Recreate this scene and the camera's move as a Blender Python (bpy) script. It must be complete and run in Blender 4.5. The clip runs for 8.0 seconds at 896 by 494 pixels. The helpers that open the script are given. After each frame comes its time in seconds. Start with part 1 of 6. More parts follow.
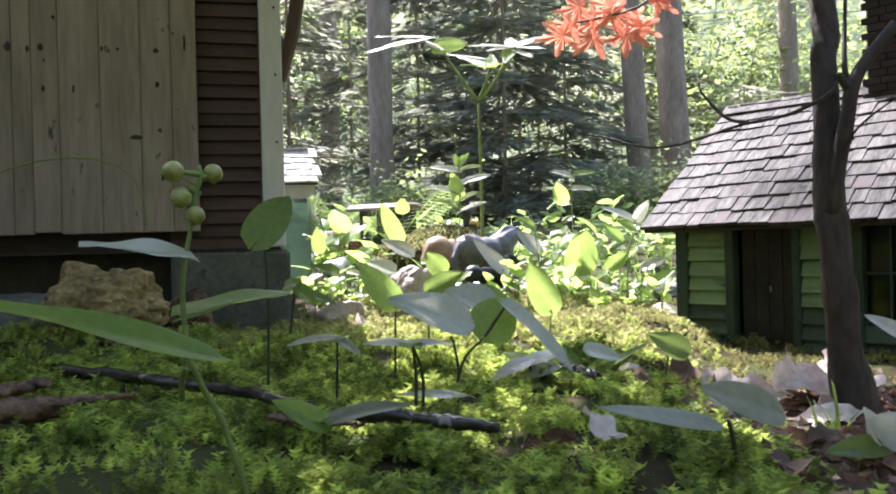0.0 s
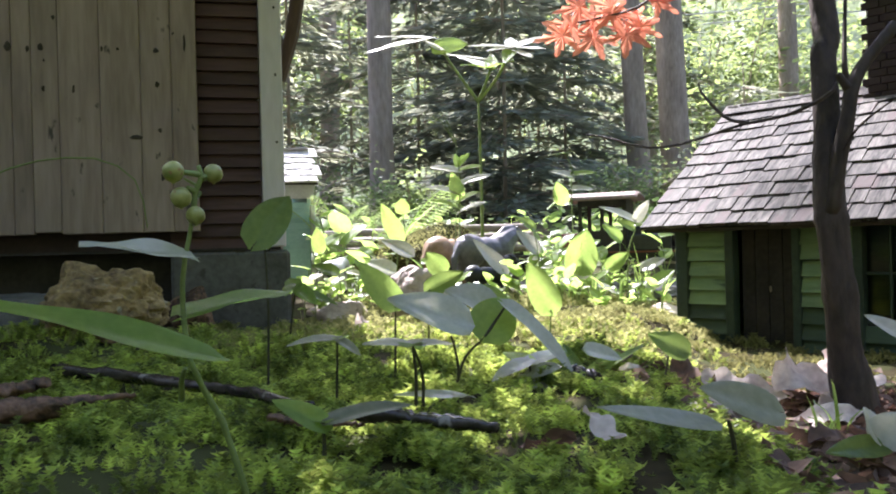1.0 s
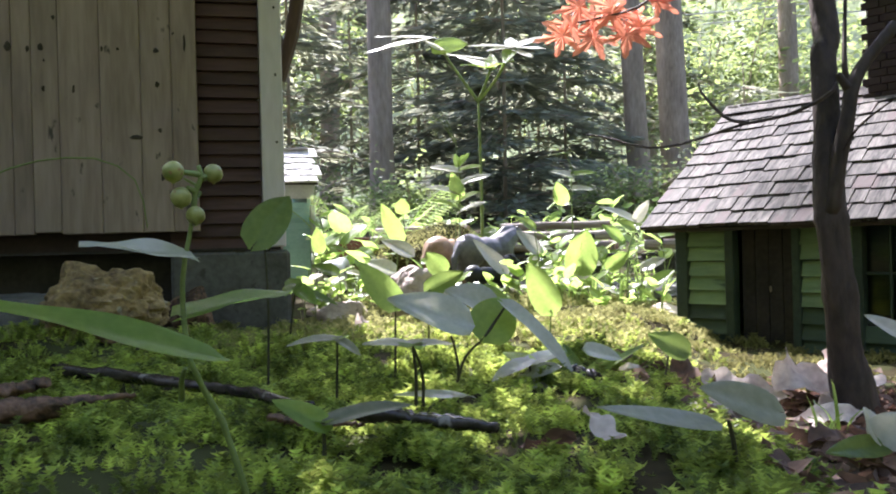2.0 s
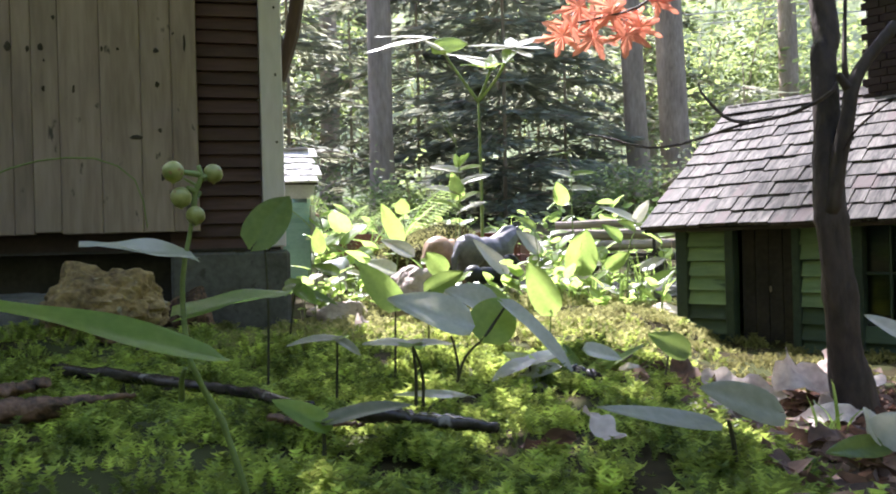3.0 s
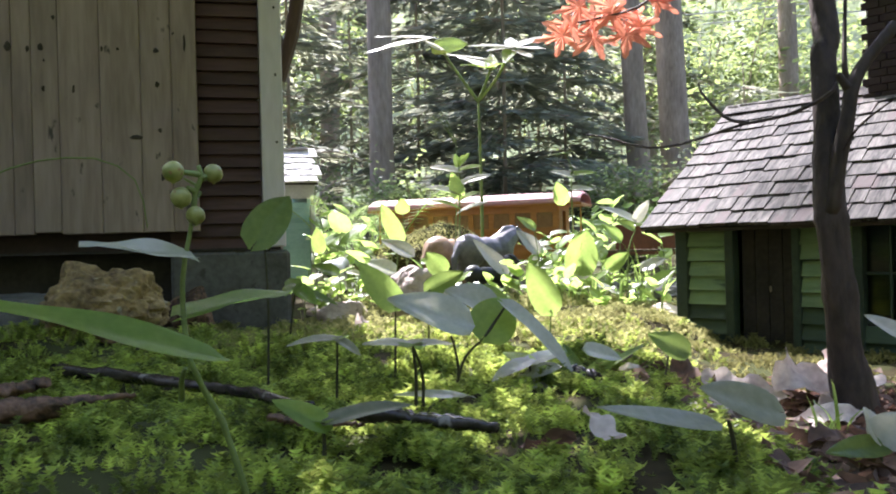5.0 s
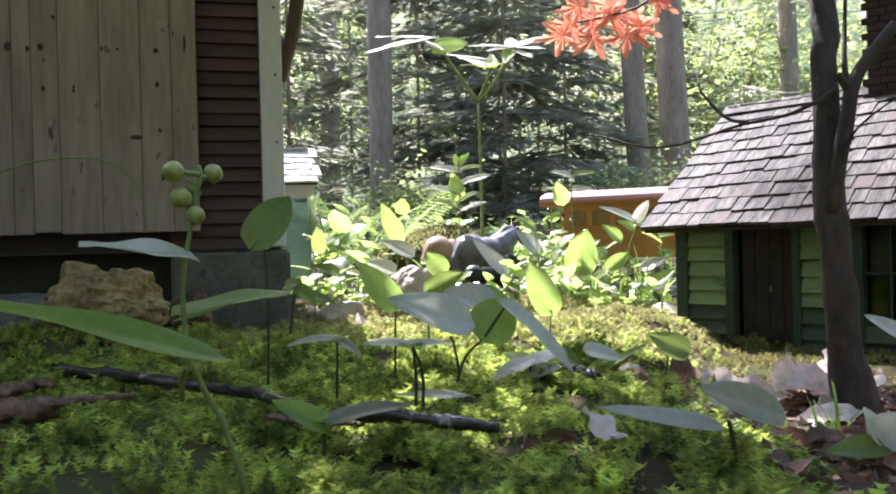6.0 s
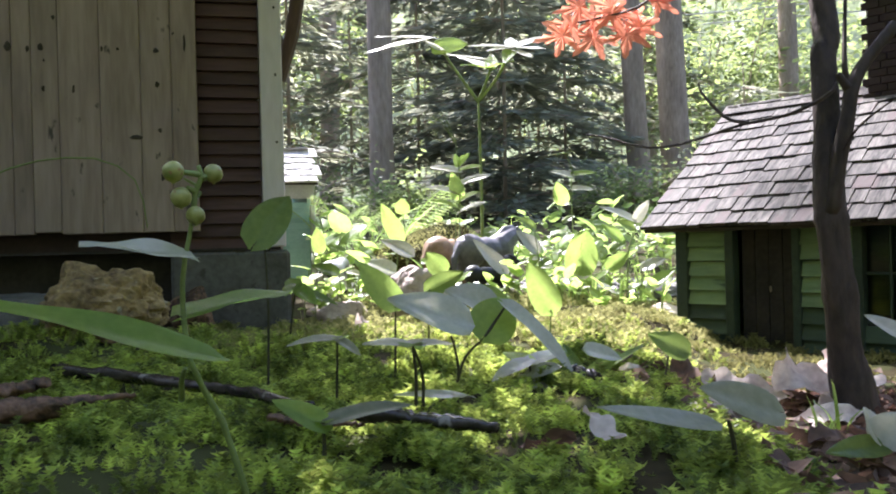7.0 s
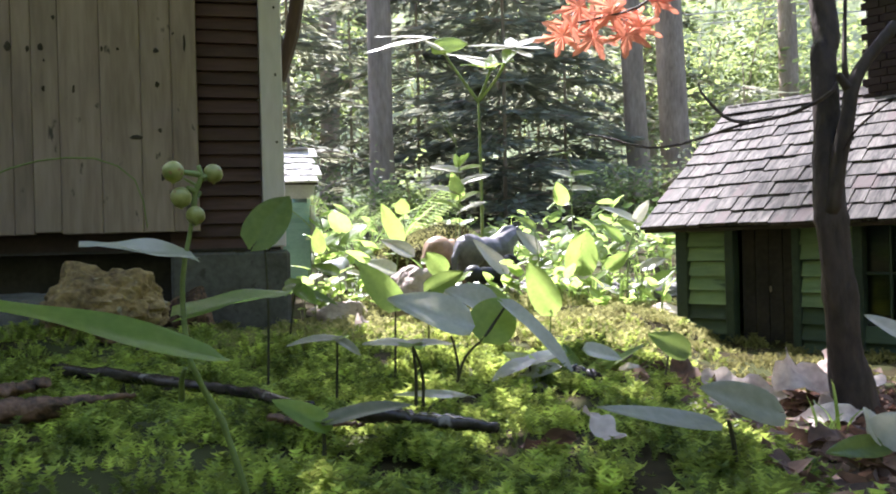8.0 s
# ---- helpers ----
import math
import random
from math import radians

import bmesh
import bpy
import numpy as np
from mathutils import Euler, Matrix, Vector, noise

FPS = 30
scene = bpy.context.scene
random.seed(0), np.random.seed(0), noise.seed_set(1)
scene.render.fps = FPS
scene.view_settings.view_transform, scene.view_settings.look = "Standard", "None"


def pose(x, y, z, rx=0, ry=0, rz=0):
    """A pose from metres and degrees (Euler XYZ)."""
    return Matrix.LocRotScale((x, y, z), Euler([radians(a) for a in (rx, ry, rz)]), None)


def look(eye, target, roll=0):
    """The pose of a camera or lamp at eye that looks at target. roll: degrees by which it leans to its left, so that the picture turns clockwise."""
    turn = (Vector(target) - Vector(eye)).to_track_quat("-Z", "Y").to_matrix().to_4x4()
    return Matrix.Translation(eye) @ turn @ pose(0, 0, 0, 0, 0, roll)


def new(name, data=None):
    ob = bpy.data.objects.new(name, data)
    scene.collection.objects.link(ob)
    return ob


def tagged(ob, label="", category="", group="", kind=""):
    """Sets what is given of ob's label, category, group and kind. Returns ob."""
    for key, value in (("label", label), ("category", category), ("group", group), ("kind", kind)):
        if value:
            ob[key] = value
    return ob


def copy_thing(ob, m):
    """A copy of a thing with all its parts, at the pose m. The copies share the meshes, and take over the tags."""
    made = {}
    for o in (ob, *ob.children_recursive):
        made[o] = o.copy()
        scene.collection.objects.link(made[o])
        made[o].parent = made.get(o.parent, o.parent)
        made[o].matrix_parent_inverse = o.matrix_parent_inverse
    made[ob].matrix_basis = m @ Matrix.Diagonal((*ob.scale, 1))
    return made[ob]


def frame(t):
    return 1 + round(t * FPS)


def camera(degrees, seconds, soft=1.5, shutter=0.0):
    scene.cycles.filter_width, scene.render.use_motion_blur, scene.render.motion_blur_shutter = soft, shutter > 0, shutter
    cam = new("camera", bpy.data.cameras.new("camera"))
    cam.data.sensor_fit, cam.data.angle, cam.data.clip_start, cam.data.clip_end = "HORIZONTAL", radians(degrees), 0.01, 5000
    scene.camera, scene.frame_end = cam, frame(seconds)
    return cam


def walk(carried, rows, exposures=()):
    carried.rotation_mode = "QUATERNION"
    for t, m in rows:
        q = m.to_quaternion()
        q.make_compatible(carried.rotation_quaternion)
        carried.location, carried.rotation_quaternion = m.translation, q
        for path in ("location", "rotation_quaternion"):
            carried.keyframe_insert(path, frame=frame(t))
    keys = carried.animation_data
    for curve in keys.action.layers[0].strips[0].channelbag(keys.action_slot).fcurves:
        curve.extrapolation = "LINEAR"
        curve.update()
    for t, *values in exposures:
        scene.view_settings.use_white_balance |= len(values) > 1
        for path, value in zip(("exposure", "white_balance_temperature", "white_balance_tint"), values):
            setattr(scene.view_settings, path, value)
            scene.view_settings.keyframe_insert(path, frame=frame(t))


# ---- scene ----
from collections import defaultdict

# camera: stands still on the moss, a hand's width above the ground
EYE = (0.0, 0.0, 0.12)
cam = camera(60, 8.0, soft=1.95)
walk(cam, [(0.0, look(EYE, (0, 1, 0.12), -1.5)), (8.0, look(EYE, (0, 1, 0.12), -1.5))],
     exposures=[(0.0, 2.0, 5850, 22), (8.0, 2.0, 5850, 22)])

# daylight: high sun from behind the woods, bright sky
SUN_EL, SUN_AZ = radians(52), radians(-22)   # azimuth from +y towards +x
sun_from = Vector((math.sin(SUN_AZ) * math.cos(SUN_EL), math.cos(SUN_AZ) * math.cos(SUN_EL), math.sin(SUN_EL)))
world = bpy.data.worlds.new("sky")
scene.world = world
world.use_nodes = True
wn = world.node_tree.nodes
sky = wn.new("ShaderNodeTexSky")
sky.sky_type, sky.sun_disc = "NISHITA", False
sky.sun_elevation, sky.sun_rotation = SUN_EL, SUN_AZ
sky.air_density, sky.dust_density = 1.0, 2.5
wn["Background"].inputs["Strength"].default_value = 0.15
world.node_tree.links.new(sky.outputs["Color"], wn["Background"].inputs["Color"])
sun = new("sun", bpy.data.lights.new("sun", "SUN"))
sun.data.energy, sun.data.angle, sun.data.color = 5.0, radians(0.6), (1.0, 0.95, 0.86)
sun.matrix_basis = look(sun_from * 30, (0, 0, 0))


# ---- materials ----
def material(name, base, dark, scale=20.0, rough=0.8, bump=0.2, fine=150.0, stretch=(1, 1, 1), spread=0.0,
             metal=0.0, see=0.0, warm=0.485, spots=None, spot_scale=30.0, spot_at=0.62, spec=0.4, island=False, spot_stretch=None, ramp_at=(0.34, 0.66)):
    """Two-scale noise between base and dark, with relief; spread: how far single pieces differ; see: light that passes through."""
    m = bpy.data.materials.new(name)
    m.use_nodes = True
    n, l = m.node_tree.nodes, m.node_tree.links
    b = n["Principled BSDF"]
    co = n.new("ShaderNodeTexCoord")
    mp = n.new("ShaderNodeMapping")
    mp.inputs["Scale"].default_value = stretch
    l.new(co.outputs["Object"], mp.inputs["Vector"])
    if spread and not island:   # every piece has its own patch of grain
        shift = n.new("ShaderNodeMath")
        shift.operation, shift.inputs[1].default_value = "MULTIPLY", 7.0
        l.new(n.new("ShaderNodeObjectInfo").outputs["Random"], shift.inputs[0])
        l.new(shift.outputs[0], mp.inputs["Location"])
    big, small = n.new("ShaderNodeTexNoise"), n.new("ShaderNodeTexNoise")
    big.inputs["Scale"].default_value, big.inputs["Detail"].default_value = scale, 4
    small.inputs["Scale"].default_value, small.inputs["Detail"].default_value = fine, 3
    for t in (big, small):
        l.new(mp.outputs["Vector"], t.inputs["Vector"])
    add = n.new("ShaderNodeMath")
    add.operation = "MULTIPLY_ADD"
    add.inputs[1].default_value = 0.45
    l.new(small.outputs["Fac"], add.inputs[0])
    half = n.new("ShaderNodeMath")
    half.operation = "MULTIPLY"
    half.inputs[1].default_value = 0.55
    l.new(big.outputs["Fac"], half.inputs[0])
    l.new(half.outputs[0], add.inputs[2])
    ramp = n.new("ShaderNodeValToRGB")
    ramp.color_ramp.elements[0].position, ramp.color_ramp.elements[1].position = ramp_at
    ramp.color_ramp.elements[0].color, ramp.color_ramp.elements[1].color = (*dark, 1), (*base, 1)
    l.new(add.outputs[0], ramp.inputs["Fac"])
    colour = ramp.outputs["Color"]
    if spots:
        sp = n.new("ShaderNodeTexNoise")
        sp.inputs["Scale"].default_value, sp.inputs["Detail"].default_value = spot_scale, 5
        sm = n.new("ShaderNodeMapping")
        sm.inputs["Scale"].default_value = spot_stretch or (1, 1, 1)
        l.new(mp.outputs["Vector"] if not spot_stretch else co.outputs["Object"], sm.inputs["Vector"])
        l.new(sm.outputs["Vector"], sp.inputs["Vector"])
        sr = n.new("ShaderNodeValToRGB")
        sr.color_ramp.elements[0].position, sr.color_ramp.elements[1].position = spot_at, spot_at + 0.06
        l.new(sp.outputs["Fac"], sr.inputs["Fac"])
        mix = n.new("ShaderNodeMix")
        mix.data_type = "RGBA"
        l.new(sr.outputs["Color"], mix.inputs["Factor"])
        l.new(colour, mix.inputs["A"])
        mix.inputs["B"].default_value = (*spots, 1)
        colour = mix.outputs["Result"]
    if spread:
        if island:
            rnd = n.new("ShaderNodeNewGeometry").outputs["Random Per Island"]
        else:
            rnd = n.new("ShaderNodeObjectInfo").outputs["Random"]
        rg = n.new("ShaderNodeMapRange")
        rg.inputs["To Min"].default_value, rg.inputs["To Max"].default_value = 1 - spread, 1 + spread
        l.new(rnd, rg.inputs["Value"])
        hs = n.new("ShaderNodeHueSaturation")
        l.new(rg.outputs["Result"], hs.inputs["Value"])
        l.new(colour, hs.inputs["Color"])
        colour = hs.outputs["Color"]
    l.new(colour, b.inputs["Base Color"])
    b.inputs["Roughness"].default_value, b.inputs["Metallic"].default_value = rough, metal
    b.inputs["Specular IOR Level"].default_value = spec
    if bump:
        bp = n.new("ShaderNodeBump")
        bp.inputs["Strength"].default_value, bp.inputs["Distance"].default_value = bump, 0.002
        l.new(add.outputs[0], bp.inputs["Height"])
        l.new(bp.outputs["Normal"], b.inputs["Normal"])
    if see:
        tr, mx = n.new("ShaderNodeBsdfTranslucent"), n.new("ShaderNodeMixShader")
        tint = n.new("ShaderNodeHueSaturation")
        tint.inputs["Value"].default_value, tint.inputs["Saturation"].default_value, tint.inputs["Hue"].default_value = 2.6, 0.92, warm
        l.new(colour, tint.inputs["Color"])
        l.new(tint.outputs["Color"], tr.inputs["Color"])
        mx.inputs["Fac"].default_value = see
        l.new(b.outputs["BSDF"], mx.inputs[1])
        l.new(tr.outputs["BSDF"], mx.inputs[2])
        l.new(mx.outputs["Shader"], n["Material Output"].inputs["Surface"])
    return m


M = {}
M["ground"] = material("forest soil", (0.062, 0.052, 0.022), (0.02, 0.016, 0.008), 9, 0.95, 0.6, 120, spots=(0.045, 0.05, 0.018), spot_scale=9, spot_at=0.5, spec=0.08)
M["moss"] = material("moss", (0.32, 0.405, 0.06), (0.055, 0.092, 0.014), 26, 0.55, 0, 90, see=0.35, spread=0.6, island=True)
# the sunlit yellow of the moss beyond the shade is put in here
M["moss_sunlit"] = material("yellow moss", (0.31, 0.31, 0.11), (0.09, 0.10, 0.03), 16, 0.8, 0, 60, see=0.35, spread=0.25, island=True)
M["moss_soil"] = material("olive moss", (0.22, 0.22, 0.06), (0.09, 0.085, 0.03), 14, 0.8, 0, 60, see=0.3, spread=0.4, island=True)
M["leaf"] = material("woodland leaf", (0.165, 0.25, 0.045), (0.11, 0.185, 0.03), 40, 0.38, 0.12, 260, stretch=(1, 1, 1), see=0.6, spread=0.3, spec=0.5)
M["leaf_many"] = material("undergrowth leaf", (0.16, 0.24, 0.05), (0.09, 0.15, 0.03), 12, 0.4, 0, 90, see=0.5, spread=0.4, island=True)
M["fern"] = material("pale fern", (0.26, 0.36, 0.11), (0.18, 0.27, 0.07), 30, 0.5, 0, 120, see=0.5, spread=0.2)
# sky sheen is put into these two grey leaf colours
M["leaf_sheen"] = material("glossy leaf with painted sky sheen", (0.38, 0.375, 0.29), (0.27, 0.275, 0.20), 40, 0.33, 0.15, 260, see=0.25, spread=0.2, spec=0.8)
M["leaf_dull"] = material("dull leaf with painted sheen", (0.23, 0.225, 0.155), (0.15, 0.16, 0.10), 40, 0.42, 0.15, 260, see=0.3, spread=0.2)
M["stem"] = material("green stem", (0.22, 0.28, 0.09), (0.13, 0.17, 0.05), 60, 0.5, 0.1, 300)
M["stem_dark"] = material("dark stem", (0.06, 0.055, 0.025), (0.03, 0.028, 0.015), 60, 0.6, 0.1, 300)
M["berry"] = material("unripe berry", (0.42, 0.42, 0.16), (0.24, 0.27, 0.07), 160, 0.3, 0.05, 500, see=0.15, spots=(0.33, 0.2, 0.09), spot_scale=380, spot_at=0.6)
M["maple"] = material("red maple leaf", (0.54, 0.20, 0.11), (0.42, 0.13, 0.07), 20, 0.5, 0.1, 200, see=0.4, warm=0.5, spread=0.2)
# forest bark lightened in place of haze on the far trunks
M["bark"] = material("haze-paled grey bark", (0.50, 0.40, 0.315), (0.25, 0.19, 0.145), 9, 0.9, 1.0, 50, stretch=(1, 1, 0.25))
M["bark_sapling"] = material("smooth brown bark", (0.095, 0.066, 0.052), (0.028, 0.02, 0.016), 34, 0.75, 1.8, 190, stretch=(1, 1, 0.4), spots=(0.13, 0.115, 0.1), spot_scale=26, spot_at=0.66)
# needles paled, so that distance haze sits in their colour
M["needle"] = material("haze-paled hemlock needles", (0.225, 0.24, 0.165), (0.14, 0.15, 0.10), 3, 0.7, 0, 20, see=0.4, spread=0.4, island=True)
M["broad"] = material("sunlit woodland leaves", (0.17, 0.225, 0.065), (0.09, 0.125, 0.038), 2, 0.6, 0, 12, see=0.5, spread=0.5, island=True)
M["planks_white"] = material("weathered white paint", (0.37, 0.283, 0.262), (0.20, 0.148, 0.136), 30, 0.7, 0.3, 160, stretch=(1, 1, 0.12), spread=0.10, spots=(0.075, 0.062, 0.055), spot_scale=75, spot_at=0.66, spot_stretch=(1, 1, 0.5))
M["stain"] = material("dark iron stain", (0.055, 0.045, 0.04), (0.035, 0.028, 0.025), 60, 0.9, 0.2, 200)
M["trim_white"] = material("white trim paint", (0.76, 0.70, 0.76), (0.60, 0.55, 0.58), 22, 0.6, 0.2, 160, stretch=(1, 1, 0.2))
M["red_board"] = material("dark red board", (0.105, 0.055, 0.052), (0.055, 0.03, 0.03), 40, 0.75, 0.4, 220, stretch=(0.15, 1, 1), spread=0.2)
M["mortar"] = material("dark wall board", (0.055, 0.033, 0.032), (0.03, 0.02, 0.019), 30, 0.9, 0.3, 180)
M["concrete"] = material("damp grey concrete", (0.15, 0.145, 0.14), (0.07, 0.067, 0.063), 25, 0.9, 0.5, 140, spots=(0.07, 0.065, 0.06), spot_scale=50, spot_at=0.62)
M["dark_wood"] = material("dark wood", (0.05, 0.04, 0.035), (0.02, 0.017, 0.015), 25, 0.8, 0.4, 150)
M["brown_wood"] = material("brown wood", (0.17, 0.11, 0.07), (0.07, 0.045, 0.03), 25, 0.8, 0.4, 150, stretch=(1, 1, 0.2))
M["green_paint"] = material("worn green paint", (0.25, 0.33, 0.17), (0.15, 0.22, 0.11), 30, 0.65, 0.3, 160, stretch=(0.2, 1, 1), spread=0.16, spots=(0.06, 0.09, 0.05), spot_scale=40, spot_at=0.66)
M["green_lower"] = material("dark green lower board", (0.07, 0.10, 0.06), (0.035, 0.055, 0.035), 30, 0.6, 0.3, 160, stretch=(0.2, 1, 1), spread=0.16)
M["green_trim"] = material("dark green trim", (0.05, 0.075, 0.05), (0.028, 0.04, 0.03), 30, 0.7, 0.3, 160)
M["shingle"] = material("weathered cedar shingle", (0.135, 0.122, 0.107), (0.02, 0.017, 0.015), 90, 0.8, 0.8, 420, stretch=(1, 0.10, 1), spread=0.22, spots=(0.09, 0.068, 0.064), spot_scale=50, spot_at=0.57, ramp_at=(0.40, 0.62))
# glare of the sun on the cabin roof is put into this pale colour
M["shingle_glare"] = material("pale shingle with painted sun glare", (0.62, 0.60, 0.57), (0.4, 0.38, 0.36), 60, 0.8, 0.4, 300, stretch=(1, 0.15, 1), spread=0.15)
M["brick_dark"] = material("near-black brick", (0.055, 0.035, 0.033), (0.03, 0.02, 0.019), 40, 0.9, 0.4, 220, spread=0.2)
M["teal_paint"] = material("pale teal paint", (0.33, 0.50, 0.48), (0.24, 0.40, 0.38), 30, 0.6, 0.2, 160, spread=0.08)
M["grey_paint"] = material("pale grey paint", (0.5, 0.5, 0.49), (0.38, 0.38, 0.37), 30, 0.6, 0.2, 160)
M["rock"] = material("ochre rock", (0.40, 0.28, 0.13), (0.11, 0.075, 0.045), 22, 0.9, 2.2, 190, spots=(0.36, 0.31, 0.25), spot_scale=60, spot_at=0.64, ramp_at=(0.36, 0.64))
M["rock_pale"] = material("pale pinkish stone", (0.68, 0.58, 0.54), (0.42, 0.33, 0.30), 40, 0.85, 0.8, 160, spots=(0.2, 0.16, 0.14), spot_scale=70, spot_at=0.66)
M["gravel"] = material("grey gravel", (0.36, 0.34, 0.33), (0.15, 0.14, 0.13), 60, 0.9, 0.6, 200, spread=0.4, island=True)
M["dry_leaf"] = material("bleached dry leaf", (0.62, 0.54, 0.47), (0.36, 0.28, 0.235), 55, 0.7, 0.5, 200, see=0.2, spread=0.12)
M["litter"] = material("brown leaf litter", (0.24, 0.14, 0.09), (0.07, 0.045, 0.032), 30, 0.8, 0.4, 160, see=0.1, spread=0.6, island=True)
M["stick"] = material("wet dark stick", (0.075, 0.06, 0.05), (0.02, 0.016, 0.014), 40, 0.25, 0.7, 220, spots=(0.22, 0.2, 0.18), spot_scale=60, spot_at=0.64)
M["stick_red"] = material("reddish brown bark", (0.19, 0.105, 0.062), (0.04, 0.022, 0.014), 60, 0.6, 1.6, 240, ramp_at=(0.40, 0.60))
M["dapple"] = material("dappled grey model paint", (0.20, 0.185, 0.21), (0.09, 0.085, 0.10), 24, 0.45, 0.05, 120)
M["chestnut"] = material("tan model paint", (0.34, 0.22, 0.13), (0.2, 0.12, 0.07), 24, 0.45, 0.05, 120)
M["black_toy"] = material("black model paint", (0.03, 0.03, 0.034), (0.016, 0.016, 0.018), 24, 0.45, 0.05, 120)
M["white_toy"] = material("black and white model paint", (0.7, 0.69, 0.67), (0.6, 0.59, 0.57), 30, 0.5, 0.05, 120, spots=(0.03, 0.03, 0.03), spot_scale=30, spot_at=0.48)
M["roof_red"] = material("faded red roof paint", (0.50, 0.25, 0.27), (0.42, 0.19, 0.21), 20, 0.5, 0.1, 120)
M["roof_brown"] = material("brown cab roof paint", (0.30, 0.21, 0.18), (0.21, 0.145, 0.125), 20, 0.5, 0.1, 120)
M["varnish"] = material("varnished orange wood", (0.50, 0.22, 0.06), (0.34, 0.13, 0.035), 16, 0.4, 0.15, 120, stretch=(0.2, 1, 1))
M["blind"] = material("brown blind", (0.30, 0.16, 0.07), (0.2, 0.10, 0.045), 20, 0.6, 0.1, 120)
M["freight_red"] = material("freight car red paint", (0.20, 0.065, 0.045), (0.12, 0.04, 0.03), 20, 0.6, 0.15, 120)
M["loco_black"] = material("black engine paint", (0.04, 0.038, 0.038), (0.02, 0.019, 0.019), 20, 0.4, 0.1, 120)
M["log"] = material("grey peeled log", (0.36, 0.31, 0.27), (0.18, 0.14, 0.12), 20, 0.85, 0.6, 120, stretch=(0.15, 1, 1), spread=0.2)
M["log_end"] = material("cut log end", (0.42, 0.30, 0.19), (0.25, 0.17, 0.10), 60, 0.85, 0.2, 200)
M["brass"] = material("brass", (0.6, 0.42, 0.15), (0.5, 0.33, 0.1), 20, 0.35, 0.0, 90, metal=1.0)
M["rail"] = material("weathered rail", (0.30, 0.25, 0.2), (0.16, 0.12, 0.1), 40, 0.45, 0.1, 200, metal=0.8)
M["sleeper"] = material("dark sleeper", (0.06, 0.045, 0.035), (0.03, 0.022, 0.018), 40, 0.85, 0.3, 200)
M["wire"] = material("grey cable", (0.5, 0.5, 0.5), (0.4, 0.4, 0.4), 5, 0.5, 0, 20)


def glass_material():
    m = bpy.data.materials.new("window glass")
    m.use_nodes = True
    b = m.node_tree.nodes["Principled BSDF"]
    b.inputs["Base Color"].default_value = (0.9, 0.95, 0.95, 1)
    b.inputs["Roughness"].default_value = 0.05
    b.inputs["Transmission Weight"].default_value = 1.0
    b.inputs["IOR"].default_value = 1.3
    return m


M["glass"] = glass_material()


def backdrop_material():
    """Far woods and glimpses of sky, their daylight put in as emission: too far off to shift."""
    m = bpy.data.materials.new("emissive far woods")
    m.use_nodes = True
    n, l = m.node_tree.nodes, m.node_tree.links
    b = n["Principled BSDF"]
    co = n.new("ShaderNodeTexCoord")
    a, c = n.new("ShaderNodeTexNoise"), n.new("ShaderNodeTexNoise")
    a.inputs["Scale"].default_value, a.inputs["Detail"].default_value = 0.35, 3
    c.inputs["Scale"].default_value, c.inputs["Detail"].default_value = 2.2, 6
    c.inputs["Roughness"].default_value = 0.75
    l.new(co.outputs["Object"], a.inputs["Vector"]), l.new(co.outputs["Object"], c.inputs["Vector"])
    s = n.new("ShaderNodeMath")
    s.operation = "ADD"
    l.new(a.outputs["Fac"], s.inputs[0]), l.new(c.outputs["Fac"], s.inputs[1])
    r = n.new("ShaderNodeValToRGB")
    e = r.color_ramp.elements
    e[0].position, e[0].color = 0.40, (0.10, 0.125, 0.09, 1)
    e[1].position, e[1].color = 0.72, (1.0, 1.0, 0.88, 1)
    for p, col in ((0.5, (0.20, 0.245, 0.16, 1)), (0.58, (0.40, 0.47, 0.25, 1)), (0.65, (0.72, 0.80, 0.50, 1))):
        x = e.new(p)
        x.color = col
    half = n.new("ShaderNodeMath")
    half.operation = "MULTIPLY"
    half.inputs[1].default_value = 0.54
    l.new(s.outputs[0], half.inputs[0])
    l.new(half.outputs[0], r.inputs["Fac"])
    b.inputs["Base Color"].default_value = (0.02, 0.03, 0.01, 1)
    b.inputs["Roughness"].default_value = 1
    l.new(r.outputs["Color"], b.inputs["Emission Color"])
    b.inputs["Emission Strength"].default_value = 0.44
    return m


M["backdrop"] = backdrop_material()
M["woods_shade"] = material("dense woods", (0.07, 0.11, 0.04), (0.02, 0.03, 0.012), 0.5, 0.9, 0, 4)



# ---- builders ----
def smooth(x, a, b):
    t = min(1.0, max(0.0, (x - a) / (b - a)))
    return t * t * (3 - 2 * t)


def ground_z(x, y):
    """Height of the ground: a mossy bank, lower to the right, rising to the woods behind."""
    edge = 0.10 + 0.13 * smooth(y, 0.55, 1.1)
    dip = smooth(x, edge, edge + 0.14) * (1 - smooth(y, 1.15, 1.5))
    z = 0.024 - 0.033 * dip
    z += 0.075 * max(0.0, min(y, 14.0) - 2.3) * smooth(y, 2.0, 3.2)
    near = 1 - smooth(math.hypot(x, y), 1.6, 3.0)
    z += near * 0.010 * noise.noise((x * 9, y * 9, 0.3)) + near * 0.011 * noise.noise((x * 26, y * 26, 1.7)) + near * 0.004 * noise.noise((x * 60, y * 60, 3.1))
    z += (1 - near) * 0.06 * noise.noise((x * 0.8, y * 0.8, 4.0))
    z += 0.004 * math.exp(-((x - 0.04) ** 2 + (y - 1.47) ** 2) / 0.028)
    z += 0.016 * math.exp(-((x + 0.42) ** 2 / 0.05 + (y - 0.7) ** 2 / 0.03))
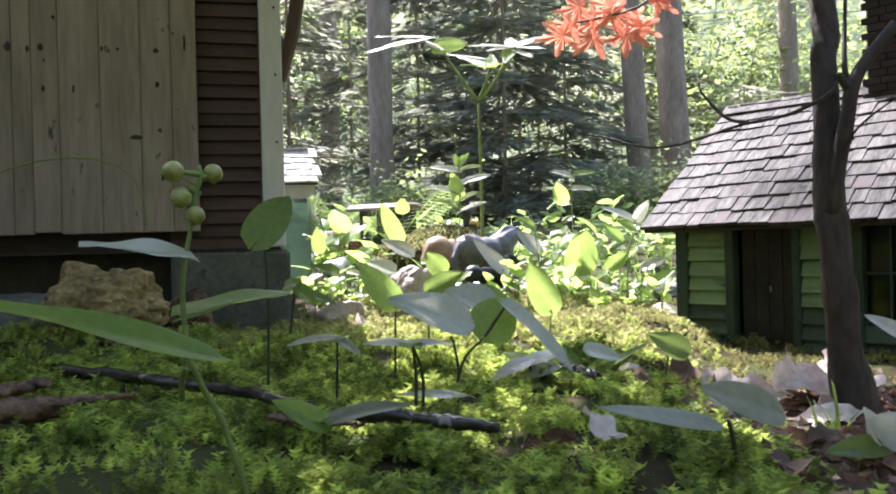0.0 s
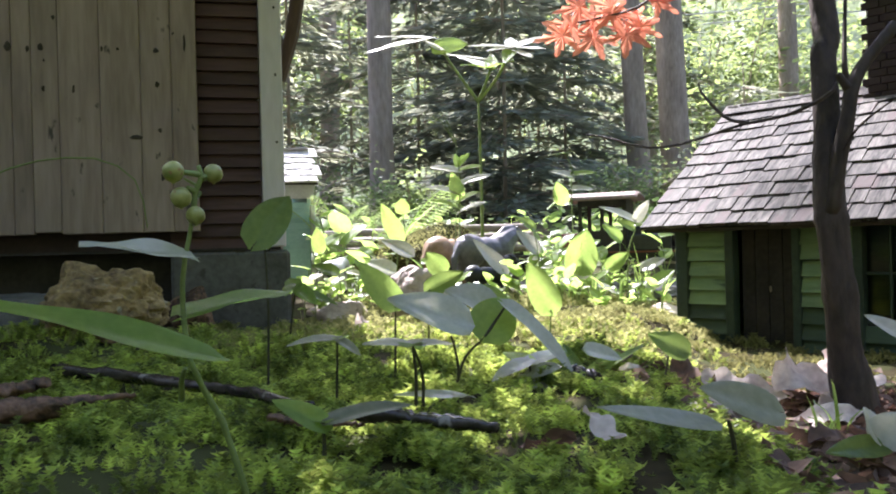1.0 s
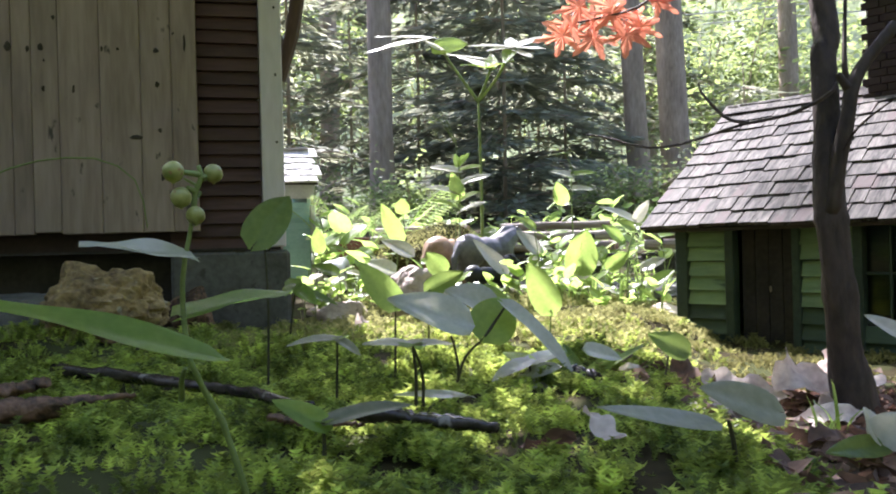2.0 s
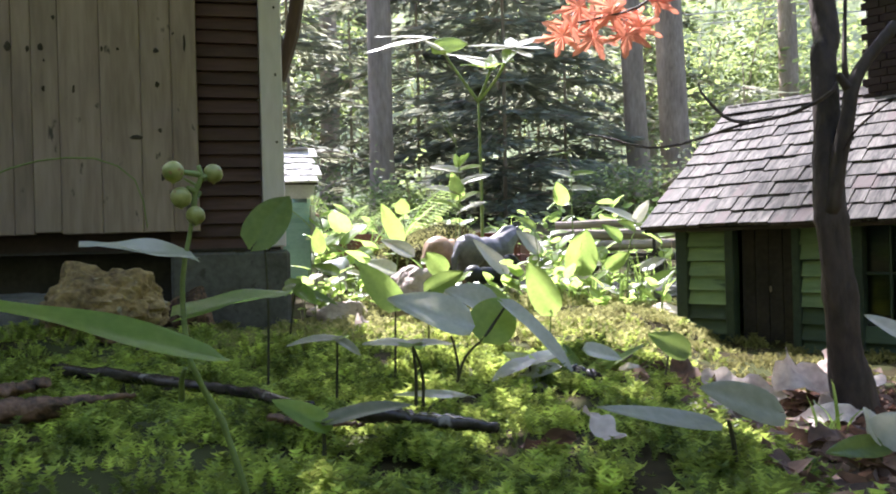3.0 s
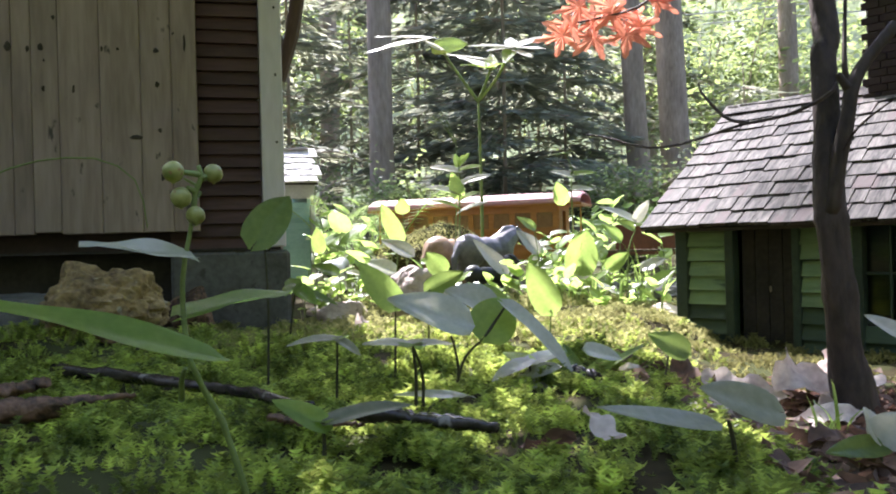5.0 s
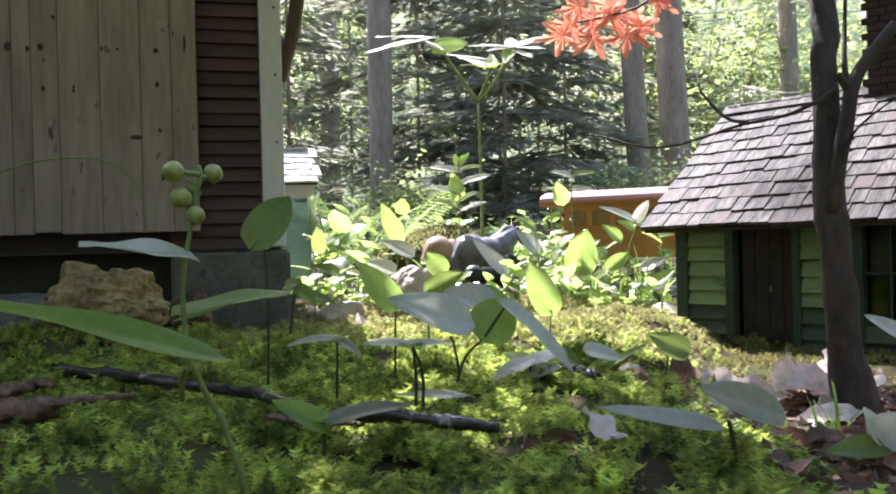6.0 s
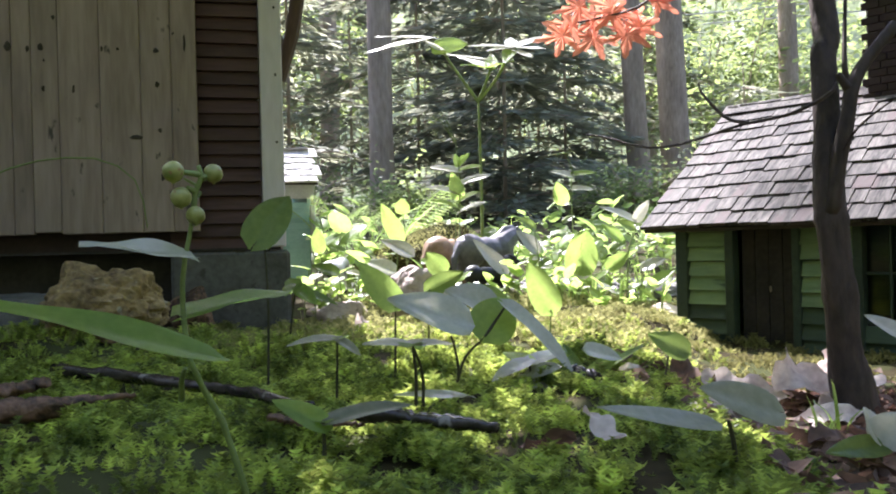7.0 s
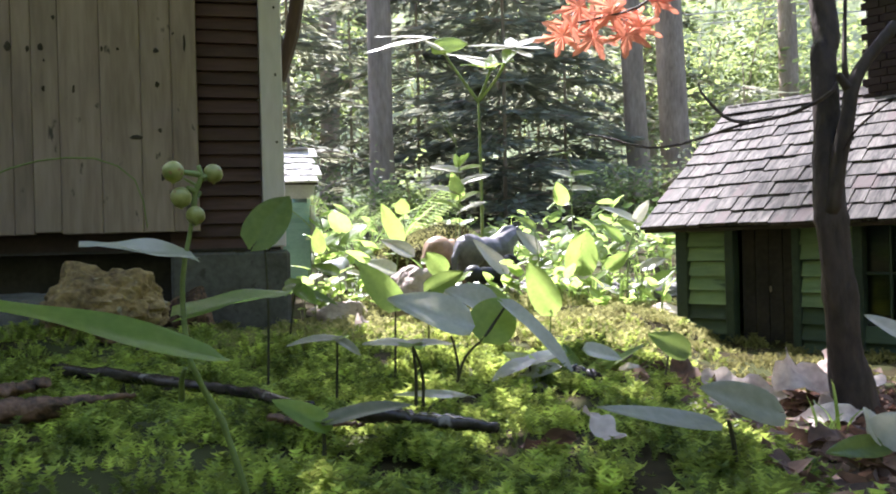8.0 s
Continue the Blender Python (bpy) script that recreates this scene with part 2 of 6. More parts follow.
    z -= 0.012 * smooth(-y, -0.2, 0.05)
    return z


def finish(name, bm, mat, shade=False):
    me = bpy.data.meshes.new(name)
    bm.normal_update()
    bm.to_mesh(me)
    bm.free()
    me.materials.append(mat)
    if shade:
        me.polygons.foreach_set("use_smooth", [True] * len(me.polygons))
    return me


def part(name, bm, mat, parent, label="", shade=False):
    """One mesh object under a thing or a part; its mesh is given in the thing's space."""
    ob = new(name, bm if isinstance(bm, bpy.types.Mesh) else finish(name, bm, mat, shade))
    ob.parent = parent
    if parent.parent or parent.type == "MESH":
        ob.matrix_parent_inverse = Matrix.Identity(4)
    return tagged(ob, label)


def thing(name, m, label, category, group="", kind=""):
    ob = new(name)
    ob.empty_display_size = 0.02
    ob.matrix_basis = m
    return tagged(ob, label, category, group, kind)


def box(bm, x0, x1, y0, y1, z0, z1, m=None, bevel=0.0):
    made = bmesh.ops.create_cube(bm, size=1.0)["verts"]
    bmesh.ops.scale(bm, vec=(x1 - x0, y1 - y0, z1 - z0), verts=made)
    bmesh.ops.translate(bm, vec=((x0 + x1) / 2, (y0 + y1) / 2, (z0 + z1) / 2), verts=made)
    if bevel:
        edges = list({e for v in made for e in v.link_edges})
        out = bmesh.ops.bevel(bm, geom=edges, offset=bevel, segments=1, affect="EDGES")
        made = out["verts"]
    if m:
        bmesh.ops.transform(bm, matrix=m, verts=list({v for v in made}))
    return bm


def block(x0, x1, y0, y1, z0, z1, bevel=0.0, m=None):
    return box(bmesh.new(), x0, x1, y0, y1, z0, z1, m, bevel)


def tube(points, radii, sides=8, bm=None, wobble=0.0):
    """A tapered round limb through the points."""
    bm = bm or bmesh.new()
    pts = [Vector(p) for p in points]
    if not hasattr(radii, "__len__"):
        radii = [radii] * len(pts)
    rings = []
    for i, p in enumerate(pts):
        d = (pts[min(i + 1, len(pts) - 1)] - pts[max(i - 1, 0)]).normalized()
        a = d.cross(Vector((0.3, 0.9, 0.2))).normalized()
        b = d.cross(a)
        ring = []
        for k in range(sides):
            w = 2 * math.pi * k / sides
            r = radii[i] * (1 + wobble * noise.noise(p * 31 + Vector((math.cos(w), math.sin(w), 0)) * 1.3))
            ring.append(bm.verts.new(p + a * math.cos(w) * r + b * math.sin(w) * r))
        rings.append(ring)
    for u, v in zip(rings, rings[1:]):
        for k in range(sides):
            bm.faces.new((u[k], u[(k + 1) % sides], v[(k + 1) % sides], v[k]))
    bm.faces.new(rings[0][::-1]), bm.faces.new(rings[-1])
    bmesh.ops.recalc_face_normals(bm, faces=bm.faces)
    return bm


def curve_points(points, n):
    """n points along a smooth line through the given ones."""
    p = [Vector(q) for q in points]
    p = [p[0] * 2 - p[1]] + p + [p[-1] * 2 - p[-2]]
    out = []
    for k in range(n):
        u = k / (n - 1) * (len(p) - 3)
        i = min(int(u), len(p) - 4)
        t = u - i
        a, b, c, d = p[i:i + 4]
        out.append(0.5 * (2 * b + (c - a) * t + (2 * a - 5 * b + 4 * c - d) * t * t + (3 * b - a - 3 * c + d) * t ** 3))
    return out


def lump(sx, sy, sz, seed=0, rough=0.25, detail=3, facet=1.0):
    """A stone: an uneven, cut rounded body."""
    bm = bmesh.new()
    bmesh.ops.create_icosphere(bm, subdivisions=detail, radius=1.0)
    off = Vector((seed * 7.3, seed * 3.1, seed * 1.7))
    rnd = random.Random(seed)
    planes = [(Vector((rnd.gauss(0, 1), rnd.gauss(0, 1), rnd.gauss(0, 1))).normalized(), rnd.uniform(0.72, 1.0)) for k in range(15)]
    for v in bm.verts:
        p = v.co.copy()
        k = min([1.15] + [d / p.dot(q) for q, d in planes if p.dot(q) > 0.2])
        k *= 1 + rough * 0.35 * noise.noise(p * 1.7 + off) + rough * 0.16 * noise.noise(p * 6 + off) + 0.07 * rough * noise.noise(p * 15 + off)
        v.co = Vector((p.x * sx, p.y * sy, p.z * sz)) * k
    return bm


def leaf_mesh(length, width, fold=0.25, droop=0.2, heart=0.12, n=13, wave=0.0):
    """An ovate leaf along +x from its stalk, face up: folded on its midrib, drooping to the tip, with parallel ribs."""
    bm = bmesh.new()
    cols = (-1.0, -0.66, -0.33, 0.0, 0.33, 0.66, 1.0)
    rows = []
    for i in range(n + 1):
        u = i / n
        half = width / 2 * max(0.03, u ** 0.36 * (1 - u) ** 0.78 / 0.497)
        row = []
        for c in cols:
            back = heart * length * abs(c) ** 1.5 * (1 - u) ** 4
            y = c * half
            z = fold * abs(y) - droop * length * u * u + 0.0007 * math.sin(abs(c) * 11) * (width / 0.04)
            z += wave * width * math.sin(u * 9 + c * 2) * abs(c)
            row.append(bm.verts.new((u * length - back, y, z)))
        rows.append(row)
    for a, b in zip(rows, rows[1:]):
        for k in range(len(cols) - 1):
            bm.faces.new((a[k], b[k], b[k + 1], a[k + 1]))
    return bm


def leaf_pose(base, tip, face):
    """Lays a leaf from base to tip; face is the way its upper side looks."""
    base, tip = Vector(base), Vector(tip)
    x = (tip - base).normalized()
    z = Vector(face)
    z = z - x * z.dot(x)
    z = z.normalized() if z.length > 0.05 else x.orthogonal().normalized()
    m = Matrix((x, z.cross(x), z)).transposed().to_4x4()
    m.translation = base
    return m


# ---- ground, far woods ----
def build_ground():
    n = 230
    warp = lambda u: 1.1 * u + 0.9 * math.sinh(4.6 * u)
    verts, faces = [], []
    for j in range(n + 1):
        for i in range(n + 1):
            x, y = warp(2 * i / n - 1), warp(2 * j / n - 1) + 0.5
            verts.append((x, y, ground_z(x, y)))
    for j in range(n):
        for i in range(n):
            a = j * (n + 1) + i
            faces.append((a, a + 1, a + n + 2, a + n + 1))
    me = bpy.data.meshes.new("ground")
    me.from_pydata(verts, [], faces)
    me.materials.append(M["ground"])
    me.polygons.foreach_set("use_smooth", [True] * len(faces))
    tagged(new("ground", me), "brown forest soil with moss and needles", "ground", kind="structure")
    # a glowing arc of far woods ahead, an added unseen arc behind the camera
    for name, first, last, high, rad, mat, label in (("backdrop", 4, 28, 16.0, 36, "backdrop", "distant green woods lit by their own emission"),
                                                     # added out of view, keeps low sky light off the barn front
                                                     ("backdrop_woods", 28, 68, 11.0, 14, "woods_shade", "unseen dense woods behind the camera, blocking low sky")):
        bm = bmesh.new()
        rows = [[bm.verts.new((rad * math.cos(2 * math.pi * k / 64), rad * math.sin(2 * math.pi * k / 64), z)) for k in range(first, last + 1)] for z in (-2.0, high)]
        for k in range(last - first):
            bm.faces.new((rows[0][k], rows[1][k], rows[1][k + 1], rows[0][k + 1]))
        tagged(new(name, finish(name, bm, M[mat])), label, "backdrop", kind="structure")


build_ground()


# ---- the railway ----
def track_line():
    """Stations along the track: it swings out of the woods on a curve, then runs on nearly straight."""
    step, pts = 0.01, []
    x, y = 0.194, 1.746
    for sign in (-1, 1):
        px, py, run = x, y, []
        for k in range(420 if sign > 0 else 330):
            a = radians(21 + 26 * min(1.6, max(0.0, (-0.02 - px) / 0.30)) + 2 * smooth(px, 0.2, 0.6))
            run.append((px, py, a))
            px, py = px + sign * step * math.cos(a), py - sign * step * math.sin(a)
        pts = run[:0:-1] if sign < 0 else pts + run
    return step, pts


STEP, LINE = track_line()
ZERO = 329        # the station of s = 0, at (0.194, 1.746)
RAIL_Z = 0.052


def station(s):
    u = min(len(LINE) - 1.001, max(0.0, s / STEP + ZERO))
    i = int(u)
    f = u - i
    return [a + (b - a) * f for a, b in zip(LINE[i], LINE[i + 1])]


def build_track():
    track = thing("railway_track", pose(0, 0, 0), "narrow model railway track on dark sleepers and gravel", "railway track", kind="structure")
    s_list = [-2.2 + 0.04 * k for k in range(115)]
    for side in (-0.0225, 0.0225):
        bm = bmesh.new()
        rows = []
        for s in s_list:
            x, y, a = station(s)
            nx, ny = math.sin(a), math.cos(a)
            rows.append([bm.verts.new((x + nx * (side + w), y + ny * (side + w), RAIL_Z + h))
                         for w, h in ((-0.003, -0.008), (-0.0012, -0.006), (-0.0018, 0), (0.0018, 0), (0.0012, -0.006), (0.003, -0.008))])
        for u, v in zip(rows, rows[1:]):
            for k in range(6):
                bm.faces.new((u[k], v[k], v[(k + 1) % 6], u[(k + 1) % 6]))
        part("rail", bm, M["rail"], track, "weathered metal rail")
    sleeper = finish("sleeper", block(-0.006, 0.006, -0.042, 0.042, -0.016, -0.008, 0.001), M["sleeper"])
    for k in range(112):
        x, y, a = station(-2.2 + 0.04 * k)
        ob = part("sleeper", sleeper, None, track)
        ob.matrix_basis = pose(x, y, RAIL_Z, 0, 0, -math.degrees(a))
    # ballast bed
    bm = bmesh.new()
    rows = []
    for s in s_list:
        x, y, a = station(s)
        nx, ny = math.sin(a), math.cos(a)
        rows.append([bm.verts.new((x + nx * w, y + ny * w, z)) for w, z in
                     ((-0.13, ground_z(x - nx * 0.13, y - ny * 0.13) - 0.01), (-0.065, RAIL_Z - 0.012), (0.065, RAIL_Z - 0.012),
                      (0.13, ground_z(x + nx * 0.13, y + ny * 0.13) - 0.01))])
    for u, v in zip(rows, rows[1:]):
        for k in range(3):
            bm.faces.new((u[k], v[k], v[k + 1], u[k + 1]))
    part("track_bed", bm, M["gravel"], track, "grey gravel bed")
    rnd = random.Random(5)
    bm = bmesh.new()
    for k in range(2600):
        s, w = rnd.uniform(-1.1, 1.0), rnd.uniform(-0.11, 0.11)
        x, y, a = station(s)
        r = rnd.uniform(0.002, 0.006)
        z = RAIL_Z - 0.012 if abs(w) < 0.065 else RAIL_Z - 0.012 - (abs(w) - 0.065) * 0.35
        m = pose(x + math.sin(a) * w, y + math.cos(a) * w, z, rnd.uniform(0, 360), rnd.uniform(0, 360), 0)
        bmesh.ops.create_icosphere(bm, subdivisions=1, radius=r, matrix=m @ Matrix.Diagonal((1.2, 0.9, 0.7, 1)))
    tagged(part("gravel", bm, M["gravel"], track), kind="stuff")


build_track()

WHEELS = []   # every axle, its place on its car, and its radius
R_WHEEL = 0.02


def axle(car, x, r=R_WHEEL):
    ax = part("axle", tube([(0, -0.024, 0), (0, 0.024, 0)], 0.003, 8), M["loco_black"], car)
    ax.matrix_basis = pose(x, 0, r)
    for y in (-0.0235, 0.0235):
        bm = tube([(0, y - 0.003, 0), (0, y + 0.003, 0)], r, 18)
        tube([(0, y - 0.0045, 0), (0, y + 0.0045, 0)], r * 0.35, 8, bm)
        for k in range(4):
            box(bm, r * 0.35, r * 0.85, y - 0.0042, y + 0.0042, -0.0016, 0.0016, pose(0, 0, 0, 0, 90 * k))
        part("wheel", bm, M["loco_black"], ax)
    WHEELS.append((ax, x, r))


def underframe(car, length, mat, z=0.048):
    part("frame", block(-length / 2, length / 2, -0.045, 0.045, z - 0.007, z, 0.001), mat, car)
    for sx in (-1, 1):
        part("coupler", tube([(sx * length / 2, 0, z - 0.012), (sx * (length / 2 + 0.022), 0, z - 0.012)], 0.004, 6), M["loco_black"], car)
        part("beam", block(sx * length / 2 - 0.004, sx * length / 2 + 0.004, -0.046, 0.046, z - 0.016, z - 0.001, 0.001), mat, car)
        bx = sx * (length / 2 - 0.055)
        bm = bmesh.new()
        for y in (-0.033, 0.033):
            box(bm, bx - 0.032, bx + 0.032, y - 0.003, y + 0.003, 0.016, 0.026)
            for e in (-0.018, 0.018):
                box(bm, bx + e - 0.006, bx + e + 0.006, y - 0.005, y + 0.005, 0.012, 0.028)
        box(bm, bx - 0.006, bx + 0.006, -0.033, 0.033, 0.02, 0.042)
        part("bogie", bm, M["loco_black"], car)
        for e in (-0.018, 0.018):
            axle(car, bx + e, R_WHEEL * 0.9)


def log_car():
    car = thing("log_car", pose(0, 0, 0), "flat railway car stacked with grey peeled logs", "railway car", "log cars of the train")
    length = 0.255
    underframe(car, length, M["dark_wood"], 0.045)
    rnd = random.Random(3)
    for x in (-0.09, 0.09):
        part("bunk", block(x - 0.005, x + 0.005, -0.045, 0.045, 0.045, 0.051), M["dark_wood"], car)
        for y in (-0.043, 0.043):
            part("stake", block(x - 0.003, x + 0.003, y - 0.0025, y + 0.0025, 0.045, 0.088), M["dark_wood"], car)
    for y, z in ((-0.028, 0.0625), (0.0, 0.0625), (0.028, 0.0625), (-0.015, 0.086), (0.014, 0.0865), (0.0, 0.109)):
        r, a, b = rnd.uniform(0.0095, 0.0125), rnd.uniform(0.118, 0.132), rnd.uniform(0.118, 0.132)
        pts = [(-a + (a + b) * k / 6, y + rnd.uniform(-0.001, 0.001), z + rnd.uniform(-0.001, 0.001)) for k in range(7)]
        log = part("log", tube(pts, [r * (1.05 - 0.03 * k) for k in range(7)], 10, wobble=0.2), M["log"], car, shade=False)
        for p, q in ((pts[0], -0.0008), (pts[-1], 0.0008)):
            part("log_end", tube([p, (p[0] + q, p[1], p[2])], r * 0.86, 10), M["log_end"], log)
    return car


def gondola():
    car = thing("gondola_car", pose(0, 0, 0), "open freight car with dark red plank sides", "railway car")
    length = 0.265
    underframe(car, length, M["freight_red"])
    for y in (-0.046, 0.046):
        for k in range(3):
            part("side_board", block(-length / 2, length / 2, y - 0.002, y + 0.002, 0.0485 + k * 0.0165, 0.0645 + k * 0.0165, 0.0008), M["freight_red"], car)
        for k in range(7):
            x = -length / 2 + 0.006 + k * (length - 0.012) / 6
            s = 1 if y > 0 else -1
            part("stake", block(x - 0.003, x + 0.003, y + s * 0.002, y + s * 0.005, 0.044, 0.099), M["freight_red"], car)
    for x in (-length / 2, length / 2):
        part("end_board", block(x - 0.002, x + 0.002, -0.044, 0.044, 0.0485, 0.098, 0.0008), M["freight_red"], car)
    return car


def work_car():
    car = thing("work_car", pose(0, 0, 0), "red flat work car with a low box behind an open deck", "railway car")
    length = 0.33
    underframe(car, length, M["freight_red"])
    for k in range(12):
        x = -length / 2 + k * length / 12
        part("deck_board", block(x + 0.0006, x + length / 12 - 0.0006, -0.046, 0.046, 0.048, 0.0525), M["brown_wood"], car)
    for y in (-0.042, 0.042):
        part("box_side", block(-0.14, 0.073, y - 0.002, y + 0.002, 0.053, 0.105, 0.0008), M["freight_red"], car)
        for k in range(4):
            x = -0.135 + k * 0.068
            part("batten", block(x - 0.003, x + 0.003, y - 0.0035, y + 0.0035, 0.053, 0.106), M["freight_red"], car)
    for x in (-0.14, 0.073):
        part("box_end", block(x - 0.002, x + 0.002, -0.042, 0.042, 0.053, 0.105, 0.0008), M["freight_red"], car)
    part("railing", tube([(0.15, -0.042, 0.053), (0.15, -0.042, 0.085), (0.15, 0.042, 0.085), (0.15, 0.042, 0.053)], 0.0015, 6), M["loco_black"], car)
    return car


def arched_roof(x0, x1, half, eave, crown, thick, bm=None):
    bm = bm or bmesh.new()
    rows = []
    for x in (x0, x0 + 0.006, x1 - 0.006, x1):
        dip = 0.004 if x in (x0, x1) else 0.0
        up = [(half * math.sin(a), eave + (crown - dip) * math.cos(a) ** 0.8 if math.cos(a) > 0 else eave) for a in [radians(-90 + 180 * k / 12) for k in range(13)]]
        ring = [bm.verts.new((x, y, z)) for y, z in up] + [bm.verts.new((x, y * 0.97, z - thick)) for y, z in up[::-1]]
        rows.append(ring)
    n = len(rows[0])
    for u, v in zip(rows, rows[1:]):
        for k in range(n):
            bm.faces.new((u[k], u[(k + 1) % n], v[(k + 1) % n], v[k]))
    bm.faces.new(rows[0]), bm.faces.new(rows[-1][::-1])
    bmesh.ops.recalc_face_normals(bm, faces=bm.faces)
    return bm


def coach():
    car = thing("passenger_coach", pose(0, 0, 0), "varnished orange wooden passenger coach with a faded red roof", "railway car")
    length = 0.47
    underframe(car, length, M["freight_red"], 0.05)
    body = 0.40
    lo, sill, head, top = 0.036, 0.104, 0.138, 0.160
    for y in (-0.05, 0.05):
        s = 1 if y > 0 else -1
        part("lower_side", block(-body / 2, body / 2, y - 0.002, y + 0.002, lo, sill, 0.0008), M["varnish"], car)
        part("letter_board", block(-body / 2, body / 2, y - 0.002, y + 0.002, head, top, 0.0008), M["varnish"], car)
        part("sill_rail", block(-body / 2, body / 2, y + s * 0.002, y + s * 0.0045, sill - 0.003, sill + 0.001), M["varnish"], car)
        part("belt_rail", block(-body / 2, body / 2, y + s * 0.002, y + s * 0.004, lo + 0.008, lo + 0.011), M["varnish"], car)
        for k in range(9):
            x = -body / 2 + 0.006 + k * (body - 0.012) / 8
            part("post", block(x - 0.006, x + 0.006, y - 0.0022, y + 0.0022, sill, head), M["varnish"], car)
        for k in range(8):
            x = -body / 2 + 0.006 + (k + 0.5) * (body - 0.012) / 8
            ob = part("pane", block(x - 0.0166, x + 0.0166, y - 0.0008, y + 0.0008, sill + 0.001, head), M["blind"], car, "brown drawn blind")
        for k in range(24):
            x = -body / 2 + 0.008 + k * (body - 0.016) / 23
            part("panel_strip", block(x - 0.001, x + 0.001, y + s * 0.002, y + s * 0.003, lo + 0.012, sill - 0.004), M["varnish"], car)
    for sx in (-1, 1):
        x = sx * body / 2
        for y0, y1 in ((-0.05, -0.017), (0.017, 0.05)):
            part("end_wall", block(x - 0.002, x + 0.002, y0, y1, lo, top), M["varnish"], car)
        part("end_header", block(x - 0.002, x + 0.002, -0.017, 0.017, 0.142, top), M["varnish"], car)
        for y in (-0.044, 0.044):
            part("platform_post", tube([(sx * 0.23, y, lo), (sx * 0.23, y, top)], 0.002, 6), M["brass"], car)
            part("platform_rail", tube([(sx * 0.23, y, 0.085), (sx * 0.205, y, 0.085)], 0.0015, 6), M["brass"], car)
        part("platform_gate", tube([(sx * 0.232, -0.044, 0.085), (sx * 0.232, 0.044, 0.085)], 0.0015, 6), M["brass"], car)
    for k in range(9):
        for y in (-0.028, 0.028):
            x = -0.16 + k * 0.04
            part("bench", block(x - 0.003, x + 0.003, y - 0.016, y + 0.016, lo, 0.09), M["brown_wood"], car)
    part("roof", arched_roof(-0.251, 0.251, 0.062, 0.159, 0.024, 0.003), M["roof_red"], car, "faded red arched roof")
    part("roof_edge", arched_roof(-0.2525, 0.2525, 0.063, 0.156, 0.002, 0.004), M["varnish"], car, "orange wooden cornice")
    return car


def locomotive():
    car = thing("steam_locomotive", pose(0, 0, 0), "small dark steam engine with a brown cab roof", "locomotive")
    part("frame", block(-0.17, 0.16, -0.032, 0.032, 0.034, 0.046, 0.001), M["loco_black"], car)
    part("running_board", block(-0.17, 0.16, -0.05, 0.05, 0.046, 0.05, 0.001), M["freight_red"], car)
    part("boiler", tube([(-0.03, 0, 0.083), (0.115, 0, 0.083), (0.12, 0, 0.083), (0.145, 0, 0.083)], [0.028, 0.028, 0.0305, 0.0305], 20), M["loco_black"], car, shade=False)
    for x in (0.0, 0.05, 0.1):
        part("boiler_band", tube([(x - 0.002, 0, 0.083), (x + 0.002, 0, 0.083)], 0.0287, 20), M["brass"], car)
    part("smokebox_door", tube([(0.145, 0, 0.083), (0.15, 0, 0.083), (0.153, 0, 0.083)], [0.024, 0.022, 0.01], 16), M["loco_black"], car)
    part("smokestack", tube([(0.128, 0, 0.108), (0.128, 0, 0.135), (0.128, 0, 0.15), (0.128, 0, 0.156)], [0.009, 0.009, 0.0145, 0.012], 14), M["loco_black"], car)
    part("dome", tube([(0.06, 0, 0.106), (0.06, 0, 0.121), (0.06, 0, 0.128)], [0.012, 0.012, 0.006], 14), M["brass"], car)
    part("sand_dome", tube([(0.02, 0, 0.106), (0.02, 0, 0.118), (0.02, 0, 0.124)], [0.011, 0.011, 0.005], 14), M["loco_black"], car)
    part("headlight", tube([(0.138, 0, 0.121), (0.156, 0, 0.121)], [0.008, 0.009], 12), M["brass"], car)
    for y in (-0.048, 0.048):
        part("cab_side", block(-0.13, -0.03, y - 0.0015, y + 0.0015, 0.05, 0.094), M["dark_wood"], car)
        for x in (-0.127, -0.08, -0.033):
            part("cab_post", block(x - 0.004, x + 0.004, y - 0.0018, y + 0.0018, 0.094, 0.16), M["dark_wood"], car)
        part("cab_header", block(-0.13, -0.03, y - 0.0018, y + 0.0018, 0.146, 0.16), M["dark_wood"], car)
        part("cylinder", tube([(0.095, y, 0.03), (0.135, y, 0.03)], 0.012, 12), M["loco_black"], car)
        part("rod", block(-0.05, 0.1, y - 0.001, y + 0.001, 0.022, 0.027), M["rail"], car)
        part("water_tank", block(-0.025, 0.06, y * 0.86 - 0.01, y * 0.86 + 0.01, 0.05, 0.085, 0.003), M["loco_black"], car)
    part("cab_front", block(-0.032, -0.029, -0.047, 0.047, 0.05, 0.16), M["dark_wood"], car)
    part("bunker", block(-0.17, -0.131, -0.045, 0.045, 0.05, 0.09, 0.002), M["freight_red"], car)
    part("roof", arched_roof(-0.165, -0.005, 0.06, 0.161, 0.016, 0.003), M["roof_brown"], car, "brown arched cab roof")
    part("cowcatcher", tube([(0.16, 0, 0.03), (0.19, 0, 0.008)], [0.03, 0.006], 6), M["loco_black"], car)
    for x in (-0.06, 0.0, 0.06):
        axle(car, x, 0.021)
    for x in (-0.13, 0.125):
        axle(car, x, 0.0165)
    return car


loco = locomotive()
log_a = log_car()
wheels_of_log = list(WHEELS)
log_b, log_c = log_car(), log_car()
gond, work, coach_car = gondola(), work_car(), coach()


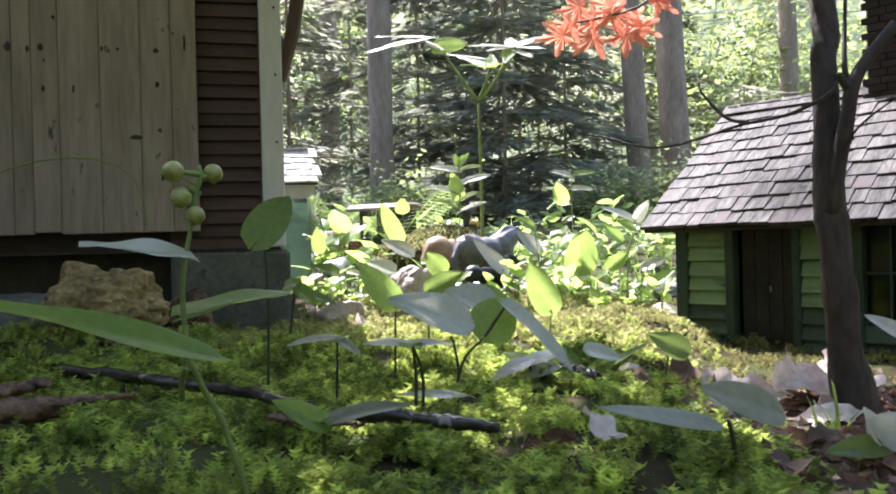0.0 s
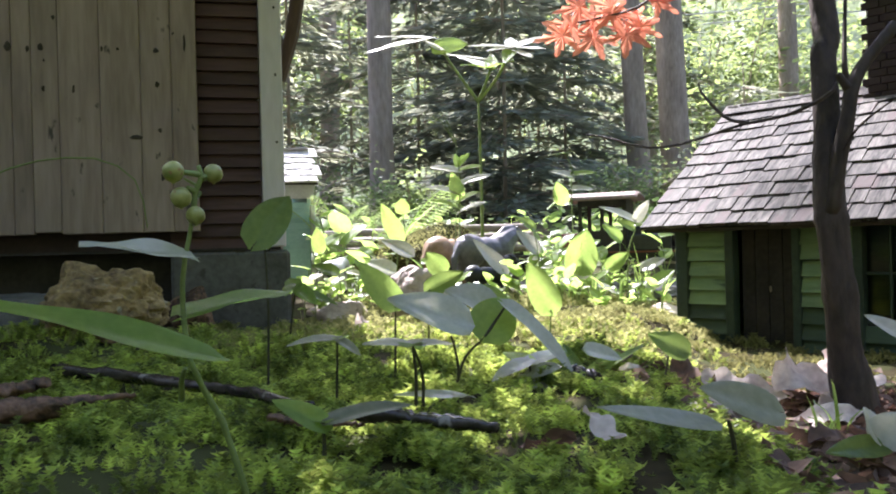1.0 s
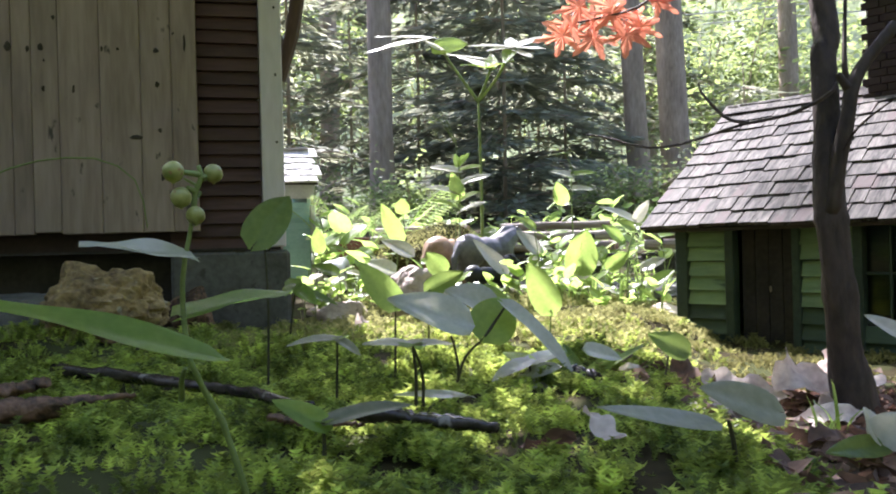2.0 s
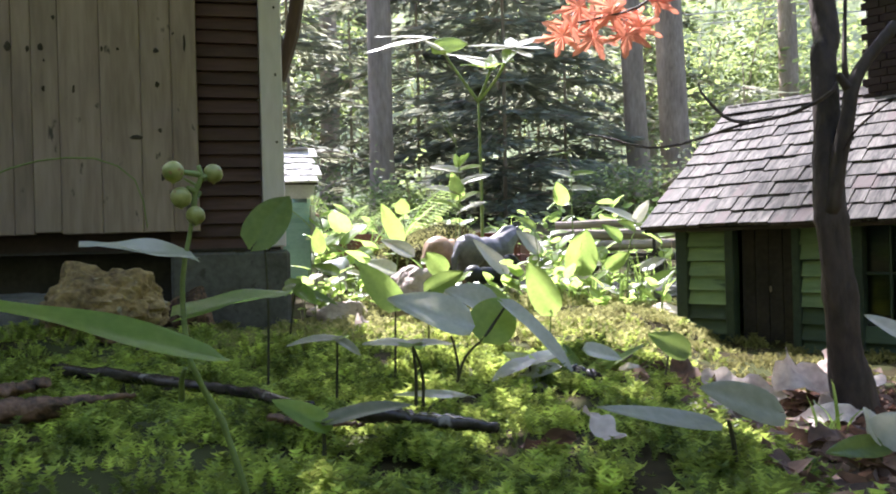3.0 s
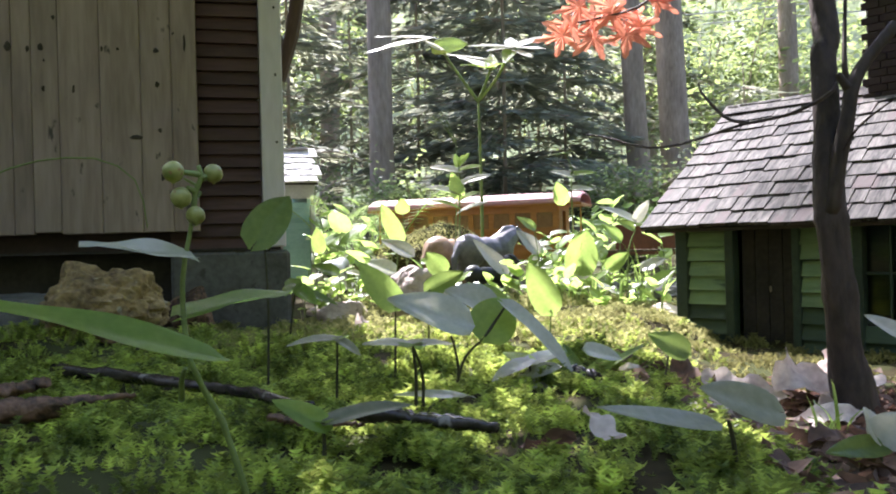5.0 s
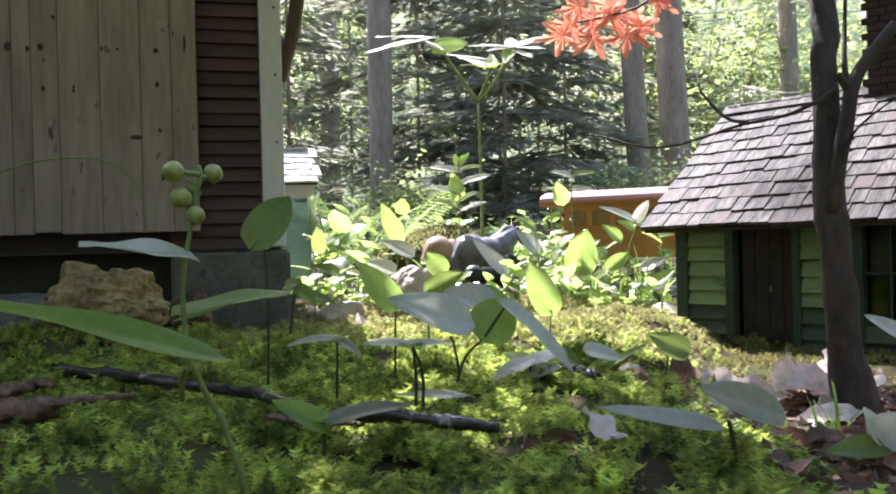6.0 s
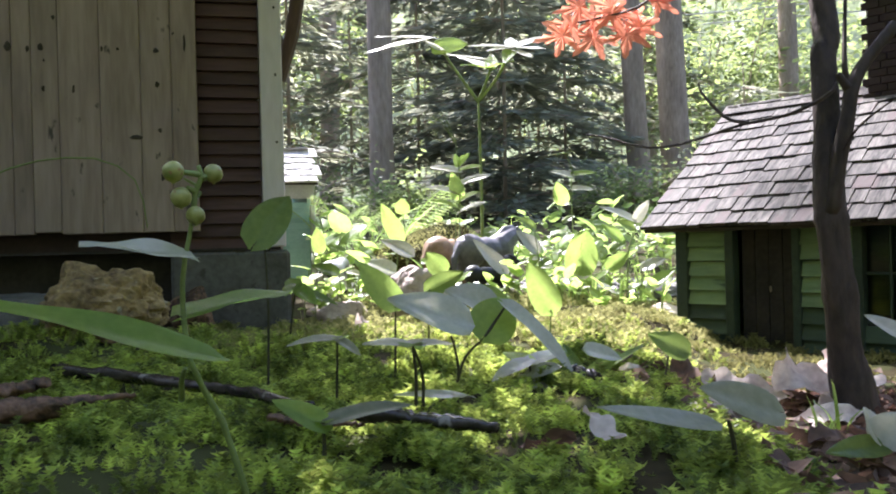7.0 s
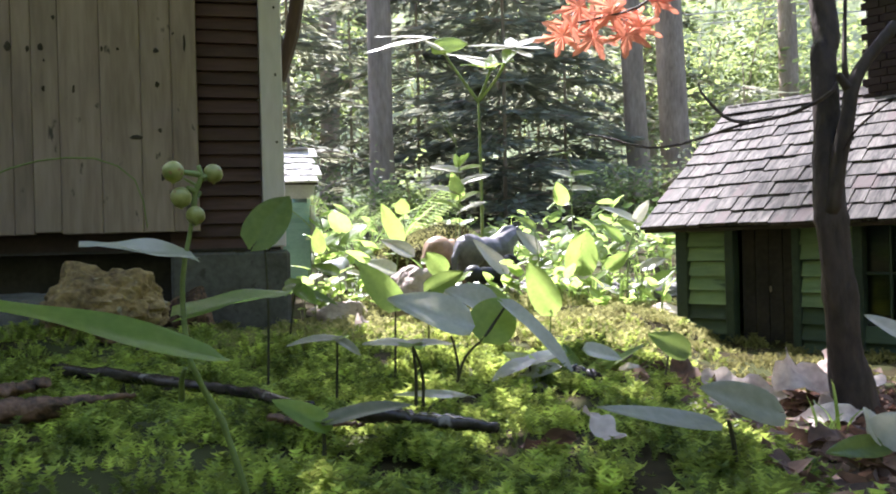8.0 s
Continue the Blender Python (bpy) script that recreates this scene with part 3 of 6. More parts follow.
# ---- barn with white plank door ----
def build_barn():
    yf = 0.93
    right = -0.1935
    left = -1.10
    zt = 0.62
    turned = pose(right, yf, 0, 0, 0, 12) @ pose(-right, -yf, 0)
    barn = thing("model_barn", turned, "weathered model barn with white plank door and dark red clapboards", "model building")
    # dark board, set back, puts the shade of the crawl gap in colour
    part("crawl_board", block(left, -0.325, yf + 0.03, yf + 0.05, -0.03, 0.1225), M["dark_wood"], barn, "dark board standing for the shaded gap under the door")
    part("foundation", block(-0.325, right + 0.004, yf - 0.008, yf + 0.55, -0.03, 0.122, 0.004), M["concrete"], barn, "damp grey concrete foundation")
    part("wall", block(left, right - 0.03, yf + 0.006, yf + 0.54, 0.122, zt), M["mortar"], barn)
    part("side_wall", block(right - 0.03, right - 0.004, yf + 0.012, yf + 0.54, 0.122, zt), M["trim_white"], barn)
    trim = part("corner_board", block(right - 0.026, right, yf - 0.006, yf + 0.012, 0.126, zt, 0.001), M["trim_white"], barn, "white painted corner board")
    for z in (0.33, 0.25, 0.41):
        part("nail", tube([(right - 0.008, yf - 0.0072, z), (right - 0.008, yf - 0.005, z)], 0.0016, 6), M["dark_wood"], trim)
    # dark clapboards between door and corner
    rnd = random.Random(8)
    bm = bmesh.new()
    x0, x1, h = -0.325, right - 0.0275, 0.0158
    v = [bm.verts.new(p) for p in ((x0, -0.0045, 0), (x1, -0.0045, 0), (x1, 0.004, 0), (x0, 0.004, 0), (x0, 0.001, h), (x1, 0.001, h), (x1, 0.004, h), (x0, 0.004, h))]
    for f in ((3, 2, 1, 0), (4, 5, 6, 7), (0, 1, 5, 4), (1, 2, 6, 5), (2, 3, 7, 6), (3, 0, 4, 7)):
        bm.faces.new([v[k] for k in f])
    board = finish("clapboard", bm, M["red_board"])
    for r in range(30):
        ob = part("clapboard", board, None, barn)
        ob.matrix_basis = pose(0, yf + 0.002 + rnd.uniform(-0.0008, 0.0008), 0.1225 + r * 0.0163, 0, rnd.uniform(-0.25, 0.25))
    # plank door, hung in front of the wall
    door = part("door", block(left + 0.2, -0.295, yf - 0.008, yf + 0.001, 0.15, zt - 0.02), M["dark_wood"], barn, "weathered white plank door")
    x, k = -0.2905, 0
    while x > left + 0.2:
        w = rnd.choice((0.020, 0.028, 0.033, 0.043))
        drop = rnd.uniform(-0.0015, 0.0015)
        part("plank", block(x - w + 0.0003, x, yf - 0.0165 + rnd.uniform(0, 0.0012), yf - 0.008, 0.146 + drop, zt - 0.015, 0.001), M["planks_white"], door)
        x -= w
    # old nail stains and a worn latch plate, with their half sizes in millimetres
    for x, z, w, h in ((-0.4885, 0.3535, 6, 9), (-0.4684, 0.3509, 3, 6), (-0.455, 0.3532, 5, 7), (-0.3912, 0.353, 2, 5), (-0.3749, 0.3535, 3, 3), (-0.334, 0.3527, 5, 5), (-0.3027, 0.362, 2, 16), (-0.4532, 0.307, 3, 5), (-0.4221, 0.3076, 2, 7), (-0.3331, 0.3136, 4, 6), (-0.3314, 0.2615, 3, 4), (-0.4414, 0.3866, 3, 4), (-0.4524, 0.3387, 2, 2), (-0.3149, 0.3728, 2, 2), (-0.3573, 0.2536, 13, 4), (-0.3296, 0.208, 3, 6)):
        bm = bmesh.new()
        bmesh.ops.create_uvsphere(bm, u_segments=12, v_segments=8, radius=1.0, matrix=pose(x, yf - 0.0164, z) @ Matrix.Diagonal((w * 0.0006, 0.0011, h * 0.0006, 1)))
        for q in bm.verts:
            q.co += Vector((noise.noise(q.co * 300), 0, noise.noise(q.co * 280 + Vector((3, 1, 2))))) * 0.0012
        part("stain", bm, M["stain"], door)
    part("sill", block(left, -0.20, yf - 0.007, yf + 0.006, 0.1225, 0.1255), M["dark_wood"], barn)
    # gable roof
    for s in (-1, 1):
        bm = block(-0.02, 0.47, -0.07, 0.62, 0, 0.016)
        ang = 34
        m = pose((left + right) / 2, yf, zt + 0.28) @ (pose(0, 0, 0, 0, ang) if s > 0 else pose(0, 0, 0, 0, 0, 180) @ pose(0, -0.55, 0, 0, ang))
        bmesh.ops.transform(bm, matrix=m, verts=bm.verts)
        part("roof_slope", bm, M["shingle"], barn, "grey shingle roof slope")
    bm = bmesh.new()
    for y in (yf + 0.006, yf + 0.53):
        v = [bm.verts.new(p) for p in ((left, y, zt), (right - 0.004, y, zt), ((left + right) / 2, y, zt + 0.29))]
        w = [bm.verts.new((p.co.x, p.co.y + 0.012, p.co.z)) for p in v]
        bm.faces.new(v), bm.faces.new(w[::-1])
        for k in range(3):
            bm.faces.new((v[k], w[k], w[(k + 1) % 3], v[(k + 1) % 3]))
    bmesh.ops.recalc_face_normals(bm, faces=bm.faces)
    part("gable", bm, M["mortar"], barn)
    part("bracket", tube([(-0.196, 0.98, 0.335), (-0.18, 0.975, 0.39), (-0.165, 0.97, 0.48)], [0.007, 0.009, 0.01], 8, wobble=0.3), M["brown_wood"], barn, "rough brown wooden bracket")
    part("bracket_brace", tube([(-0.198, 1.0, 0.40), (-0.186, 0.99, 0.37), (-0.192, 0.99, 0.35)], 0.004, 8, wobble=0.3), M["brown_wood"], barn)


build_barn()


# ---- green shed ----
def shingle_roof(owner, x0, x1, run, rise, m, seed, name="shingle", mat="shingle"):
    """Courses of wedge shingles up a slope from (0, 0) to (run, rise); m sets it on its building."""
    rnd = random.Random(seed)
    slope = math.hypot(run, rise)
    pitch = math.degrees(math.atan2(rise, run))
    base = part("roof_deck", block(x0, x1, 0.0, slope, -0.006, -0.001, 0, m @ pose(0, 0, 0, pitch)), M["dark_wood"], owner)
    meshes = []
    for w in (0.016, 0.021, 0.026, 0.033):
        bm = bmesh.new()
        ln = 0.052
        v = [bm.verts.new(p) for p in ((0.0004, 0, 0.0012), (w - 0.0004, 0.0003, 0.0014), (w - 0.0004, ln, 0.0), (0.0004, ln, 0.0),
                                       (0.0004, 0, 0.0062), (w - 0.0004, 0.0003, 0.0066), (w - 0.0004, ln, 0.0012), (0.0004, ln, 0.0012))]
        for f in ((3, 2, 1, 0), (4, 5, 6, 7), (0, 1, 5, 4), (1, 2, 6, 5), (2, 3, 7, 6), (3, 0, 4, 7)):
            bm.faces.new([v[k] for k in f])
        bmesh.ops.bevel(bm, geom=[e for e in bm.edges if e.verts[0].co.y < 0.001 and e.verts[1].co.y < 0.001], offset=0.0006, segments=1, affect="EDGES")
        meshes.append((w, finish(name, bm, M[mat])))
    step = 0.0305
    for r in range(int(slope / step)):
        x = x0 - rnd.uniform(0, 0.004)
        while x < x1 - 0.006:
            w, me = rnd.choice(meshes)
            ob = part(name, me, None, base)
            ob.matrix_basis = m @ pose(0, 0, 0, pitch) @ pose(x, r * step - 0.004 + rnd.uniform(-0.0028, 0.0028), 0.0006, rnd.uniform(-0.5, 3.6), rnd.uniform(-1.5, 1.5), rnd.uniform(-2, 2))
            x += w
    return base


def build_shed():
    shed = thing("model_shed", pose(0.3055, 1.02, 0.0, 0, 0, -45), "green clapboard model shed with a weathered shingle roof", "model building")
    lng, dep, z0, z1 = 0.42, 0.45, -0.02, 0.154
    part("floor_base", block(0, lng, 0.0, dep, -0.03, z0 + 0.003), M["dark_wood"], shed)
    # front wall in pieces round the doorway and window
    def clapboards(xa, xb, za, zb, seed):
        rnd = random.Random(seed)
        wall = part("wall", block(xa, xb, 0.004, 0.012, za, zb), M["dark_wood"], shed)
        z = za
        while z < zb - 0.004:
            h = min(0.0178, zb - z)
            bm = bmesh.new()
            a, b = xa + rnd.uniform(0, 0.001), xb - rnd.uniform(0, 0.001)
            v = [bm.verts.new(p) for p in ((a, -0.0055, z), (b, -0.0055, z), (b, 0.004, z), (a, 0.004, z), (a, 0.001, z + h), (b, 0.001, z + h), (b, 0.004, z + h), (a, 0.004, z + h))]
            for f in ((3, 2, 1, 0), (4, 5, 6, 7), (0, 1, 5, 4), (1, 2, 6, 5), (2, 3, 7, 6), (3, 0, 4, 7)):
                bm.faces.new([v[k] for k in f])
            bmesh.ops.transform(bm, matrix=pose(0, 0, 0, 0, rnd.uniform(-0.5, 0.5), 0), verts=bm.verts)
            # boards that start below 0.036 m take the darker green
            part("clapboard", bm, M["green_lower" if z < 0.036 else "green_paint"], wall)
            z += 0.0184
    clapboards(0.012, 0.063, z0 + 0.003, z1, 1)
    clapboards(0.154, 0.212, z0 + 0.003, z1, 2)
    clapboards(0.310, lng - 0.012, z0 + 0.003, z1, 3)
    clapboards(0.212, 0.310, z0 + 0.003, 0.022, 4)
    for x0, x1 in ((-0.004, 0.012), (0.063, 0.074), (0.145, 0.154), (0.212, 0.222), (0.300, 0.310), (lng - 0.012, lng + 0.004)):
        part("post", block(x0, x1, -0.007, 0.010, z0, z1, 0.001), M["green_trim"], shed)
    part("lintel", block(-0.004, lng + 0.004, -0.005, 0.010, z1 - 0.008, z1, 0.001), M["green_trim"], shed)
    door = part("door", block(0.076, 0.144, 0.016, 0.020, z0 + 0.004, z1 - 0.008), M["dark_wood"], shed, "dark wooden plank door")
    for k in range(4):
        x = 0.0765 + k * 0.017
        part("plank", block(x, x + 0.0163, 0.013, 0.016, z0 + 0.005, z1 - 0.009, 0.0006), M["dark_wood"], door)
    part("handle", tube([(0.113, 0.010, 0.055), (0.113, 0.010, 0.062)], 0.0015, 6), M["rail"], door)
    part("door_step", block(0.066, 0.154, -0.018, 0.012, z0 - 0.004, z0 + 0.004, 0.001), M["dark_wood"], shed)
    win = part("window", block(0.222, 0.300, 0.006, 0.010, 0.022, 0.026), M["green_trim"], shed)
    for k in range(3):
        x = 0.2475 + k * 0.0255 - 0.0255
        part("muntin", block(x + 0.024, x + 0.0265, 0.004, 0.008, 0.026, 0.13), M["green_trim"], win)
    part("muntin", block(0.222, 0.300, 0.004, 0.008, 0.077, 0.080), M["green_trim"], win)
    pane = part("pane", block(0.222, 0.300, 0.009, 0.0105, 0.026, 0.13), M["glass"], win)
    pane.visible_shadow = False
    for y0, y1 in ((dep - 0.01, dep),):
        part("back_wall", block(0, lng, y0, y1, z0, z1), M["green_paint"], shed)
    for x0, x1 in ((0, 0.01), (lng - 0.01, lng)):
        bm = bmesh.new()
        v = [bm.verts.new(p) for p in ((x0, 0.011, z0), (x0, dep - 0.011, z0), (x0, dep - 0.011, z1), (x0, dep / 2, z1 + 0.147), (x0, 0.011, z1))]
        w = [bm.verts.new((x1, q.co.y, q.co.z)) for q in v]
        bm.faces.new(v), bm.faces.new(w[::-1])
        for k in range(5):
            bm.faces.new((v[k], w[k], w[(k + 1) % 5], v[(k + 1) % 5]))
        bmesh.ops.recalc_face_normals(bm, faces=bm.faces)
        part("end_wall", bm, M["green_paint"], shed)
    oh = 0.03
    rise = 0.158 * (dep / 2 + oh) / (dep / 2)
    shingle_roof(shed, -0.036, lng + 0.036, dep / 2 + oh, rise, pose(0, -oh, z1 - 0.018), 11)
    shingle_roof(shed, -lng - 0.036, 0.036, dep / 2 + oh, rise, pose(0, dep + oh, z1 - 0.018) @ pose(0, 0, 0, 0, 0, 180), 12)
    bm = bmesh.new()
    for s in (-1, 1):
        box(bm, -0.037, lng + 0.037, -0.001, 0.022, 0, 0.004, pose(0, dep / 2, z1 - 0.018 + rise + 0.008) @ pose(0, 0, 0, -40 if s > 0 else 40) @ (pose(0, 0, 0) if s > 0 else pose(0, -0.021, 0)))
    part("ridge_board", bm, M["shingle"], shed)
    ch = part("chimney", block(0.17, 0.22, dep / 2 - 0.02, dep / 2 + 0.03, z1 + 0.11, z1 + 0.285, 0.001), M["mortar"], shed, "dark brown brick chimney")
    brick = finish("brick", block(-0.011, 0.011, -0.0025, 0.0025, -0.0045, 0.0045, 0.0005), M["brick_dark"])
    for r in range(14):
        for k in range(3):
            ob = part("brick", brick, None, ch)
            ob.matrix_basis = pose(0.172 + 0.0115 + k * 0.0232 - (0.008 if r % 2 else 0), dep / 2 - 0.0212, z1 + 0.142 + r * 0.0102)
    part("cap", block(0.163, 0.227, dep / 2 - 0.027, dep / 2 + 0.037, z1 + 0.285, z1 + 0.295, 0.002), M["concrete"], ch)


build_shed()


# ---- small teal cabin behind the barn ----
def build_cabin():
    cabin = thing("model_cabin", pose(-0.468, 1.73, 0, 0, 0, 20), "small pale teal model cabin with a bright shingle roof", "model building")
    z0, z1, w, d = 0.0, 0.275, 0.168, 0.22
    part("wall", block(0.0, w, 0.0, d, z0, z1 - 0.05), M["teal_paint"], cabin)
    rnd = random.Random(2)
    for k in range(17):
        z = z0 + 0.03 + k * 0.0118
        bm = block(0.004, w - 0.008, -0.004, 0.001, z, z + 0.0112)
        part("clapboard", bm, M["teal_paint"], cabin)
    part("frieze", block(-0.004, w + 0.004, -0.007, 0.0, z1 - 0.036, z1 - 0.001, 0.001), M["grey_paint"], cabin, "pale grey frieze board")
    for x in (0, w):
        part("corner_board", block(x - 0.006, x + 0.006, -0.006, 0.004, z0, z1 - 0.052, 0.001), M["grey_paint"], cabin)
    shingle_roof(cabin, -0.02, w + 0.012, d / 2 + 0.02, 0.085, pose(0, -0.02, z1), 21, mat="shingle_glare")
    shingle_roof(cabin, -w - 0.012, 0.02, d / 2 + 0.02, 0.085, pose(0, d + 0.02, z1) @ pose(0, 0, 0, 0, 0, 180), 22, mat="shingle_glare")
    for x in (0.004, w - 0.012):
        bm = bmesh.new()
        v = [bm.verts.new(p) for p in ((x, 0, z1 - 0.05), (x, d, z1 - 0.05), (x, d, z1), (x, d / 2, z1 + 0.068), (x, 0, z1))]
        q = [bm.verts.new((x + 0.008, p.co.y, p.co.z)) for p in v]
        bm.faces.new(v), bm.faces.new(q[::-1])
        for k in range(5):
            bm.faces.new((v[k], q[k], q[(k + 1) % 5], v[(k + 1) % 5]))
        bmesh.ops.recalc_face_normals(bm, faces=bm.faces)
        part("gable", bm, M["teal_paint"], cabin)


build_cabin()



# ---- the woods ----
def forest_tree(x, y, r, lean, height, crown_from, seed, name="forest_tree"):
    rnd = random.Random(seed)
    z = ground_z(x, y)
    tree = thing(name, pose(x, y, z), "tall woodland tree with a rough grey trunk", "tree", "trees of the woods")
    pts = [(lean * h + 0.02 * noise.noise((seed, h * 0.8, 0)), 0.02 * noise.noise((seed, 5, h * 0.8)), h) for h in [-0.1, 0.1, 0.3, 0.8, 1.5, 2.5, 4, 6, height]]
    part("trunk", tube(pts, [r * k for k in (1.45, 1.2, 1.05, 1.0, 0.96, 0.9, 0.8, 0.6, 0.15)], 14, wobble=0.12), M["bark"], tree, shade=True)
    verts, faces = [], []
    limbs = bmesh.new()
    for k in range(18):
        h = crown_from + (height - crown_from) * (k / 18)
        a, ln = rnd.uniform(0, 6.28), rnd.uniform(0.8, 1.6) * (1 - 0.6 * k / 18)
        end = Vector((lean * h + ln * math.cos(a), ln * math.sin(a), h + rnd.uniform(-0.2, 0.5)))
        tube([(lean * h, 0, h), tuple((Vector((lean * h, 0, h)) + end) / 2 + Vector((0, 0, 0.08))), tuple(end)], [0.025, 0.015, 0.005], 5, limbs)
        for q in range(44):
            f = rnd.uniform(0.35, 1.1)
            c = Vector((lean * h, 0, h)).lerp(end, f) + Vector((rnd.gauss(0, 0.2), rnd.gauss(0, 0.2), rnd.gauss(0, 0.13)))
            d = Vector((rnd.gauss(0, 1), rnd.gauss(0, 1), rnd.gauss(0, 0.5))).normalized() * 0.09
            e = d.cross(Vector((rnd.gauss(0, 0.4), rnd.gauss(0, 0.4), 1))).normalized() * 0.035
            n = len(verts)
            verts += [c - d, c + e, c + d, c - e]
            faces.append((n, n + 1, n + 2, n + 3))
    tagged(part("limb", limbs, M["bark"], tree), kind="stuff")
    me = bpy.data.meshes.new("crown")
    me.from_pydata([tuple(v) for v in verts], [], faces)
    me.materials.append(M["broad"])
    tagged(part("crown", me, None, tree, "green leafy crown"), kind="stuff")


# ground place, trunk radius, lean
for k, (px, py, pr, pl) in enumerate(((-0.458, 5.6, 0.088, 0.0), (2.45, 8.2, 0.15, -0.03), (1.56, 6.2, 0.088, -0.04), (-1.55, 10.5, 0.13, 0.0),
                                      (4.0, 9.0, 0.11, 0.0), (-3.2, 8.5, 0.13, 0.01),
                                      (-5.0, 11, 0.15, 0.0), (6.5, 10, 0.15, 0.0), (3.4, 13, 0.14, 0.0), (-2.6, 13, 0.12, 0.0),
                                      (-4, -5, 0.15, 0.0), (1.5, -6, 0.14, 0.0), (5, -4, 0.15, 0.0), (-7, 2, 0.15, 0.0), (7, 2, 0.15, 0.0))):
    forest_tree(px, py, pr, pl, 8.5, 5.0, 40 + k)


def sprays(rnd, count, box_lo, box_hi, size, flat, verts, faces):
    for k in range(count):
        c = Vector([rnd.uniform(a, b) for a, b in zip(box_lo, box_hi)])
        d = Vector((rnd.gauss(0, 1), rnd.gauss(0, 1), rnd.gauss(0, flat))).normalized() * size * rnd.uniform(0.5, 1.3)
        e = d.cross(Vector((rnd.gauss(0, flat), rnd.gauss(0, flat), 1))).normalized() * size * 0.35
        n = len(verts)
        verts += [tuple(c - d), tuple(c + e), tuple(c + d), tuple(c - e)]
        faces.append((n, n + 1, n + 2, n + 3))


def hemlock(x, y, height, reach, seed, density=1.0):
    """A young hemlock: a thin trunk and layers of drooping branches with flat needle sprays."""
    rnd = random.Random(seed)
    tree = thing("hemlock_sapling", pose(x, y, ground_z(x, y)), "young hemlock with dark drooping needle sprays", "tree", "hemlocks of the woods")
    part("trunk", tube([(0, 0, -0.1), (0.02, 0, height * 0.4), (0, 0.02, height)], [0.017, 0.013, 0.004], 7), M["bark"], tree)
    limbs = bmesh.new()
    verts, faces = [], []
    levels = int(13 * height / 3)
    for k in range(levels):
        h = 0.15 + (height - 0.2) * k / levels
        for b in range(4):
            a = rnd.uniform(0, 6.28)
            ln = reach * (1 - 0.75 * h / height) * rnd.uniform(0.55, 1.15)
            s = Vector((0, 0, h))
            e = Vector((ln * math.cos(a), ln * math.sin(a), h - 0.18 * ln + rnd.uniform(-0.1, 0.1)))
            mid = (s + e) / 2 + Vector((0, 0, 0.07 * ln))
            tube([s, mid, e], [0.007, 0.005, 0.002], 4, limbs)
            for q in range(int(95 * ln * density)):
                f = rnd.uniform(0.12, 1.05)
                c = (s.lerp(mid, f * 2) if f < 0.5 else mid.lerp(e, f * 2 - 1))
                side = Vector((-math.sin(a), math.cos(a), 0)) * rnd.gauss(0, 0.16 * (1.15 - f) + 0.04)
                c = c + side + Vector((0, 0, -0.25 * abs(side.length) + rnd.gauss(0, 0.02)))
                d = (side * 0.7 + Vector((math.cos(a), math.sin(a), -0.25)) * 0.1)
                d = d.normalized() * rnd.uniform(0.04, 0.09)
                w = d.cross(Vector((rnd.gauss(0, 0.35), rnd.gauss(0, 0.35), 1))).normalized() * 0.022
                n = len(verts)
                verts += [tuple(c - d), tuple(c + w), tuple(c + d), tuple(c - w)]
                faces.append((n, n + 1, n + 2, n + 3))
    tagged(part("limb", limbs, M["bark"], tree), kind="stuff")
    me = bpy.data.meshes.new("needles")
    me.from_pydata(verts, [], faces)
    me.materials.append(M["needle"])
    tagged(part("needles", me, None, tree, "dark green needle sprays"), kind="stuff")


for k, (hx, hy, hh, hr) in enumerate(((0.45, 6.0, 3.2, 1.15), (1.15, 7.5, 3.2, 1.0), (-0.25, 7.0, 3.4, 1.2), (-1.3, 6.4, 3.4, 1.0), (-1.05, 8.6, 3.8, 1.3),
                                      (0.55, 8.0, 4.2, 1.5), (1.9, 9.3, 3.6, 1.2), (-2.3, 9.5, 4.0, 1.5), (-2.2, 7.2, 3.2, 1.0), (1.0, 10.5, 4.2, 1.5),
                                      (-0.3, 11.5, 4.4, 1.5), (3.3, 11, 3.2, 1.1), (2.9, 7.5, 1.4, 0.8), (4.6, 9.5, 1.8, 1.0))):
    hemlock(hx, hy, hh, hr, 90 + k, 1.5 if k in (0, 1, 2, 5, 9) else 1.05)


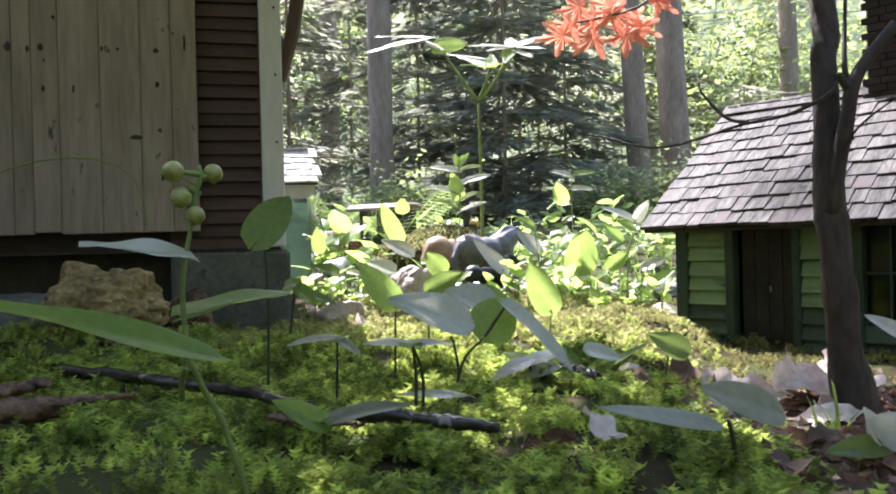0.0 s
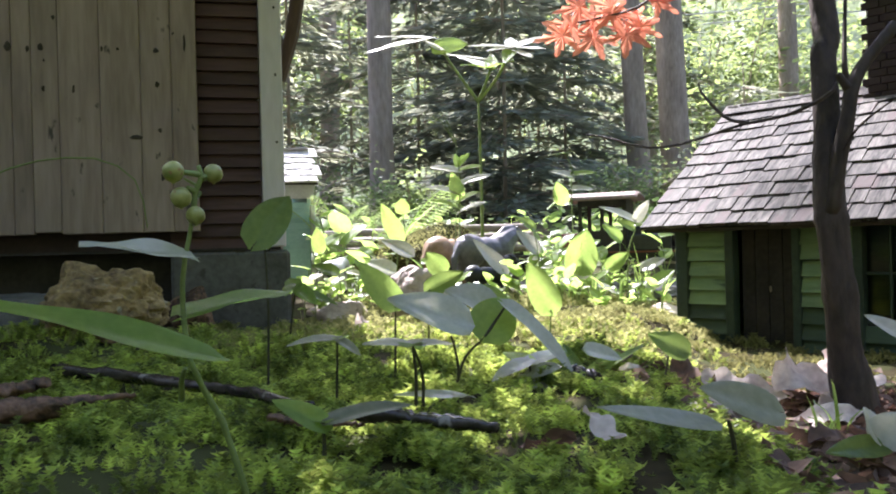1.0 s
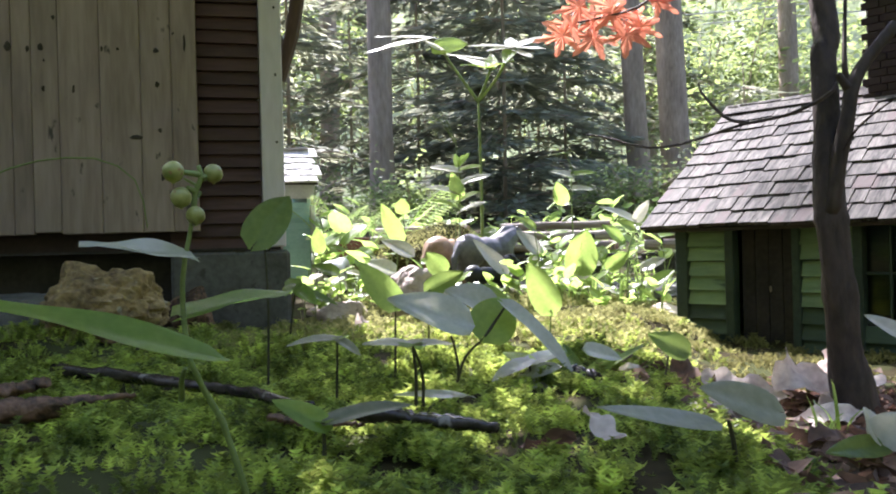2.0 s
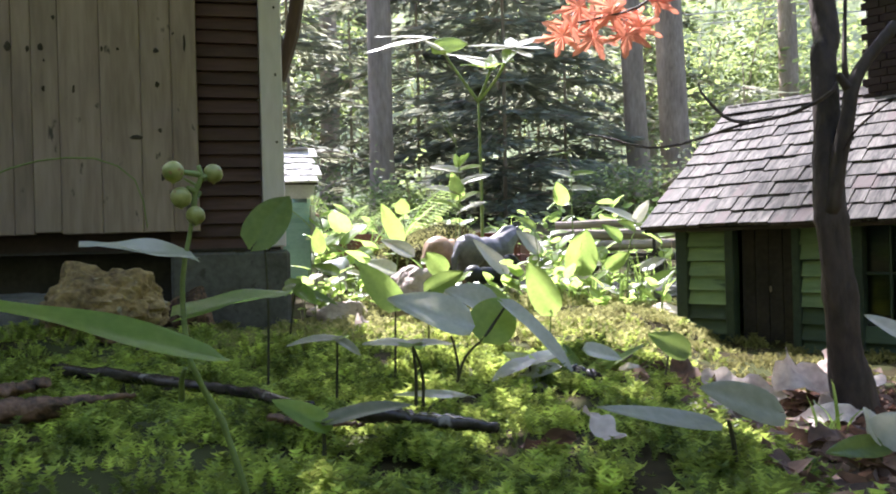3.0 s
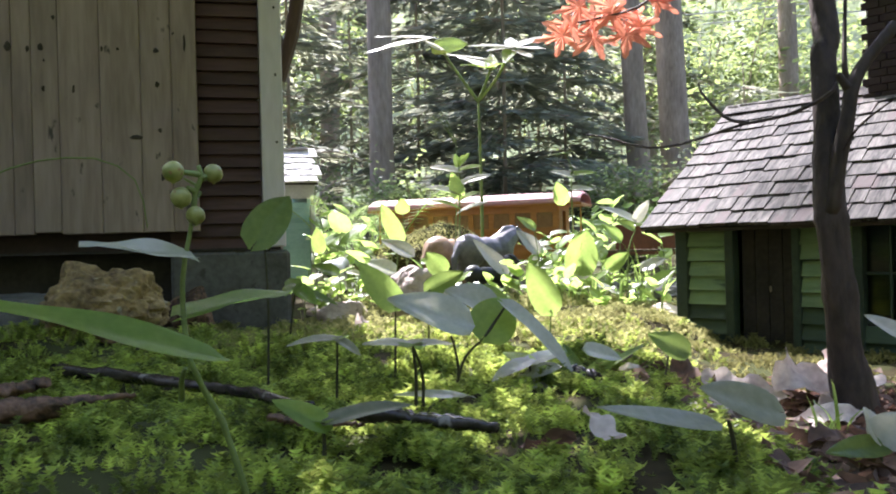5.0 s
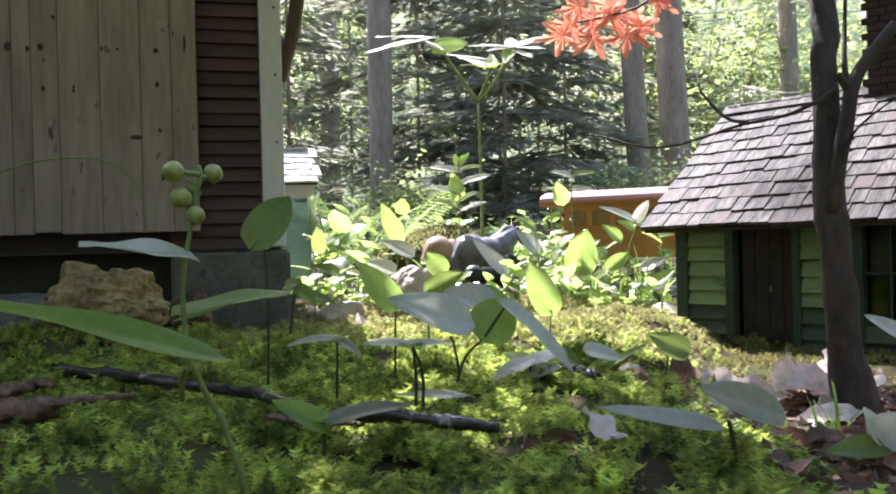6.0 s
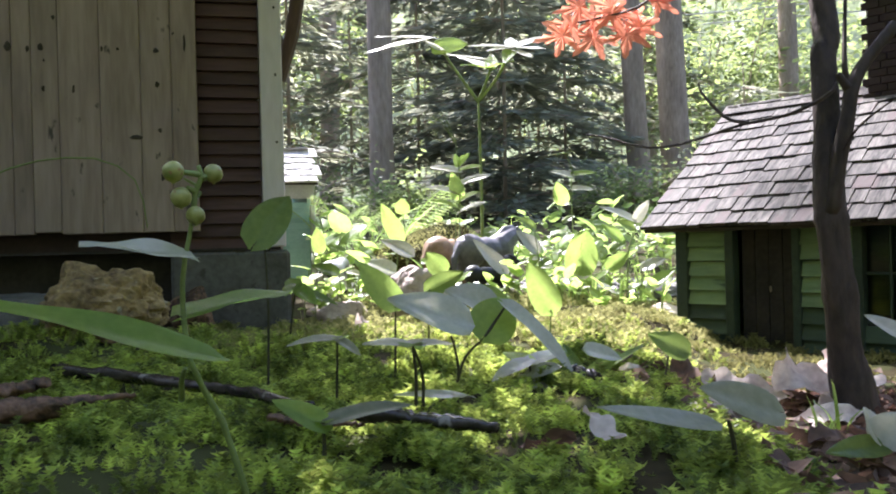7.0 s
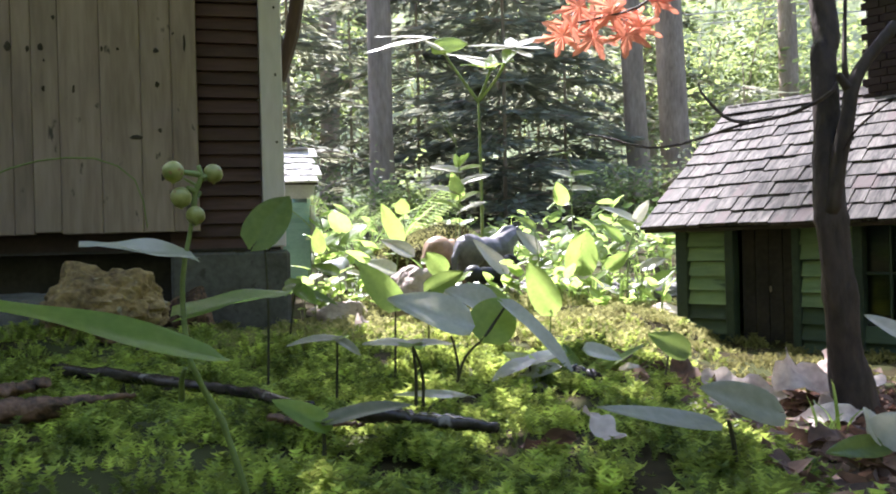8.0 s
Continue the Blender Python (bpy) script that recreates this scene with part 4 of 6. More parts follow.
def bright_shrub(x, y, height, reach, seed, count=1500, leaf=0.05):
    """A broadleaf understory shrub in the sun."""
    rnd = random.Random(seed)
    shrub = thing("understory_shrub", pose(x, y, ground_z(x, y)), "sunlit yellow-green understory shrub", "shrub", "shrubs of the woods")
    limbs = bmesh.new()
    verts, faces = [], []
    for k in range(12):
        a, ln = rnd.uniform(0, 6.28), reach * rnd.uniform(0.4, 1)
        e = Vector((ln * math.cos(a), ln * math.sin(a), height * rnd.uniform(0.35, 1)))
        tube([(0, 0, -0.05), tuple(e * 0.5 + Vector((0, 0, 0.15 * height))), tuple(e)], [0.015, 0.01, 0.003], 5, limbs)
        for q in range(count // 12):
            c = e * rnd.uniform(0.45, 1.08) + Vector((rnd.gauss(0, 0.2), rnd.gauss(0, 0.2), rnd.gauss(0, 0.14))) * reach
            d = Vector((rnd.gauss(0, 1), rnd.gauss(0, 1), rnd.gauss(0, 0.35))).normalized() * leaf * rnd.uniform(0.6, 1.3)
            w = d.cross(Vector((rnd.gauss(0, 0.4), rnd.gauss(0, 0.4), 1))).normalized() * leaf * 0.5
            n = len(verts)
            verts += [tuple(c - d), tuple(c - d * 0.1 + w), tuple(c + d), tuple(c - d * 0.1 - w)]
            faces.append((n, n + 1, n + 2, n + 3))
    tagged(part("limb", limbs, M["bark"], shrub), kind="stuff")
    me = bpy.data.meshes.new("leaves")
    me.from_pydata(verts, [], faces)
    me.materials.append(M["broad"])
    tagged(part("leaves", me, None, shrub), kind="stuff")


for k, (sx, sy, sh, sr) in enumerate(((3.6, 9.8, 2.6, 1.3), (5.2, 11, 3.4, 1.6), (2.8, 12, 4.0, 1.8), (4.4, 13.5, 4.6, 2.0), (-2.0, 11.5, 3.6, 1.6),
                                      (-3.2, 11, 3.2, 1.5), (0.1, 13.5, 4.4, 2.0), (1.6, 13.5, 4.8, 2.0), (6.2, 12.5, 4.2, 1.8), (-1.1, 14, 5.0, 2.0),
                                      (2.6, 6.2, 0.7, 0.6), (1.2, 5.0, 0.4, 0.45), (-1.0, 5.2, 0.5, 0.5), (3.4, 7.0, 1.3, 0.8), (-0.2, 4.6, 0.3, 0.4))):
    bright_shrub(sx, sy, sh, sr, 200 + k, 2200, 0.045 + 0.002 * sy if sy > 8 else 0.022)


# ---- moss carpet ----
def moss(name, label, mat, count, lo, hi, size, keep, seed, nodes=7):
    """Upright and arching moss shoots, each one piece: a stem set round with pointed leaflets, fullest at the tip, in cushions with gaps."""
    rnd = random.Random(seed)
    verts, faces = [], []
    for n in range(count):
        x, y = rnd.uniform(lo[0], hi[0]), rnd.uniform(lo[1], hi[1])
        p = keep(x, y)
        if p <= 0.02:
            continue
        clump = smooth(noise.noise((x * 48, y * 48, 6.5)) + 0.5 * noise.noise((x * 130, y * 130, 2.5)), -0.30, 0.25)
        if rnd.random() > p * (0.2 + 0.8 * clump):
            continue
        z = ground_z(x, y) - 0.003
        a = rnd.uniform(0, 6.283)
        ca, sa = math.cos(a), math.sin(a)
        ln = size * rnd.uniform(0.6, 1.25) * (0.6 + 0.5 * clump)
        rise, over = rnd.uniform(0.65, 1.1), rnd.uniform(0.1, 0.75)
        spin = rnd.uniform(0, 6.283)
        first = len(verts)
        for i in range(nodes + 1):
            u = i / nodes
            d, h = over * ln * u ** 1.5, rise * ln * (u - 0.30 * over * u * u)
            verts.append((x + ca * d, y + sa * d, z + h))
        for i in range(1, nodes):
            u = i / nodes
            ll = ln * (0.17 + 0.12 * u) * rnd.uniform(0.7, 1.2)
            q, r = verts[first + i], verts[first + i + 1]
            for k in range(3):
                w = spin + i * 1.1 + k * 2.094
                lift = ll * (0.25 + 0.5 * u)
                verts.append((q[0] + math.cos(w) * ll, q[1] + math.sin(w) * ll, q[2] + lift))
                faces.append((first + i, first + i + 1, len(verts) - 1))
    me = bpy.data.meshes.new(name)
    me.from_pydata(verts, [], faces)
    me.materials.append(mat)
    tagged(new(name, me), label, "moss", kind="stuff")


def bank(x, y):
    """How mossy the ground is."""
    edge = 0.14 + 0.13 * smooth(y, 0.55, 1.1)
    k = 1 - smooth(x, edge - 0.02, edge + 0.10) * (1 - smooth(y, 0.85, 1.0) * 0.6)
    return max(0.0, k) * (0.6 + 0.6 * (noise.noise((x * 14, y * 14, 9)) + 0.5))


def in_view(x, y, pad=0.1):
    return abs(x) < 0.62 * y + pad and not (x < -0.19 and y > 0.92)


moss("moss_carpet", "bright green feathery moss carpet", M["moss"], 88000, (-0.45, 0.16), (0.42, 0.66), 0.0118,
     # thinned at one spot, where bare dark soil stands for a shadow
     lambda x, y: bank(x, y) * in_view(x, y) * (1 - 0.9 * math.exp(-((x + 0.155) ** 2 / 0.0035 + (y - 0.30) ** 2 / 0.0022))), 1)
# changes over to the sunlit moss colour where the shade ends
moss("yellow_moss", "yellow-green moss with sunlight in its colour", M["moss_sunlit"], 46000, (-0.4, 0.6), (0.5, 1.45), 0.0120,
     lambda x, y: bank(x, y) * in_view(x, y) * smooth(y + 0.08 * noise.noise((x * 9, y * 9, 3)), 0.6, 0.85), 2)
moss("moss_carpet", "green feathery moss behind the bank", M["moss"], 34000, (-0.5, 0.58), (0.5, 1.1), 0.0125,
     lambda x, y: bank(x, y) * in_view(x, y) * (1 - smooth(y + 0.08 * noise.noise((x * 9, y * 9, 3)), 0.7, 0.95)), 3)


moss("yellow_moss", "thin olive moss on the soil before the shed", M["moss_soil"], 26000, (0.12, 0.58), (0.5, 1.02), 0.0075,
     lambda x, y: in_view(x, y) * (0.55 + 0.9 * noise.noise((x * 17, y * 17, 2))) * (x - 0.30 + y - 1.02 < -0.01), 4, 5)


# ---- the sapling beside the shed ----
def build_sapling():
    bx, by = 0.292, 0.553
    tree = thing("maple_sapling", pose(bx, by, ground_z(bx, by)), "young maple with a forked brown trunk beside the shed", "tree")
    o = Vector((bx, by, ground_z(bx, by)))
    loc = lambda pts: [tuple(Vector(p) - o) for p in pts]
    main = curve_points([(0.292, 0.555, -0.034), (0.2882, 0.555, -0.0053), (0.2817, 0.555, 0.0439), (0.2795, 0.556, 0.0849), (0.2765, 0.557, 0.1258), (0.2757, 0.56, 0.1586), (0.2778, 0.565, 0.2093), (0.2814, 0.575, 0.2532), (0.2865, 0.585, 0.2987), (0.27, 0.63, 0.55), (0.20, 0.72, 0.9), (0.16, 0.8, 1.5)], 56)
    rad = [0.0180 - 0.0070 * smooth(p[2], -0.03, 0.05) - 0.0018 * smooth(p[2], 0.15, 0.19) - 0.005 * smooth(p[2], 0.2, 1.4) for p in main]
    for k in (7, 8, 14, 15, 21, 27):
        rad[k] *= 1.1
    part("trunk", tube(loc(main), rad, 18, wobble=0.12), M["bark_sapling"], tree, shade=True)
    fork = curve_points([(0.274, 0.553, 0.135), (0.2776, 0.549, 0.1717), (0.2823, 0.545, 0.1997), (0.287, 0.545, 0.2249), (0.2988, 0.545, 0.2455), (0.3187, 0.545, 0.269), (0.3486, 0.545, 0.3084), (0.62, 0.5, 0.75), (0.8, 0.45, 1.2)], 30)
    part("fork", tube(loc(fork), [0.0068 - 0.0040 * (k / 29) ** 0.7 for k in range(30)], 10, wobble=0.2), M["bark_sapling"], tree, shade=True)
    part("stub", tube(loc(curve_points([(0.2869, 0.545, 0.2217), (0.2814, 0.545, 0.2279), (0.2768, 0.545, 0.2348)], 8)), [0.004 - 0.0003 * k for k in range(8)], 8, wobble=0.2), M["bark_sapling"], tree, shade=True)
    for pts, r in ((((0.2869, 0.545, 0.2197), (0.285, 0.55, 0.2349), (0.2874, 0.555, 0.2605), (0.2918, 0.56, 0.2988)), 0.0026),
                   (((0.2861, 0.56, 0.2371), (0.2725, 0.55, 0.221), (0.2482, 0.56, 0.2092), (0.2184, 0.58, 0.2049), (0.1859, 0.6, 0.1956), (0.16, 0.62, 0.1953), (0.1324, 0.64, 0.2071), (0.1172, 0.66, 0.2127)), 0.0015),
                   (((0.227, 0.58, 0.2068), (0.2173, 0.6, 0.2146), (0.2068, 0.62, 0.2365), (0.2066, 0.63, 0.2478)), 0.0016),
                   (((0.2756, 0.555, 0.1668), (0.2815, 0.53, 0.1934), (0.2911, 0.5, 0.2089)), 0.0012)):
        line = curve_points(pts, 18)
        part("twig", tube(loc(line), [r * (1.1 - 0.7 * k / 17) for k in range(18)], 6, wobble=0.2), M["bark_sapling"], tree)
    # unseen crown above: limbs and many leaves, laid out to shade the foreground
    rnd = random.Random(77)
    limbs = bmesh.new()
    verts, faces = [], []
    for k in range(38):
        s = Vector(main[-1 - rnd.randint(0, 14)])
        e = Vector((-0.95 + 1.4 * rnd.random() ** 1.4, rnd.uniform(0.3, 1.38), 0))
        e.z = 0.85 + 0.22 * e.y * 0.5 + rnd.uniform(0.0, 0.55)
        if k > 35:   # added boughs that shade the low ground by the shed
            e = Vector(((-0.02, 1.2, 1.05), (-0.2, 1.28, 1.0))[k - 36])
        if k < 4:   # added full boughs on the barn's side, keeping sun off the moss
            e = Vector(((-0.40, 1.0, 1.1), (-0.55, 1.05, 1.15), (-0.5, 0.9, 1.0), (-0.35, 1.15, 1.2))[k])
        mid = (s + e) / 2 + Vector((0, 0, 0.12))
        tube(loc([s, mid, e]), [0.006, 0.004, 0.0015], 5, limbs)
        for q in range(62 if 3 < k < 36 else 90):
            f = rnd.uniform(0.3, 1.12)
            c = s.lerp(mid, f * 2) if f < 0.5 else mid.lerp(e, f * 2 - 1)
            c = c + Vector((rnd.gauss(0, 0.1), rnd.gauss(0, 0.1), rnd.gauss(0, 0.05)))
            if c.z < 0.30 + 0.42 * max(c.y, 0.2):
                continue
            fall = c - sun_from * (c.z / sun_from.z)
            if 0.0 < fall.x < 0.24 and 0.2 < fall.y < 0.8 and rnd.random() < 0.2:   # a gap left in the crown for sun on the bank
                continue
            c = c - o
            d = Vector((rnd.gauss(0, 1), rnd.gauss(0, 1), rnd.gauss(0, 0.25))).normalized() * rnd.uniform(0.03, 0.05)
            w = d.cross(Vector((rnd.gauss(0, 0.25), rnd.gauss(0, 0.25), 1))).normalized() * d.length * 0.8
            m = len(verts)
            verts += [tuple(c - d), tuple(c - 0.35 * d + w * 0.5), tuple(c + w), tuple(c + 0.3 * d + w * 0.4), tuple(c + d),
                      tuple(c + 0.3 * d - w * 0.4), tuple(c - w), tuple(c - 0.35 * d - w * 0.5)]
            faces.append(tuple(range(m, m + 8)))
    tagged(part("limb", limbs, M["bark_sapling"], tree), kind="stuff")
    me = bpy.data.meshes.new("leaves")
    me.from_pydata(verts, [], faces)
    me.materials.append(M["leaf"])
    tagged(part("leaves", me, None, tree, "unseen green maple crown shading the foreground"), kind="stuff")


build_sapling()


# ---- plants with their own places ----
def herb(name, label, category, base, stems, leaves, group="", stem_mat="stem", r=0.0012):
    """A small plant: thin stems, and leaves given by stalk end, tip, width, facing, material."""
    x, y = base[0], base[1]
    o = Vector((x, y, ground_z(x, y)))
    plant = thing(name, pose(*o), label, category, group)
    for pts in stems:
        line = curve_points([Vector(p) - o for p in pts], 12)
        part("stem", tube(line, [r * (1.15 - 0.4 * k / 11) for k in range(12)], 6), M[stem_mat], plant, shade=True)
    for a, b, width, face, mat, *shape in leaves:
        fold, droop, heart, wave = (list(shape) + [0.25, 0.08, 0.12, 0.018][len(shape):])
        ln = (Vector(b) - Vector(a)).length
        ob = part("leaf", leaf_mesh(ln, width, fold, droop, heart, wave=wave), M[mat], plant, shade=True)
        ob.matrix_basis = leaf_pose(Vector(a) - o, Vector(b) - o, face)
    return plant


def low(x, y):
    return (x, y, ground_z(x, y) - 0.004)


MAY = "woodland plant"
G = "mayflower plants in the moss"
# berry plant nearest to the camera
b = low(-0.072, 0.285)
bp = herb("mayflower_plant", "mayflower with green berries and long bright leaves in the moss", MAY, b,
     [(b, (-0.0819, 0.28, 0.0566), (-0.0914, 0.275, 0.0786), (-0.0942, 0.275, 0.0965), (-0.0942, 0.275, 0.1127), (-0.0914, 0.275, 0.1268), (-0.09, 0.275, 0.1339)),
      ((-0.09, 0.275, 0.1339), (-0.089, 0.275, 0.141), (-0.0868, 0.275, 0.1474), (-0.0877, 0.275, 0.1511)),
      ((-0.089, 0.275, 0.142), (-0.0908, 0.272, 0.1432)),
      ((-0.0872, 0.275, 0.148), (-0.0938, 0.272, 0.1489)),
      ((-0.0864, 0.275, 0.1466), (-0.0836, 0.278, 0.1486)),
      ((-0.101, 0.29, 0.0654), (-0.099, 0.285, 0.0737), (-0.0958, 0.28, 0.0786))],
     [((-0.0787, 0.268, 0.0834), (-0.1484, 0.225, 0.1126), 0.0165, (0.05, -0.42, 0.9), "leaf", 0.25, 0.03, 0.04, 0.05),
      ((-0.0906, 0.272, 0.1184), (-0.1246, 0.262, 0.1244), 0.011, (0, -0.36, 0.9), "leaf_sheen", 0.5, 0.0, 0.1, 0.09),
      ((-0.0952, 0.278, 0.0979), (-0.0665, 0.33, 0.1045), 0.0165, (-0.1, -0.5, 0.85), "leaf", 0.35, 0.03, 0.1, 0.06)], G, "stem", 0.0011)
o = bp.matrix_basis.translation
for c, rr in (((-0.0953, 0.271, 0.1488), 0.0037), ((-0.0834, 0.278, 0.1486), 0.0034), ((-0.0927, 0.271, 0.1398), 0.0036), ((-0.0885, 0.273, 0.1334), 0.0033)):
    bm = bmesh.new()
    bmesh.ops.create_uvsphere(bm, u_segments=18, v_segments=12, radius=rr, matrix=Matrix.Translation(Vector(c) - o))
    for v in bm.verts:
        v.co += Vector(noise.noise_vector(v.co * 240)) * 0.0002
    bmesh.ops.create_icosphere(bm, subdivisions=1, radius=rr * 0.2, matrix=Matrix.Translation(Vector(c) - o + Vector((0, 0, -rr))))
    part("berry", bm, M["berry"], bp, "pale green speckled berry", shade=True)
for p, q in (((-0.0883, 0.275, 0.144), (-0.0932, 0.276, 0.1468)), ((-0.088, 0.275, 0.1399), (-0.0873, 0.276, 0.142)), ((-0.0872, 0.275, 0.148), (-0.0909, 0.276, 0.1492))):
    part("stalk", tube([Vector(p) - o, (Vector(p) + Vector(q)) / 2 - o, Vector(q) - o], [0.0005, 0.0007, 0.0004], 5), M["stem"], bp)

b = low(-0.1188, 0.5)
herb("mayflower_plant", "mayflower with one heart-shaped green leaf", MAY, b,
     [(b, (-0.1168, 0.5, 0.0759), (-0.1174, 0.5, 0.1091), (-0.1184, 0.5, 0.1275))],
     [((-0.1228, 0.5, 0.1276), (-0.1055, 0.52, 0.158), 0.027, (0.25, -0.75, 0.55), "leaf", 0.35, 0.05, 0.22, 0.02)], G, "stem_dark", 0.0009)
# group in the middle
b = low(0.0018, 0.53)
herb("mayflower_plant", "mayflower with broad glossy ribbed leaves", MAY, b,
     [(b, (0.0051, 0.53, 0.0328), (0.0029, 0.53, 0.0504), (0.0007, 0.52, 0.0595)),
      (b, (0.0089, 0.53, 0.0425), (0.0231, 0.525, 0.0583)),
      ((0.0231, 0.525, 0.0583), (0.0315, 0.53, 0.0692), (0.0384, 0.53, 0.0788))],
     [((0.014, 0.52, 0.0683), (-0.038, 0.5, 0.0901), 0.031, (0.12, -0.72, 0.68), "leaf_sheen", 0.18, 0.07, 0.06, 0.02),
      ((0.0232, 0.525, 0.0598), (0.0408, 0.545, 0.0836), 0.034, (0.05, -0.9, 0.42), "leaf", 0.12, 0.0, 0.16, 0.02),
      ((0.0372, 0.53, 0.08), (0.0842, 0.51, 0.0351), 0.02, (0.5, -0.45, 0.74), "leaf_sheen", 0.45, 0.05, 0.08, 0.03),
      ((0.0335, 0.56, 0.0746), (-0.0032, 0.55, 0.0893), 0.03, (0.15, -0.62, 0.76), "leaf_sheen", 0.35, 0.0, 0.08, 0.02),
      ((0.0337, 0.565, 0.0708), (0.0253, 0.57, 0.092), 0.024, (0.1, -0.95, 0.2), "leaf", 0.2, 0.0, 0.1, 0.02)], G, "stem_dark", 0.001)
b = low(-0.0406, 0.56)
herb("mayflower_plant", "mayflower with an upright yellow-green leaf", MAY, b,
     [(b, (-0.0397, 0.56, 0.0517), (-0.039, 0.56, 0.0798))],
     [((-0.037, 0.56, 0.0781), (-0.0668, 0.575, 0.1099), 0.021, (-0.15, -0.95, 0.2), "leaf", 0.2, 0.02, 0.08, 0.02)], G, "stem_dark", 0.0009)
b = low(-0.0198, 0.72)
herb("mayflower_plant", "mayflower with a spotted slanting leaf", MAY, b,
     [(b, (-0.0198, 0.72, 0.0526), (-0.018, 0.72, 0.0812))],
     [((-0.0201, 0.72, 0.0802), (0.0145, 0.73, 0.097), 0.021, (0.1, -0.85, 0.5), "leaf", 0.2, 0.02, 0.1, 0.02)], G, "stem_dark", 0.0009)
b = low(0.0918, 0.74)
herb("mayflower_plant", "mayflower with an upright oval leaf", MAY, b,
     [(b, (0.0947, 0.74, 0.0314), (0.0965, 0.74, 0.0575))],
     [((0.0975, 0.74, 0.0564), (0.0769, 0.75, 0.1036), 0.029, (-0.1, -1, 0.15), "leaf", 0.2, 0.0, 0.1, 0.02)], G, "stem", 0.001)
b = low(0.0841, 1.2)
herb("mayflower_plant", "mayflower with a long pale leaf before the horses", MAY, b,
     [(b, (0.0884, 1.2, 0.0532), (0.0839, 1.2, 0.0842))],
     [((0.089, 1.2, 0.077), (0.0398, 1.22, 0.1315), 0.031, (0.35, -0.75, 0.6), "leaf_sheen", 0.25, 0.0, 0.08, 0.02)], G, "stem", 0.001)
b = low(0.2072, 1.25)
herb("mayflower_plant", "mayflower with a large round leaf in the sun", MAY, b,
     [(b, (0.2082, 1.25, 0.0519), (0.2052, 1.25, 0.0796))],
     [((0.2087, 1.25, 0.074), (0.2252, 1.26, 0.1438), 0.054, (0.05, -0.95, 0.3), "leaf", 0.2, 0.0, 0.12, 0.02),
      ((0.2068, 1.25, 0.0704), (0.2432, 1.29, 0.1174), 0.04, (0.4, -0.7, 0.6), "leaf_sheen", 0.2, 0.0, 0.1, 0.02)], G, "stem", 0.0012)
b = low(-0.0177, 0.95)
herb("mayflower_plant", "mayflower with a round green leaf", MAY, b,
     [(b, (-0.0125, 0.95, 0.0692), (-0.0078, 0.95, 0.088))],
     [((-0.0064, 0.95, 0.0894), (-0.027, 0.96, 0.1143), 0.027, (-0.05, -0.95, 0.3), "leaf", 0.2, 0.0, 0.12, 0.02)], G, "stem", 0.001)
b = low(-0.0204, 0.425)
herb("starflower_plant", "low plant with a flat whorl of dull leaves", MAY, b,
     [(b, (-0.0194, 0.425, 0.0491), (-0.0208, 0.425, 0.0667)),
      ((-0.0174, 0.43, 0.0134), (-0.0158, 0.43, 0.0482), (-0.0208, 0.425, 0.0661))],
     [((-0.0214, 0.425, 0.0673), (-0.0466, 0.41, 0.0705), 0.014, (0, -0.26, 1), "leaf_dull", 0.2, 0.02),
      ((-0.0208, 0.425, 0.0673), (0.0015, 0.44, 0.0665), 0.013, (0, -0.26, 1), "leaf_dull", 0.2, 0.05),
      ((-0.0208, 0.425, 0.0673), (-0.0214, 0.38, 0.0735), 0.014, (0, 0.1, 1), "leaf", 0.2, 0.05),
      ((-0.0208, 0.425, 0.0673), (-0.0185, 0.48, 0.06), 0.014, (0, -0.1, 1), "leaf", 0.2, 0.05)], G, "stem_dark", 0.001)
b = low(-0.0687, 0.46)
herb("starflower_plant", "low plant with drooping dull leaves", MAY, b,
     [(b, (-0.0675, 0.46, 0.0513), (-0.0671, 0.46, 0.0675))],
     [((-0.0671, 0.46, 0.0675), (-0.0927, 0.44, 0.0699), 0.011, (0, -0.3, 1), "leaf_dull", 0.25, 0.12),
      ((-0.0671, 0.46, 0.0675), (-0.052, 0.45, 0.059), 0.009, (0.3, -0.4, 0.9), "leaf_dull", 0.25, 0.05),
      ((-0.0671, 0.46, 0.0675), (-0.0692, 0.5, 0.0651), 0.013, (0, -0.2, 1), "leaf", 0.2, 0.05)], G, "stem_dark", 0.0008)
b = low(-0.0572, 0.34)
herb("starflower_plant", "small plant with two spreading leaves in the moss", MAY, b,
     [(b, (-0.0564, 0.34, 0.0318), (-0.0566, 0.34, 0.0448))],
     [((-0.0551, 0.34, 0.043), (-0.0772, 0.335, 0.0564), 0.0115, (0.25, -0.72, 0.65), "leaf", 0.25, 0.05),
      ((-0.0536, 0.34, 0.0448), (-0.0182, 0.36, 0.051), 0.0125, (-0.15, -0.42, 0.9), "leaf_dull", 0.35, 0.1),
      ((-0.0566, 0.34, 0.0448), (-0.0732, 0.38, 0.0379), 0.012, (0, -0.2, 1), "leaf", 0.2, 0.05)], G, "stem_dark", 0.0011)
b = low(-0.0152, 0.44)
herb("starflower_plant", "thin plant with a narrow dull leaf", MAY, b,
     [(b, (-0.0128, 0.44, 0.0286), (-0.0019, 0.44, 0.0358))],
     [((0.0046, 0.44, 0.0356), (-0.0319, 0.43, 0.0397), 0.01, (0, -0.3, 1), "leaf_sheen", 0.2, 0.02),
      ((0.003, 0.44, 0.0363), (0.0139, 0.46, 0.0309), 0.01, (0, -0.3, 1), "leaf_sheen", 0.2, 0.02)], G, "stem_dark", 0.0008)
b = low(0.0524, 0.52)
